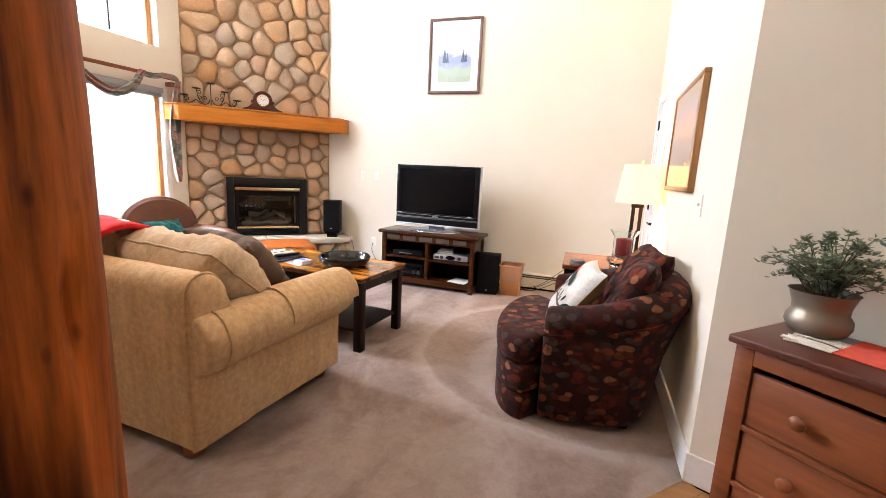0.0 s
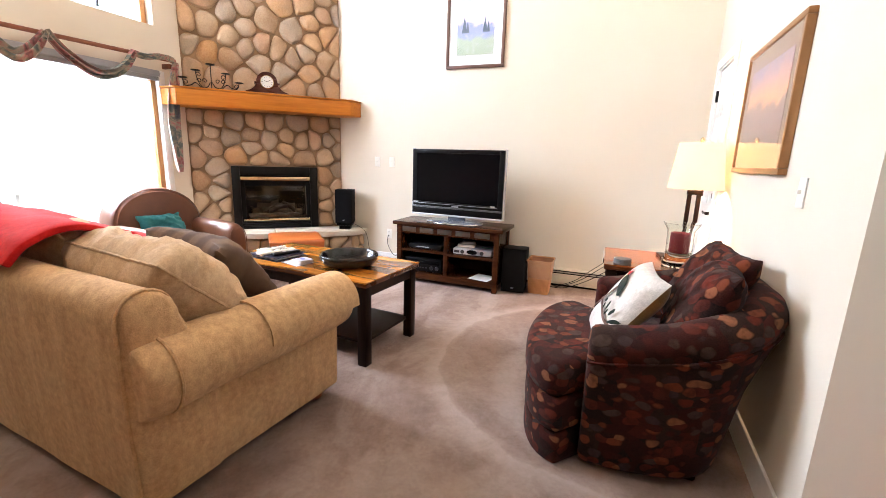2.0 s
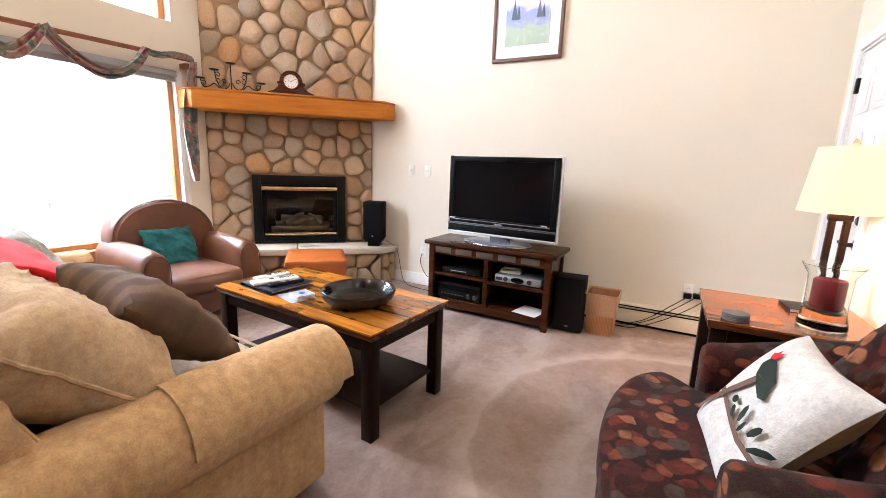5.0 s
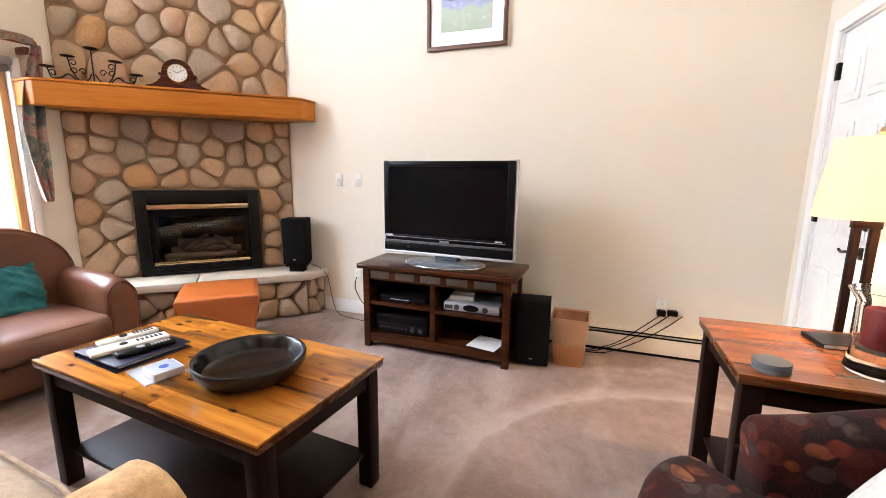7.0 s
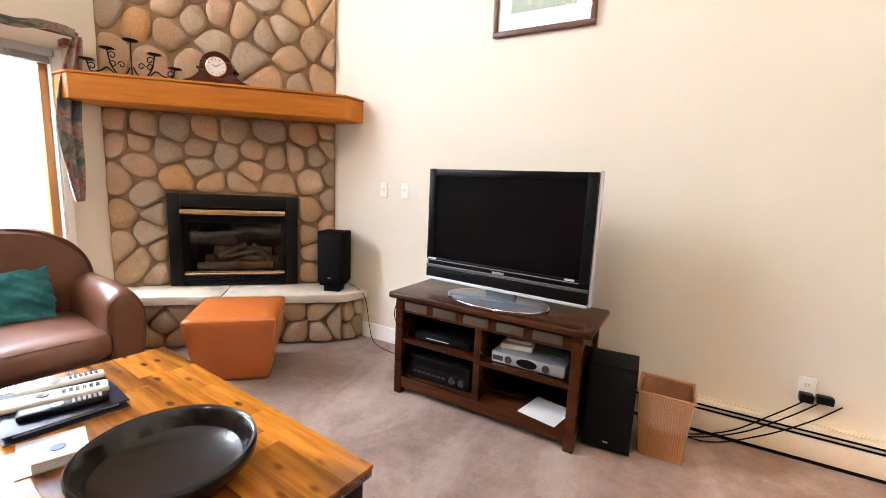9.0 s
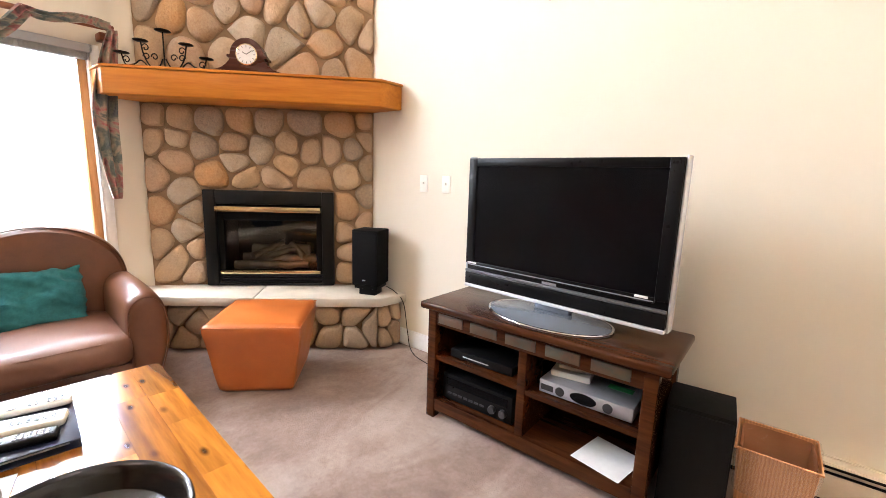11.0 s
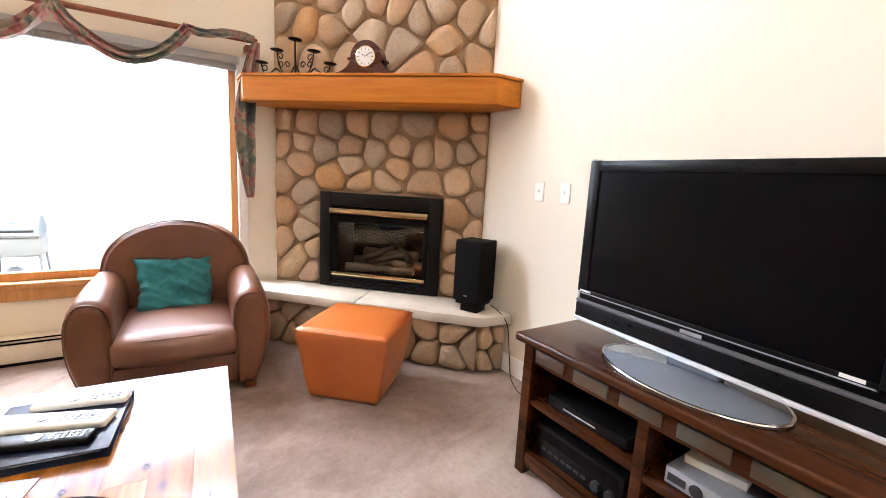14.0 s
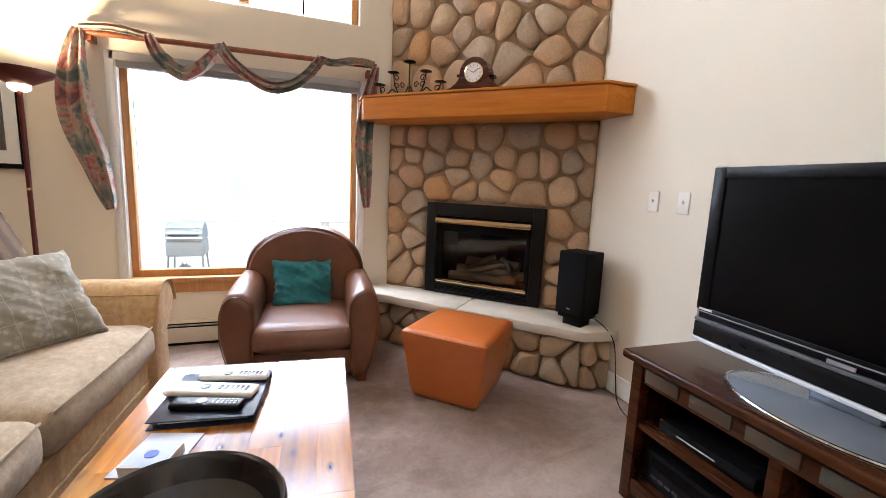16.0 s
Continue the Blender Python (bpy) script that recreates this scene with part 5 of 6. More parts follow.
# ---- leather club chair ----
def club_chair():
    # local -y is the front
    m = pose(-3.86, 3.075, 0, 0, 0, 86)
    o = thing("club_chair", m, "brown leather club chair with rounded arms and arched back", "armchair")
    outer = [(0.29, 0.05), (0.365, 0.045), (0.385, 0.09), (0.425, 0.20), (0.452, 0.33), (0.456, 0.46), (0.440, 0.555), (0.390, 0.618), (0.325, 0.618), (0.275, 0.565), (0.262, 0.45), (0.270, 0.25), (0.29, 0.05)]
    for sx in (-1, 1):
        secs = []
        for y in (-0.455, -0.452, -0.442, -0.425, -0.40, -0.36, -0.29, -0.20, -0.10, 0.02, 0.14, 0.24, 0.31, 0.345, 0.36):
            d = min(y + 0.455, 0.36 - y)
            cut = 0.05 - math.sqrt(max(0, 0.0025 - max(0, 0.05 - d) ** 2))
            drop = 1 - 0.055 * max(0, (-0.12 - y) / 0.335) ** 2
            ring = []
            for p in curve_points([(x, 0, z) for x, z in outer], 4)[:-1]:
                x, z = 0.355 + (p.x - 0.355) * (1 - cut / 0.11), 0.33 + (p.z - 0.33) * (1 - cut / 0.29)
                ring.append((sx * x, y, 0.045 + (z - 0.045) * drop))
            secs.append(ring)
        bm = loft(secs)
        part("arm", soft_noise(bm, 0.003, 5, sx), BROWN, o, "rounded leather arm")
        rim = [(sx * (0.355 + (x - 0.355) * 0.93), -0.444, 0.045 + (0.33 + (z - 0.33) * 0.95 - 0.045) * 0.947) for x, z in outer[1:]]
        part("arm_welt", tube(curve_points(rim, 4), 0.0035, 6), BROWN, o)
    secs = []
    for i in range(11):
        f = i / 10
        y = 0.10 + 0.27 * f
        pinch = abs(2 * f - 1) ** 4
        w, h = 0.405 - 0.035 * pinch, 0.350 - 0.035 * pinch
        ring = []
        for j in range(41):
            a = math.pi * (-0.06 + 1.12 * j / 40)
            z = 0.575 + (h * max(0, math.sin(a)) ** 0.85 if math.sin(a) > 0 else 0.30 * math.sin(a))
            ring.append((w * math.cos(a), y + 0.12 * (z - 0.5), z))
        ring += [(-0.30, y, 0.50), (-0.29, y, 0.10), (0.29, y, 0.10), (0.30, y, 0.50)]
        secs.append(ring)
    bm = loft(secs)
    part("backrest", soft_noise(bm, 0.004, 4), BROWN, o, "arched leather back")
    part("back_welt", tube([Vector(p) + Vector((0, -0.004, 0.003)) for p in secs[1][1:40]], 0.004, 6), BROWN, o)
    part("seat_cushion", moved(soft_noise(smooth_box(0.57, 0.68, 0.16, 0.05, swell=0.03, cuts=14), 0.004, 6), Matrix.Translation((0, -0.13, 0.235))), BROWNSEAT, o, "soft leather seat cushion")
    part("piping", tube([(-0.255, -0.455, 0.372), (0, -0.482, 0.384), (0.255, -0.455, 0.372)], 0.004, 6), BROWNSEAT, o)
    part("front_rail", moved(smooth_box(0.57, 0.66, 0.17, 0.025), Matrix.Translation((0, -0.10, 0.065))), BROWN, o)
    for sx in (-1, 1):
        for y in (-0.37, 0.33):
            part("foot", boxes((sx * 0.35 - 0.03, sx * 0.35 + 0.03, y - 0.03, y + 0.03, 0, 0.07), bevel=0.005), CHERRY, o, "wooden block foot")
    return m


CLUB = club_chair()
pillow("throw_pillow", CLUB @ pose(-0.02, 0.06, 0.53, 68, 0, 4), 0.41, 0.35, 0.14, TEAL, "teal cotton throw pillow on the leather chair", 31, 0.22, 0.05, crease=0.010)

# ---- leather cube ottoman, wider above ----
ott = thing("ottoman", pose(-3.18, 3.945, 0, 0, 0, 45), "orange-tan leather cube ottoman tapering to the floor", "ottoman")
bm = smooth_box(1, 1, 0.42, 0.05, cuts=18)
for v in bm.verts:
    f = v.co.z / 0.42
    s = 0.415 + (0.545 - 0.415) * f
    v.co.x, v.co.y = v.co.x * s, v.co.y * s
    if f > 0.9:
        v.co.z += 0.018 * max(0, 1 - (v.co.x / 0.28) ** 2) * max(0, 1 - (v.co.y / 0.28) ** 2)
part("cover", soft_noise(bm, 0.004, 5), ORANGE, ott)
s = 0.262
part("seam", tube([(-s, -s, 0.408), (s, -s, 0.408), (s, s, 0.408), (-s, s, 0.408), (-s, -s, 0.408)], 0.003, 6), ORANGE, ott)

# ---- tables ----
def table(name, m, L, D, H, top_mat, boards, along, label, cat):
    o = thing(name, m, label, cat)
    t = 0.028
    part("edge_band", boxes((-L / 2 + 0.002, L / 2 - 0.002, -D / 2 + 0.002, D / 2 - 0.002, H - 0.034, H - 0.0085), bevel=0.003), EDGEWOOD, o, "dark red-brown edge under the top")
    rng = random.Random(len(name))
    w = D / boards
    for i in range(boards):
        cuts = [-L / 2] + sorted(rng.uniform(-L / 2 + 0.2, L / 2 - 0.2) for _ in range(3 if L > 0.8 else 1)) + [L / 2]
        for a, b in zip(cuts, cuts[1:]):
            y = -D / 2 + i * w
            bm = boxes((a + 0.0002, b - 0.0002, y + 0.0002, y + w - 0.0002, H - 0.008, H))
            part("board", bm, top_mat, o)
    s, k = 0.062, 0.018
    for sx in (-1, 1):
        for sy in (-1, 1):
            x, y = sx * (L / 2 - k - s / 2), sy * (D / 2 - k - s / 2)
            part("leg", boxes((x - s / 2, x + s / 2, y - s / 2, y + s / 2, 0, H - 0.034), bevel=0.004), DARKWOOD, o)
    ax, ay, z0, z1 = L / 2 - k - s, D / 2 - k - s, H - 0.105, H - 0.035
    for y in (-D / 2 + k + 0.012, D / 2 - k - 0.034):
        part("apron", boxes((-ax, ax, y, y + 0.022, z0, z1)), DARKWOOD, o)
    for x in (-L / 2 + k + 0.012, L / 2 - k - 0.034):
        part("apron", boxes((x, x + 0.022, -ay, ay, z0, z1)), DARKWOOD, o)
    part("lower_shelf", boxes((-L / 2 + k + s * 0.6, L / 2 - k - s * 0.6, -D / 2 + k + s * 0.6, D / 2 - k - s * 0.6, 0.13, 0.15), bevel=0.003), DARKWOOD, o, "dark lower shelf")
    return o


CT = pose(-1.976, 2.817, 0, 0, 0, -5)
table("coffee_table", CT, 1.22, 0.625, 0.545, ACACIA, 7, 0, "coffee table with knotty golden plank top on dark legs", "coffee table")
ET = pose(0.185, 3.42, 0, 0, 0, 0)
table("end_table", ET, 0.62, 0.575, 0.666, ENDTOP, 6, 0, "square end table with reddish plank top on dark legs", "end table")

bowl = thing("bowl", pose(-1.725, 2.775, 0.545), "wide shallow black glazed bowl on the coffee table", "bowl")
part("bowl", turned([(0, 0.0), (0.125, 0.0), (0.165, 0.014), (0.19, 0.045), (0.1955, 0.068), (0.194, 0.077), (0.190, 0.0805), (0.185, 0.079), (0.180, 0.074), (0.172, 0.062), (0.158, 0.034), (0.125, 0.021), (0, 0.018)], 48), plain("black_glaze", (0.009, 0.0075, 0.007), 0.2, vary=0.6, grain=14, bump=0, spec=0.42), bowl)

binder = thing("binder", pose(-2.315, 2.755, 0.545, 0, 0, -7), "navy vinyl ring binder on the coffee table", "binder")
part("back_cover", boxes((-0.15, 0.15, -0.14, 0.14, 0, 0.003), bevel=0.001), NAVY, binder)
part("page_block", boxes((-0.135, 0.125, -0.118, 0.118, 0.004, 0.02)), PAPER, binder)
part("front_cover", boxes((-0.15, 0.15, -0.14, 0.14, 0.021, 0.025), bevel=0.0015), NAVY, binder)
part("spine", boxes((-0.154, -0.15, -0.14, 0.14, 0, 0.025), bevel=0.0015), NAVY, binder)


def remote(m, L, Wd, mat, keys, label):
    o = thing("remote_control", m, label, "remote", "remotes on the binder")
    bm = boxes((-L / 2, L / 2, -Wd / 2, Wd / 2, 0, 0.02))
    for v in bm.verts:
        if v.co.x > 0:
            v.co.y *= 0.9
    bevelled(bm, 0.008, 3, 0.8)
    part("body", bm, mat, o)
    dark = mat is BLACK
    for i in range(6):
        for j in range(3):
            part("key", boxes((L * 0.08 + i * L * 0.06, L * 0.08 + i * L * 0.06 + L * 0.035, -0.013 + j * 0.010, -0.006 + j * 0.010, 0.0202, 0.0218)), GREY if dark else DARKSILVER, o)
    part("pad", turned([(0.015, 0.0202), (0.015, 0.022), (0.007, 0.022), (0, 0.0215)], 18, at=(-L * 0.08, 0, 0)), BLACK if not dark else GREY, o)
    return o


B = pose(-2.315, 2.755, 0.5705, 0, 0, -7)
remote(B @ pose(-0.10, 0.03, 0, 0, 0, 84), 0.22, 0.048, IVORY, 0, "long white remote control with small keys")
remote(B @ pose(-0.005, -0.01, 0, 0, 0, 78), 0.27, 0.078, IVORY, 0, "white remote control with a round pad")
remote(B @ pose(0.085, 0.0, 0, 0, 0, 80), 0.205, 0.055, BLACK, 0, "black remote control with grey keys")

cards = thing("coaster_stack", pose(-2.02, 2.66, 0.545, 0, 0, -16), "stack of pale printed tile coasters with a blue mark", "coasters")
part("leaflet", boxes((-0.13, 0.05, -0.08, 0.06, 0.0005, 0.003)), plain("printed_leaflet", (0.40, 0.41, 0.45), 0.4, vary=0.2, grain=60, bump=0), cards, "glossy leaflet")
for i in range(4):
    part("coaster", boxes((-0.05 + i * 0.001, 0.05 + i * 0.001, -0.05, 0.05, 0.0035 + i * 0.007, 0.0095 + i * 0.007), bevel=0.001), PAPER, cards)
part("print", boxes((-0.042, 0.048, -0.045, 0.045, 0.0305, 0.0312)), plain("blue_grey_print", (0.38, 0.43, 0.56), 0.35, vary=0.35, grain=45, bump=0), cards, "blue-grey printed face")
part("mark", turned([(0.016, 0.0300), (0.016, 0.0325), (0, 0.0325)], 9, at=(0.004, 0.0, 0)), plain("blue_ink", (0.03, 0.08, 0.42), 0.5), cards, "small blue mark")

coasters = thing("coaster_stack", pose(-0.02, 3.205, 0.666), "stack of round grey coasters on the end table", "coasters")
for i in range(5):
    part("coaster", turned([(0, 0), (0.05, 0), (0.052, 0.002), (0.05, 0.0055), (0, 0.0055)], 28, at=(0.001 * (i % 2), 0.001 * (i % 3), i * 0.0065)), plain("grey_cork", (0.10, 0.105, 0.105), 0.7, grain=80), coasters)

hur = thing("hurricane_candle", pose(0.29, 3.30, 0.666), "glass hurricane holder with a dark red pillar candle", "candle holder")
part("glass", turned([(0, 0.0), (0.078, 0.0), (0.085, 0.01), (0.075, 0.06), (0.072, 0.10), (0.075, 0.22), (0.10, 0.262), (0.102, 0.265), (0.098, 0.266), (0.072, 0.222), (0.069, 0.10), (0.07, 0.075), (0, 0.07)], 40), CLEAR, hur, "clear flared glass")
WAX = Nodes("red_wax", 0.45, 0, (0.26, 0.012, 0.018))
WAX.set(Subsurface_Weight=0.2, Subsurface_Radius=(0.02, 0.004, 0.004))
part("candle", turned([(0, 0.085), (0.052, 0.085), (0.055, 0.09), (0.055, 0.20), (0.05, 0.207), (0.04, 0.198), (0, 0.185)], 32), WAX.mat, hur, "dark red pillar candle")
part("plate", turned([(0, 0.072), (0.062, 0.073), (0.062, 0.083), (0, 0.083)], 32), PEWTER, hur)
part("wick", tube([(0, 0, 0.183), (0.002, 0, 0.205)], 0.0015, 5), BLACK, hur)
tablet = thing("book", pose(0.30, 3.55, 0.666, 0, 0, 6), "thin black book on the end table", "book")
part("cover", boxes((-0.09, 0.09, -0.07, 0.07, 0, 0.002), (-0.09, 0.09, -0.07, 0.07, 0.016, 0.018), (-0.09, -0.087, -0.07, 0.07, 0.002, 0.016)), BLACK, tablet)
part("page_block", boxes((-0.086, 0.087, -0.067, 0.067, 0.003, 0.0155)), PAPER, tablet)

# floor lamp behind the end table
SHADE = Nodes("lamp_shade", 0.9, 0, (0.55, 0.46, 0.30))
SHADE.set(Emission_Color=(1.0, 0.80, 0.50, 1), Emission_Strength=1.7)
thin = SHADE.node("ShaderNodeBsdfTranslucent", Color=(0.62, 0.50, 0.32, 1))
both = SHADE.node("ShaderNodeMixShader", Fac=0.65)
SHADE.tree.links.new(SHADE.b.outputs[0], both.inputs[1])
SHADE.tree.links.new(thin.outputs[0], both.inputs[2])
SHADE.tree.links.new(both.outputs[0], SHADE.tree.nodes["Material Output"].inputs["Surface"])
LAMP = (0.398, 3.73)
fl_lamp = thing("floor_lamp", pose(LAMP[0], LAMP[1], 0), "lit floor lamp with dark double post and cream shade", "floor lamp")
part("base", boxes((-0.13, 0.10, -0.02, 0.20, 0, 0.03), bevel=0.006), DARKWOOD, fl_lamp)
for x in (-0.028, 0.028):
    part("post", boxes((x - 0.013, x + 0.013, -0.013, 0.013, 0.03, 1.10), bevel=0.003), DARKWOOD, fl_lamp)
part("crossbar", boxes((-0.045, 0.045, -0.016, 0.016, 1.08, 1.11), bevel=0.003), DARKWOOD, fl_lamp)
part("stem", tube([(0, 0, 1.11), (0, 0, 1.45)], 0.006, 8), BRASS, fl_lamp)
part("finial", turned([(0.006, 1.425), (0.014, 1.44), (0.008, 1.455), (0, 1.46)], 12), BRASS, fl_lamp)
shade = turned([(0.17, 1.12), (0.132, 1.42)], 40)
bmesh.ops.solidify(shade, geom=shade.faces[:], thickness=0.003)
sh = part("shade", shade, SHADE.mat, fl_lamp, "cream tapered shade, glowing")
sh.visible_shadow = True

# torchiere by the window
torch = thing("torchiere_lamp", pose(-4.06, 1.55, 0), "lit dark red torchiere floor lamp with a shallow bowl", "floor lamp")
TORCHRED = plain("burgundy_enamel", (0.085, 0.014, 0.012), 0.35, 0.3)
part("base", turned([(0, 0), (0.15, 0), (0.15, 0.015), (0.04, 0.04), (0.013, 0.06)], 32), TORCHRED, torch)
part("pole", tube([(0, 0, 0.05), (0, 0, 1.70)], 0.013, 12), TORCHRED, torch)
part("collar", tube([(0, 0, 1.12), (0, 0, 1.135)], 0.016, 12), BRASS, torch)
part("bowl", turned([(0.013, 1.69), (0.07, 1.72), (0.15, 1.765), (0.165, 1.79), (0.158, 1.79), (0.07, 1.735), (0, 1.72)], 36), TORCHRED, torch)
part("glass_cup", turned([(0.03, 1.675), (0.05, 1.69), (0.05, 1.715), (0.02, 1.72)], 20), glow("warm_cup", (1, 0.74, 0.42), 26.0), torch, "glowing glass cup under the bowl")

# ---- dresser by the slanting wall ----
DR = Matrix.Translation((0.462, 1.514, 0)) @ Matrix.Rotation(radians(-45), 4, "Z")   # local x along the front, local +y to the wall
dresser = thing("dresser", DR, "cherry wood chest of drawers with round knobs", "dresser")
LW, DD, DH = 0.95, 0.375, 0.81
part("top", boxes((0, LW, -0.0, DD, DH - 0.028, DH), bevel=0.008, segments=3), CHERRYTOP, dresser, "dark cherry top with moulded edge")
part("carcass", boxes((0.02, 0.045, 0.02, DD - 0.005, 0.0, DH - 0.028), (LW - 0.045, LW - 0.02, 0.02, DD - 0.005, 0.0, DH - 0.028), (0.045, LW - 0.045, DD - 0.02, DD - 0.005, 0.05, DH - 0.028)), CHERRY, dresser, soft=False)
for x in (0.02, LW - 0.075):
    part("stile", boxes((x, x + 0.055, 0.018, 0.04, 0.0, DH - 0.028), bevel=0.003), CHERRY, dresser)
part("upper_rail", boxes((0.075, LW - 0.075, 0.02, 0.04, DH - 0.085, DH - 0.028), bevel=0.002), CHERRY, dresser)
zs = [0.10, 0.315, 0.515, 0.715]
for a, b in zip(zs, zs[1:]):
    dr = part("drawer", boxes((0.078, LW - 0.078, 0.026, 0.05, a + 0.012, b - 0.012), bevel=0.004), CHERRY, dresser)
    part("rail", boxes((0.075, LW - 0.075, 0.016, 0.04, a - 0.010, a + 0.008), bevel=0.003), CHERRY, dresser)
    for x in (0.22, LW - 0.22):
        part("knob", moved(turned([(0.010, 0), (0.010, 0.012), (0.021, 0.022), (0.022, 0.030), (0.012, 0.037), (0, 0.038)], 20), pose(x, 0.027, (a + b) / 2, 90)), CHERRY, dr, "turned wooden knob")
part("plinth", boxes((0.075, LW - 0.075, 0.022, 0.04, 0.02, 0.09)), CHERRY, dresser)

runner = thing("table_runner", DR @ pose(0, 0, DH + 0.001), "orange-red cloth runner with cream fringe on the dresser", "runner")
bm = bmesh.new()
bmesh.ops.create_grid(bm, x_segments=24, y_segments=12, size=0.5)
for v in bm.verts:
    v.co.x, v.co.y = 0.545 + v.co.x * 0.66, 0.235 + v.co.y * 0.23
    v.co.z = 0.002 + 0.004 * max(0, noise.noise(Vector((v.co.x * 14, v.co.y * 10, 0))))
bmesh.ops.solidify(bm, geom=bm.faces[:], thickness=-0.002)
part("cloth", bm, REDCLOTH, runner)
rng = random.Random(3)
for i in range(26):
    y = 0.12 + 0.06 * i / 25 if i < 20 else 0.20 + 0.012 * (i - 20)
    part("tassel", tube(curve_points([(0.22, y, 0.004), (0.17, y + rng.uniform(-0.01, 0.01), 0.006), (0.10 + rng.uniform(-0.02, 0.02), y + rng.uniform(-0.02, 0.02), 0.004)], 4), 0.0028, 5), FRINGE, runner)

pot = thing("potted_plant", DR @ pose(0.118, 0.275, DH + 0.006) @ Matrix.Scale(0.9, 4), "leafy small-leaved shrub in an aged pewter pot", "plant")
part("pot", turned([(0, 0), (0.07, 0), (0.085, 0.012), (0.098, 0.04), (0.096, 0.065), (0.083, 0.085), (0.084, 0.11), (0.098, 0.155), (0.103, 0.16), (0.097, 0.158), (0.078, 0.11), (0, 0.10)], 40), PEWTER, pot, "pot-bellied pewter pot")
part("soil", turned([(0, 0.125), (0.085, 0.122)], 24), plain("potting_soil", (0.03, 0.02, 0.014), 1.0, grain=60, bump=0.8), pot)
LEAF = Nodes("grey_green_leaf", 0.5)
LEAF.base(LEAF.ramp(LEAF.noise(25, 2), [(0.3, (0.065, 0.095, 0.045)), (0.7, (0.16, 0.205, 0.105))]))
LEAF.set(Transmission_Weight=0.0, Subsurface_Weight=0.05)
TWIG = plain("twig", (0.10, 0.07, 0.04), 0.8)
leaves = bmesh.new()
rng = random.Random(9)
for b in range(60):
    az, reach = rng.uniform(0, 2 * math.pi), rng.uniform(0.05, 0.19)
    if b in (3, 11):
        reach = 0.24
    h = rng.uniform(0.08, 0.25) if reach < 0.13 else rng.uniform(0.07, 0.19)
    d = Vector((math.cos(az), math.sin(az), 0))
    start = Vector((rng.uniform(-0.03, 0.03), rng.uniform(-0.03, 0.03), 0.12))
    pts = curve_points([start, start + d * reach * 0.35 + Vector((0, 0, h * 0.65)), start + d * reach * 0.75 + Vector((0, 0, h)), start + d * reach + Vector((0, 0, h * rng.uniform(0.8, 1.05)))], 5)
    part("twig", tube(pts, 0.0022, 5, None, 0.4), TWIG, pot)
    for i, p in enumerate(pts[3:]):
        for s in range(4):
            a = rng.uniform(0, 2 * math.pi)
            out = (Vector((math.cos(a), math.sin(a), rng.uniform(-0.2, 0.8)))).normalized()
            L, wd = rng.uniform(0.016, 0.030), rng.uniform(0.006, 0.011)
            side = out.cross(Vector((rng.uniform(-1, 1), rng.uniform(-1, 1), 1))).normalized()
            n = out.cross(side)
            q = p + Vector((rng.uniform(-1, 1), rng.uniform(-1, 1), rng.uniform(-1, 1))) * 0.006
            vs = [leaves.verts.new(q), leaves.verts.new(q + out * L * 0.5 + side * wd / 2 + n * 0.002), leaves.verts.new(q + out * L), leaves.verts.new(q + out * L * 0.5 - side * wd / 2 + n * 0.002)]
            leaves.faces.new(vs)
part("foliage", leaves, LEAF.mat, pot, "small grey-green leaves", soft=False)

# ---- pictures ----
def painted(name, sky_top, sky_low, far, near, speck, horizon=0.0):
    """A landscape in loose bands, on the picture's own plane (x across, z up)."""
    n = Nodes(name, 0.5)
    sep = n.node("ShaderNodeSeparateXYZ")
    n.tree.links.new(n.co, sep.inputs["Vector"])
    add = n.node("ShaderNodeMath")
    add.operation = "MULTIPLY_ADD"
    n.tree.links.new(n.noise(7, 4, 0.6), add.inputs[0])
    add.inputs[1].default_value = 0.22
    n.tree.links.new(sep.outputs["Z"], add.inputs[2])
    mr = n.node("ShaderNodeMapRange")
    n.tree.links.new(add.outputs[0], mr.inputs["Value"])
    mr.inputs["From Min"].default_value, mr.inputs["From Max"].default_value = -0.22, 0.44
    c = n.ramp(mr.outputs["Result"], [(0.0, near), (0.28, scaled_colour(near, 1.2)), (0.36, far), (0.5, far), (0.56, sky_low), (0.8, sky_top)])
    c = n.mix(n.ramp(n.noise(34, 3), [(0.55, (0, 0, 0)), (0.68, (0.5, 0.5, 0.5))]), c, speck)
    n.base(c)
    return n.mat


def picture(m, w, h, frame_mat, mat_w, image, label, depth=0.03, fw=0.03, board=None):
    o = thing("framed_picture", m, label, "picture", "")
    W2, H2 = w / 2, h / 2
    for a in ((-W2, W2, -depth, 0, H2 - fw, H2), (-W2, W2, -depth, 0, -H2, -H2 + fw), (-W2, -W2 + fw, -depth, 0, -H2 + fw, H2 - fw), (W2 - fw, W2, -depth, 0, -H2 + fw, H2 - fw)):
        part("frame_bar", boxes(a, bevel=0.005, segments=2), frame_mat, o)
    part("mat_board", boxes((-W2 + fw, W2 - fw, -depth + 0.014, -0.002, -H2 + fw, H2 - fw)), board or PAPER, o, "mat board")
    if mat_w:
        part("print", boxes((-W2 + fw + mat_w, W2 - fw - mat_w, -depth + 0.0105, -depth + 0.0135, -H2 + fw + mat_w * 1.15, H2 - fw - mat_w)), image, o)
    part("glazing", boxes((-W2 + fw, W2 - fw, -depth + 0.006, -depth + 0.008, -H2 + fw, H2 - fw)), GLASS, o, "picture glass").visible_shadow = False
    return o


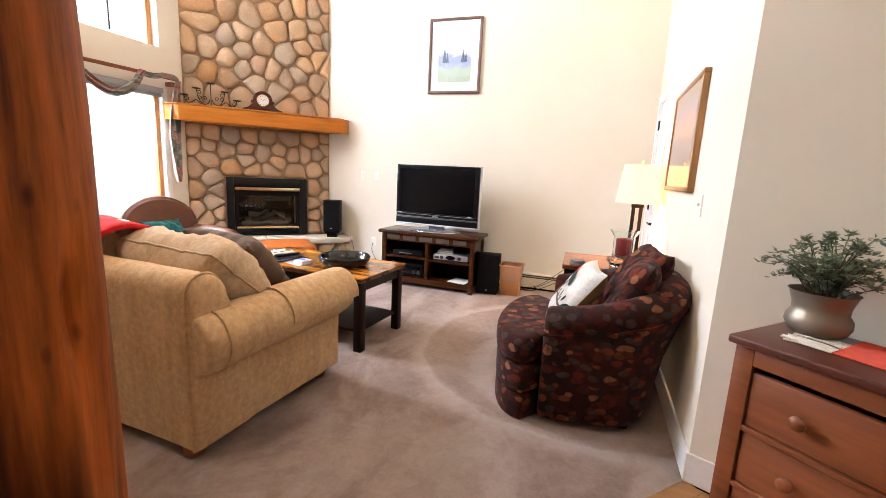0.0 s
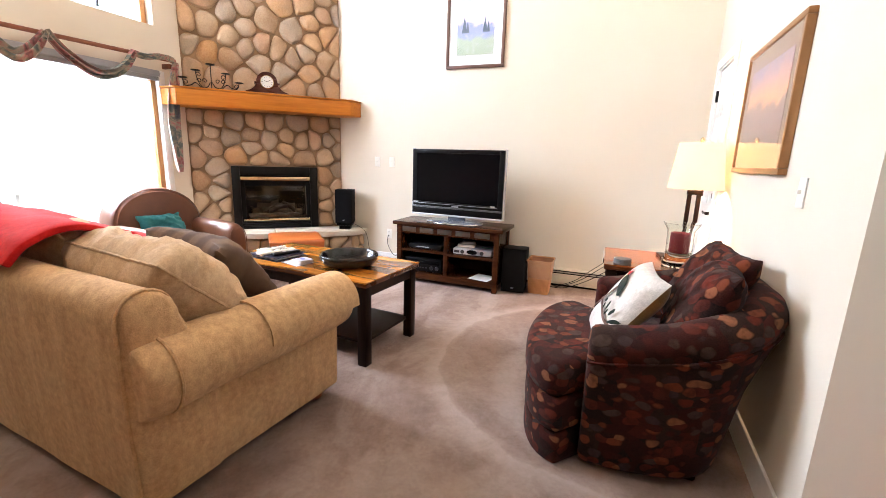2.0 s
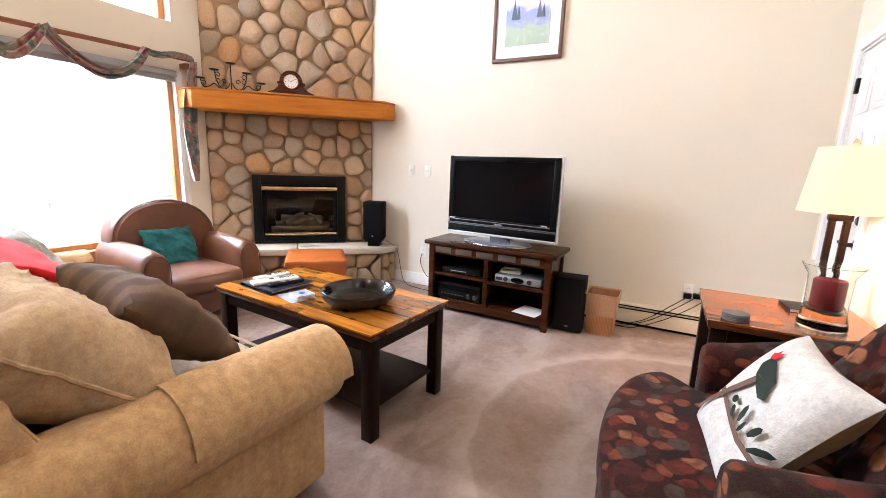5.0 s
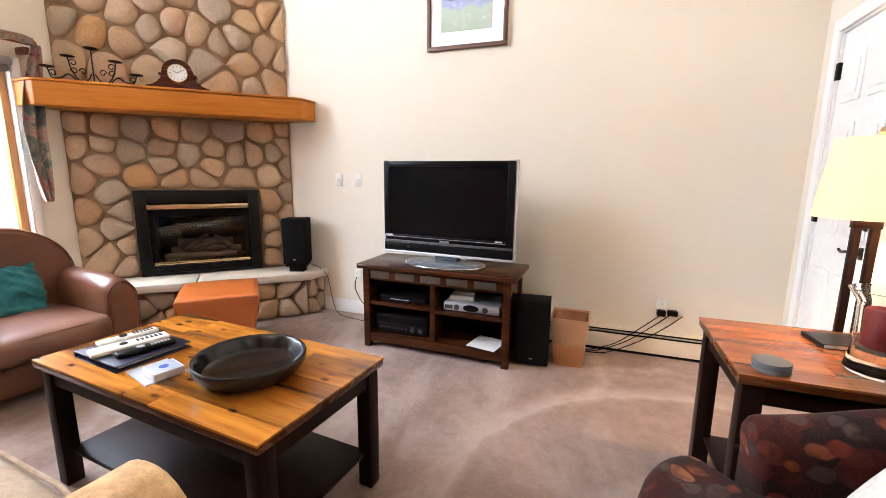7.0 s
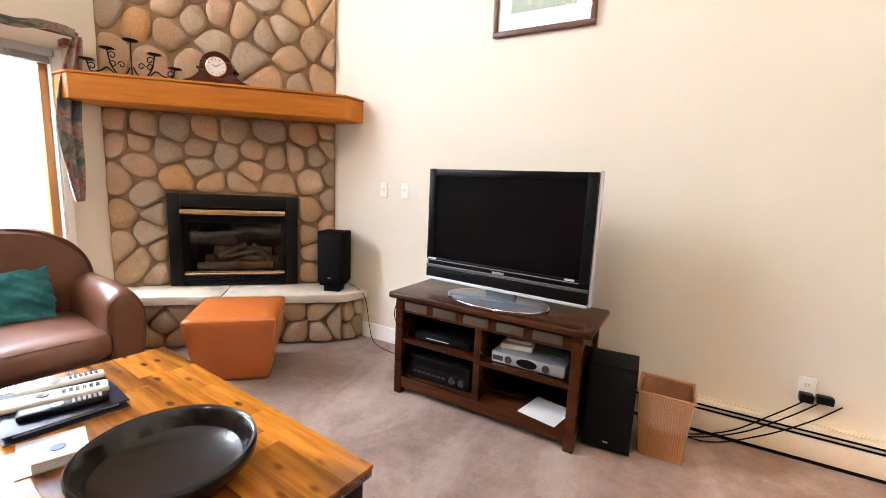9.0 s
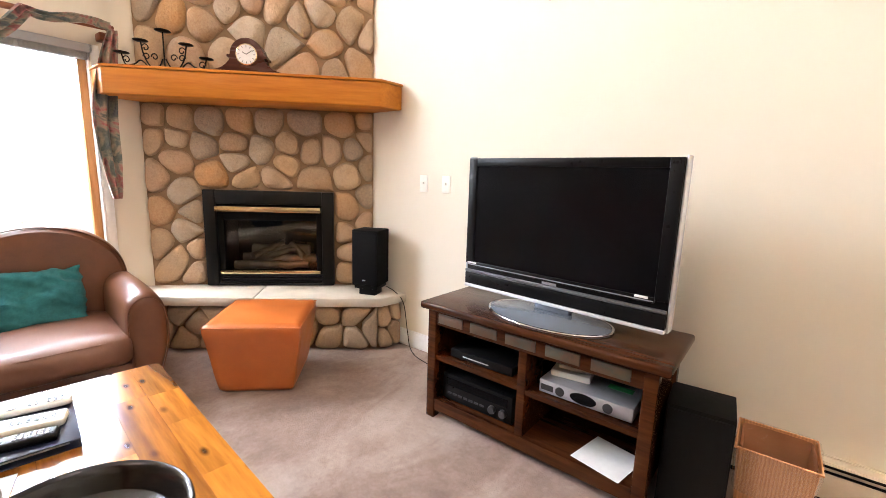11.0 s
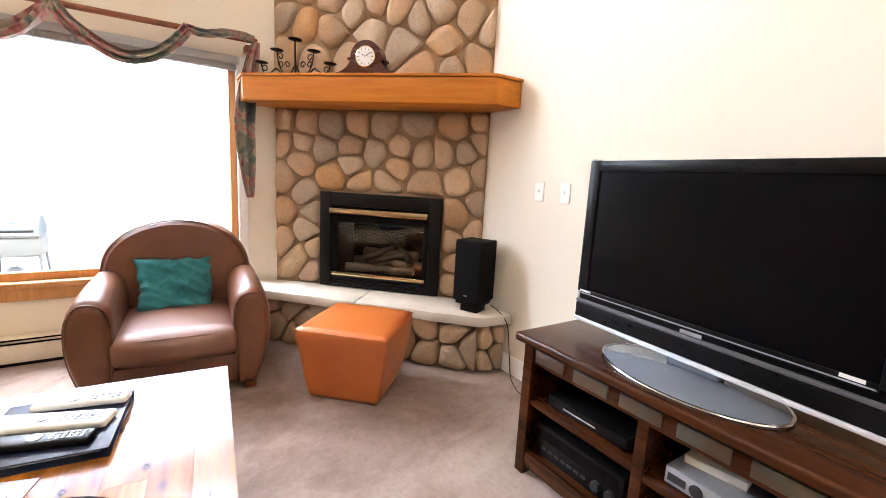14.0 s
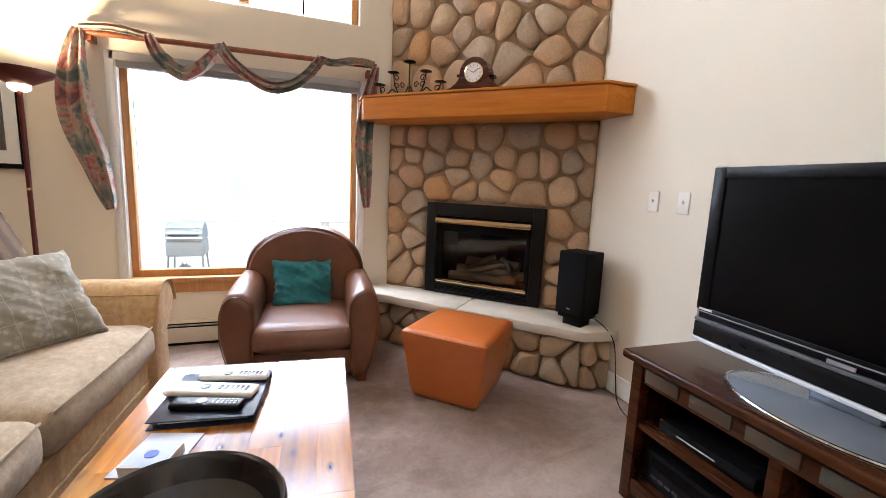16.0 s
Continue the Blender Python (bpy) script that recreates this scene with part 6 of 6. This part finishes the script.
# print colours are lightened to include the glare on its glass
meadow = painted("meadow_print_glare", (0.42, 0.52, 0.80), (0.74, 0.62, 0.72), (0.26, 0.30, 0.48), (0.30, 0.36, 0.26), (0.60, 0.55, 0.60))
pic = picture(pose(-1.583, N, 2.61), 0.625, 0.82, plain("dark_frame", (0.12, 0.06, 0.042), 0.4, vary=0.2), 0.085, meadow, "framed mountain meadow print in a dark wood frame with white mat")
TREE = plain("painted_pine", (0.10, 0.13, 0.17), 0.6)
for x, h in ((-0.12, 0.17), (-0.085, 0.12), (0.10, 0.15), (0.135, 0.11)):
    bm = bmesh.new()
    bm.faces.new([bm.verts.new((x - h * 0.16, -0.0225, -0.07)), bm.verts.new((x + h * 0.16, -0.0225, -0.07)), bm.verts.new((x, -0.0225, -0.07 + h))])
    part("painted_pine", bm, TREE, pic, soft=False)
dusk = painted("dusk_print", (0.12, 0.09, 0.28), (0.80, 0.30, 0.10), (0.17, 0.08, 0.10), (0.09, 0.04, 0.04), (0.26, 0.13, 0.12))
picture(on_east(3.05, 1.565), 0.88, 0.65, plain("gilt_frame", (0.30, 0.15, 0.055), 0.35, 0.25, vary=0.2), 0.085, dusk, "framed sunset mountain landscape in a gilt wood frame with brown mat", 0.035, 0.028, plain("brown_mat", (0.15, 0.075, 0.045), 0.8, vary=0.06))
picture(pose(W, 1.16, 1.55, 0, 0, 90), 0.5, 0.62, BLACK, 0.07, plain("dark_photo", (0.10, 0.09, 0.08), 0.5, vary=0.5, grain=12), "small black-framed picture on the cream wall")

# ---- white panel door in the east wall ----
door = tagged(new("door_1"), "closed white six-panel door with black hinges and a bronze lever", "door", kind="structure")
door.matrix_world = EAST
c = 0.07
part("casing", boxes((D0 - c, D0, -0.0, 0.018, 0, DTOP + c), bevel=0.004), WHITE, door)
part("casing", boxes((D1, D1 + c, -0.0, 0.018, 0, DTOP + c), bevel=0.004), WHITE, door)
part("casing", boxes((D0, D1, -0.0, 0.018, DTOP, DTOP + c), bevel=0.004), WHITE, door)
part("jamb", boxes((D0, D0 + 0.012, -0.12, 0, 0, DTOP), (D1 - 0.012, D1, -0.12, 0, 0, DTOP), (D0 + 0.012, D1 - 0.012, -0.12, 0, DTOP - 0.012, DTOP)), WHITE, door, soft=False)
leaf = part("leaf", boxes((D0 + 0.015, D1 - 0.015, -0.048, -0.012, 0.008, DTOP - 0.016)), WHITE, door, soft=False)
mx = (D0 + D1) / 2
for z0, z1 in ((0.20, 0.78), (0.98, 1.55), (1.66, 1.90)):
    for x0, x1 in ((D0 + 0.075, mx - 0.035), (mx + 0.035, D1 - 0.075)):
        part("panel_moulding", boxes((x0, x1, -0.013, -0.004, z0, z1), bevel=0.006), WHITE, leaf)
        part("panel", boxes((x0 + 0.035, x1 - 0.035, -0.006, 0.001, z0 + 0.035, z1 - 0.035), bevel=0.004), WHITE, leaf)
for z in (0.25, 1.065, 1.84):
    part("hinge", boxes((D1 - 0.03, D1 + 0.004, -0.014, 0.006, z - 0.045, z + 0.045), bevel=0.002), BLACKMETAL, door, "black hinge")
hx = D0 + 0.075
part("rose", moved(turned([(0.03, 0), (0.03, 0.008), (0.012, 0.014), (0.012, 0.045), (0, 0.046)], 24), pose(hx, -0.012, 0.92, -90)), BRONZE, leaf)
part("lever", tube(curve_points([(hx, 0.03, 0.92), (hx + 0.04, 0.034, 0.922), (hx + 0.08, 0.034, 0.915), (hx + 0.11, 0.034, 0.925)], 5), 0.009, 8, taper=0.7), BRONZE, leaf, "curved bronze lever")
part("deadbolt", moved(turned([(0.028, 0), (0.028, 0.012), (0.018, 0.022), (0, 0.022)], 24), pose(hx - 0.01, -0.012, 1.055, -90)), BRONZE, leaf, "bronze deadbolt")
structure("wall_closet", moved(boxes((D0 - 0.3, D1 + 0.3, -0.9, -0.88, 0, DTOP + 0.3)), EAST), WALL, "plain wall behind the door")

# ---- window dressing ----
rod = thing("curtain_rod", pose(0, 0, 0), "reddish wooden curtain rod on brackets above the window", "curtain rod")
RX = W + 0.085
part("rod", tube([(RX, 1.72, 2.105), (RX, 3.62, 2.135)], 0.018, 14), CHERRY, rod)
for y in (1.80, 3.56):
    part("bracket", boxes((W, RX + 0.012, y - 0.018, y + 0.018, 2.055, 2.10), bevel=0.004), CHERRY, rod)
sc = Nodes("scarf_print", 0.8)
big = sc.noise(6, 3, 0.6, None, 1.0)
c1 = sc.ramp(big, [(0.28, (0.02, 0.035, 0.08)), (0.42, (0.10, 0.13, 0.11)), (0.50, (0.36, 0.30, 0.22)), (0.58, (0.40, 0.12, 0.11)), (0.65, (0.12, 0.03, 0.03)), (0.8, (0.07, 0.13, 0.15))])
sc.base(sc.mix(0.15, c1, sc.ramp(sc.noise(90, 2), [(0.3, (0.05, 0.05, 0.05)), (0.7, (0.4, 0.38, 0.33))]))).bump(sc.noise(25, 3), 0.2, 0.01)
sc.set(Sheen_Weight=0.2)
SCARF = sc.mat


def swag(points, width, folds, name, parent, spin=0.0, seed=0.0):
    """A gathered strip of cloth hanging along a line: folds run lengthwise."""
    pts = curve_points(points, 12)
    secs = []
    for i, p in enumerate(pts):
        f = i / (len(pts) - 1)
        d = (pts[min(i + 1, len(pts) - 1)] - pts[max(i - 1, 0)]).normalized()
        out = Vector((1, 0, 0))
        across = d.cross(out).normalized()
        a = spin * f
        u = across * math.cos(a) + out * math.sin(a)
        v = -across * math.sin(a) + out * math.cos(a)
        wd = width(f) if callable(width) else width
        ring = []
        for k in range(22):
            s = k / 21 * 2 - 1
            z = 0.022 * math.sin(s * folds * math.pi + seed) * min(1, wd / 0.08) + 0.008 * noise.noise(Vector((s * 3, f * 8, seed)))
            ring.append(p + u * s * wd / 2 + v * z)
        secs.append(ring)
    bm = loft(secs, closed=False)
    bmesh.ops.solidify(bm, geom=bm.faces[:], thickness=0.002)
    return part(name, bm, SCARF, parent)


val = thing("scarf_valance", pose(0, 0, 0), "floral scarf valance in green, grey and red wound round the rod", "valance")
X = RX + 0.03
belly = lambda a, b: (lambda f: a + (b - a) * math.sin(math.pi * f))
swag([(X, 1.76, 2.13), (X + 0.01, 1.95, 2.145), (X, 2.14, 2.12)], 0.05, 2, "wrap", val, 0.6)
swag([(X + 0.01, 2.13, 2.13), (X + 0.03, 2.20, 1.99), (X + 0.04, 2.33, 1.90), (X + 0.03, 2.46, 1.99), (X + 0.01, 2.555, 2.125)], belly(0.05, 0.11), 2, "swag", val, 0.9, 1.0)
swag([(X + 0.01, 2.54, 2.13), (X + 0.03, 2.64, 2.00), (X + 0.04, 2.83, 1.89), (X + 0.04, 2.98, 1.91), (X + 0.03, 3.10, 2.00), (X + 0.01, 3.20, 2.13)], belly(0.07, 0.08), 2, "swag", val, -0.7, 2.0)
swag([(X, 3.19, 2.125), (X + 0.02, 3.30, 2.11), (X + 0.02, 3.45, 2.145), (X, 3.60, 2.14)], 0.055, 2, "wrap", val, 0.7)
swag([(X - 0.01, 1.755, 2.12), (X, 1.72, 1.90), (X, 1.72, 1.60), (X, 1.80, 1.30), (X, 1.865, 1.00)], lambda f: 0.05 + 0.15 * math.sin(min(1, f * 1.25) * math.pi * 0.62) * (1 - f ** 4), 2.5, "tail", val, 0.25, 0.5)
swag([(X - 0.01, 3.61, 2.13), (X, 3.56, 1.90), (X, 3.52, 1.60), (X, 3.53, 1.30), (X, 3.545, 1.05)], lambda f: 0.05 + 0.10 * math.sin(min(1, f * 1.1) * math.pi * 0.7) * (1 - f ** 4), 2, "tail", val, 0.25, 1.5)

blind = thing("window_blind", pose(0, 0, 0), "raised slatted blind stacked at the top of the window", "blind")
part("head_rail", boxes((W - 0.035, W + 0.012, WY0 - 0.03, WY1 + 0.02, 1.975, 2.03), bevel=0.004), GREY, blind, "grey head rail")
SLATM = plain("grey_slat", (0.30, 0.30, 0.29), 0.5, vary=0.05, bump=0)
for i in range(7):
    part("slat", boxes((W - 0.038, W + 0.010, WY0 - 0.01, WY1, 1.935 + i * 0.0055, 1.9385 + i * 0.0055)), SLATM, blind)
part("wand", tube([(W + 0.012, WY0 + 0.09, 1.95), (W + 0.014, WY0 + 0.10, 1.25)], 0.005, 8), CLEAR, blind, "clear wand")

# ---- on the mantel ----
clock = thing("mantel_clock", FP @ pose(0.0, -0.19, 1.888), "mahogany tambour mantel clock with a white dial", "clock")
half = [(0.0, 0.225)] + [(0.105 * math.sin(radians(a)), 0.12 + 0.105 * math.cos(radians(a))) for a in range(10, 91, 10)]
half += [(0.125, 0.118), (0.125, 0.104), (0.105, 0.100), (0.115, 0.08), (0.135, 0.058), (0.165, 0.036), (0.195, 0.026), (0.212, 0.022), (0.212, 0.010)]
bm = bmesh.new()
rows = [[(bm.verts.new((-x, y, z)), bm.verts.new((x, y, z))) for x, z in half] for y in (-0.055, 0.055)]
for k in range(len(half) - 1):
    (fa, fb), (ga, gb) = rows[0][k], rows[0][k + 1]
    (ha, hb), (ia, ib) = rows[1][k], rows[1][k + 1]
    for q in ((fa, fb, gb, ga), (ha, ia, ib, hb), (fa, ga, ia, ha), (fb, hb, ib, gb)):
        bm.faces.new(q)
bmesh.ops.remove_doubles(bm, verts=bm.verts[:], dist=0.0002)
bmesh.ops.recalc_face_normals(bm, faces=bm.faces)
part("case", bm, CLOCKWOOD, clock)
part("plinth", boxes((-0.222, 0.222, -0.07, 0.07, 0, 0.012), bevel=0.004), CLOCKWOOD, clock)
part("bezel", moved(turned([(0.066, 0), (0.067, 0.005), (0.061, 0.008), (0.061, 0.0)], 40), pose(0, -0.055, 0.122, 90)), BRASS, clock, "brass bezel")
dial = part("dial", moved(turned([(0, 0.004), (0.062, 0.004)], 40), pose(0, -0.055, 0.122, 90)), PAPER, clock, "white dial")
for i in range(12):
    a = math.pi * i / 6
    p = Vector((0.049 * math.sin(a), -0.0605, 0.122 + 0.049 * math.cos(a)))
    part("hour_mark", moved(boxes((-0.0017, 0.0017, -0.0006, 0.0006, -0.006, 0.006)), Matrix.Translation(p) @ Matrix.Rotation(a, 4, "Y")), BLACK, dial)
for a, L in ((55, 0.042), (300, 0.03)):
    part("clock_hand", moved(boxes((-0.0018, 0.0018, -0.0006, 0.0006, 0, L)), Matrix.Translation((0, -0.062, 0.122)) @ Matrix.Rotation(radians(a), 4, "Y")), BLACK, dial)

cand = thing("candelabra", FP @ pose(-0.53, -0.19, 1.888) @ Matrix.Diagonal((0.92, 1, 1, 1)), "black scrolled iron candelabra with five cups", "candelabra")
part("foot", tube([(-0.12, -0.04, 0.004), (0, 0.04, 0.008), (0.12, -0.04, 0.004)], 0.005, 6), BLACKMETAL, cand)
part("foot", tube([(-0.10, 0.05, 0.004), (0, -0.02, 0.008), (0.10, 0.05, 0.004)], 0.005, 6), BLACKMETAL, cand)


def scroll(x, h, parent):
    s = 1 if x > 0 else -1
    pts = [(s * 0.01, 0, 0.075), (x * 0.25, 0, 0.03), (x * 0.60, 0, 0.022), (x * 0.88, 0, 0.5 * h), (x, 0, h)]
    if abs(x) > 0.2:
        pts = [(s * 0.10, 0, 0.012), (x * 0.55, 0, 0.06), (x * 0.72, 0, 0.035), (x * 0.92, 0, 0.03), (x, 0, h)]
    arm = part("arm", tube(curve_points(pts, 7), 0.0048, 6), BLACKMETAL, parent)
    for cx, cz, r in ((x - s * 0.03, h - 0.035, 0.026), (x * 0.42, 0.085, 0.024)):
        curl = [(cx + s * r * (1 - t * 0.10) * math.cos(t), 0, cz + r * (1 - t * 0.10) * math.sin(t)) for t in [0.5 * k for k in range(14)]]
        part("curl", tube(curl, 0.0038, 5), BLACKMETAL, arm)
    part("cup", turned([(0, h), (0.03, h + 0.001), (0.047, h + 0.007), (0.045, h + 0.010), (0, h + 0.004)], 20, at=(x, 0, 0)), BLACKMETAL, arm, "shallow candle cup")


for x, h in ((-0.28, 0.095), (-0.15, 0.175), (0.15, 0.165), (0.28, 0.085)):
    scroll(x, h, cand)
stem = part("stem", tube([(0, 0, 0.005), (0, 0, 0.24)], 0.005, 6), BLACKMETAL, cand)
part("cup", turned([(0, 0.24), (0.03, 0.241), (0.05, 0.248), (0.047, 0.251), (0, 0.245)], 20), BLACKMETAL, stem, "shallow candle cup")

# ---- outside the window: deck, rail, grill, slope ----
# overexposed daylight is put into the ground's near-white colour
structure("ground", boxes((-400, W - T - 0.02, -300, 300, -0.32, -0.30)), plain("washed_out_ground", (0.78, 0.78, 0.73), 1.0, vary=0.12, grain=2), "ground outside, coloured near white for overexposed daylight")
deck = tagged(new("deck"), "weathered pale deck boards outside the window", "deck", kind="structure")
DECKWOOD = wood("weathered_deck", (0.62, 0.58, 0.53), (0.50, 0.46, 0.41), 0.8, axis=1, per_object=0.15)
for i in range(17):
    x = W - T - 0.16 - 0.15 * i
    part("board", boxes((x, x + 0.142, -1.5, 6.0, -0.11, -0.08)), DECKWOOD, deck)
part("joists", boxes((-7.1, W - T - 0.02, -1.5, -1.4, -0.30, -0.11), (-7.1, W - T - 0.02, 5.9, 6.0, -0.30, -0.11), (-7.1, W - T - 0.02, 2.2, 2.3, -0.30, -0.11)), DECKWOOD, deck, soft=False)
rail = thing("deck_rail", pose(0, 0, -0.08), "pale wooden deck rail", "rail")
part("top_rail", boxes((-7.1, -6.96, -1.5, 6.0, 0.75, 0.79), bevel=0.005), DECKWOOD, rail)
for y in (-1.4, 1.0, 3.4, 5.8):
    part("post", boxes((-7.08, -6.99, y, y + 0.09, 0, 0.75)), DECKWOOD, rail)
grill = thing("grill", pose(-6.4, 1.87, -0.08, 0, 0, 90) @ Matrix.Diagonal((0.72, 0.9, 1.0, 1)), "grey gas grill with a slatted hood on a wheeled cart", "grill")
GM = plain("grey_enamel", (0.17, 0.19, 0.20), 0.5, 0.0, spec=0.2)
part("firebox", boxes((-0.26, 0.26, -0.19, 0.19, 0.42, 0.60), bevel=0.03, segments=3), GM, grill, "grey firebox")
hood = [(-0.19, 0.0), (-0.19, 0.06), (-0.15, 0.14), (-0.06, 0.185), (0.06, 0.185), (0.15, 0.13), (0.19, 0.05), (0.19, 0.0)]
bm = loft([[(x, y, 0.605 + z) for y, z in hood] for x in (-0.25, -0.245, 0.245, 0.25)])
part("hood", bm, GM, grill, "rounded grey hood")
for y, z in ((-0.19, 0.635), (-0.176, 0.69), (-0.145, 0.745)):
    part("hood_band", tube([(-0.24, y - 0.004, z), (0.24, y - 0.004, z)], 0.011, 8), SILVER, grill, "pale band across the hood")
part("handle", tube(curve_points([(-0.18, -0.19, 0.66), (-0.17, -0.24, 0.665), (0.17, -0.24, 0.665), (0.18, -0.19, 0.66)], 5), 0.010, 8), BLACK, grill)
for sx in (-1, 1):
    for sy in (-1, 1):
        part("leg", tube([(sx * 0.23, sy * 0.15, 0.43), (sx * 0.27, sy * 0.19, 0.0)], 0.014, 8), GM, grill)
    part("wheel", moved(turned([(0, -0.012), (0.06, -0.012), (0.065, 0), (0.06, 0.012), (0, 0.012)], 20), pose(sx * 0.16, -0.19, 0.066, 90)), BLACK, grill)
part("gas_bottle", turned([(0, 0.07), (0.10, 0.07), (0.115, 0.10), (0.115, 0.24), (0.08, 0.29), (0.03, 0.31), (0.03, 0.34), (0, 0.34)], 20, at=(-0.06, 0, 0)), SILVER, grill, "pale gas bottle")
part("shelf", boxes((-0.24, 0.24, -0.16, 0.16, 0.05, 0.068), bevel=0.004), GM, grill)
# hillside in the distance; overexposed daylight is put in as a pale glow
hill = Nodes("glowing_hillside", 1.0)
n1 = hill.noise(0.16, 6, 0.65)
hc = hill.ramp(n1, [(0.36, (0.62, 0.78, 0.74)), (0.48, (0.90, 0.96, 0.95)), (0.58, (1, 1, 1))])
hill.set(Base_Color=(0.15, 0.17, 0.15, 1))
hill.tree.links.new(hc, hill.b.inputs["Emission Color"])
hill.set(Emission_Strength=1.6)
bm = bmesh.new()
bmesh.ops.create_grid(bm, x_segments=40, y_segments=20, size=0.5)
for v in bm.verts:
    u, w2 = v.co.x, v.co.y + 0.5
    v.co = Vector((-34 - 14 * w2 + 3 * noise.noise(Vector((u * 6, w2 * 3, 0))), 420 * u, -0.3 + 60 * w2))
tagged(part("backdrop", bm, hill.mat, None, "wooded hillside backdrop that glows near white"), kind="structure")

# ---- oak strip floor beside the carpet ----
oak = tagged(new("floor_wood"), "honey oak strip floor beside the carpet", "floor", kind="structure")
part("subfloor", prism([(0.52, 1.90), (-2.2, -0.82), (-4.0, -2.62), (-4.0, S), (2.35, S), (2.35, 1.04)], -0.08, -0.014), FLOORWOOD, oak, soft=False)
OK = Matrix.Translation((0.52, 1.90, 0)) @ Matrix.Rotation(radians(-135), 4, "Z")     # local x along the carpet's edge, local +y to the south-east
for i in range(16):
    for k in range(5):
        a = k * 0.9 - (0.37 * i) % 0.9
        x0, x1 = max(0.0, a), min(4.4, a + 0.9)
        if x1 - x0 > 0.05:
            part("board", moved(boxes((x0 + 0.0008, x1 - 0.0008, i * 0.083 + 0.0008, (i + 1) * 0.083 - 0.0008, -0.0135, 0.0), bevel=0.0012, segments=1), OK), FLOORWOOD, oak)

# fixtures made up for the added fill lamps, out of view
for x, y, _, _ in FILL_LAMPS:
    d = thing("added_downlight", pose(x, y, TOP), "round ceiling light added out of view as fill", "ceiling light", "downlights")
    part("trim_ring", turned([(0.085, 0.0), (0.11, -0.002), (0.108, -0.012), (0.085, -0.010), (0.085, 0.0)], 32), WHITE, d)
    part("lens", turned([(0, -0.003), (0.085, -0.003)], 32), glow("fill_lens", (1.0, 0.85, 0.65), 2.0), d, "glowing lens")
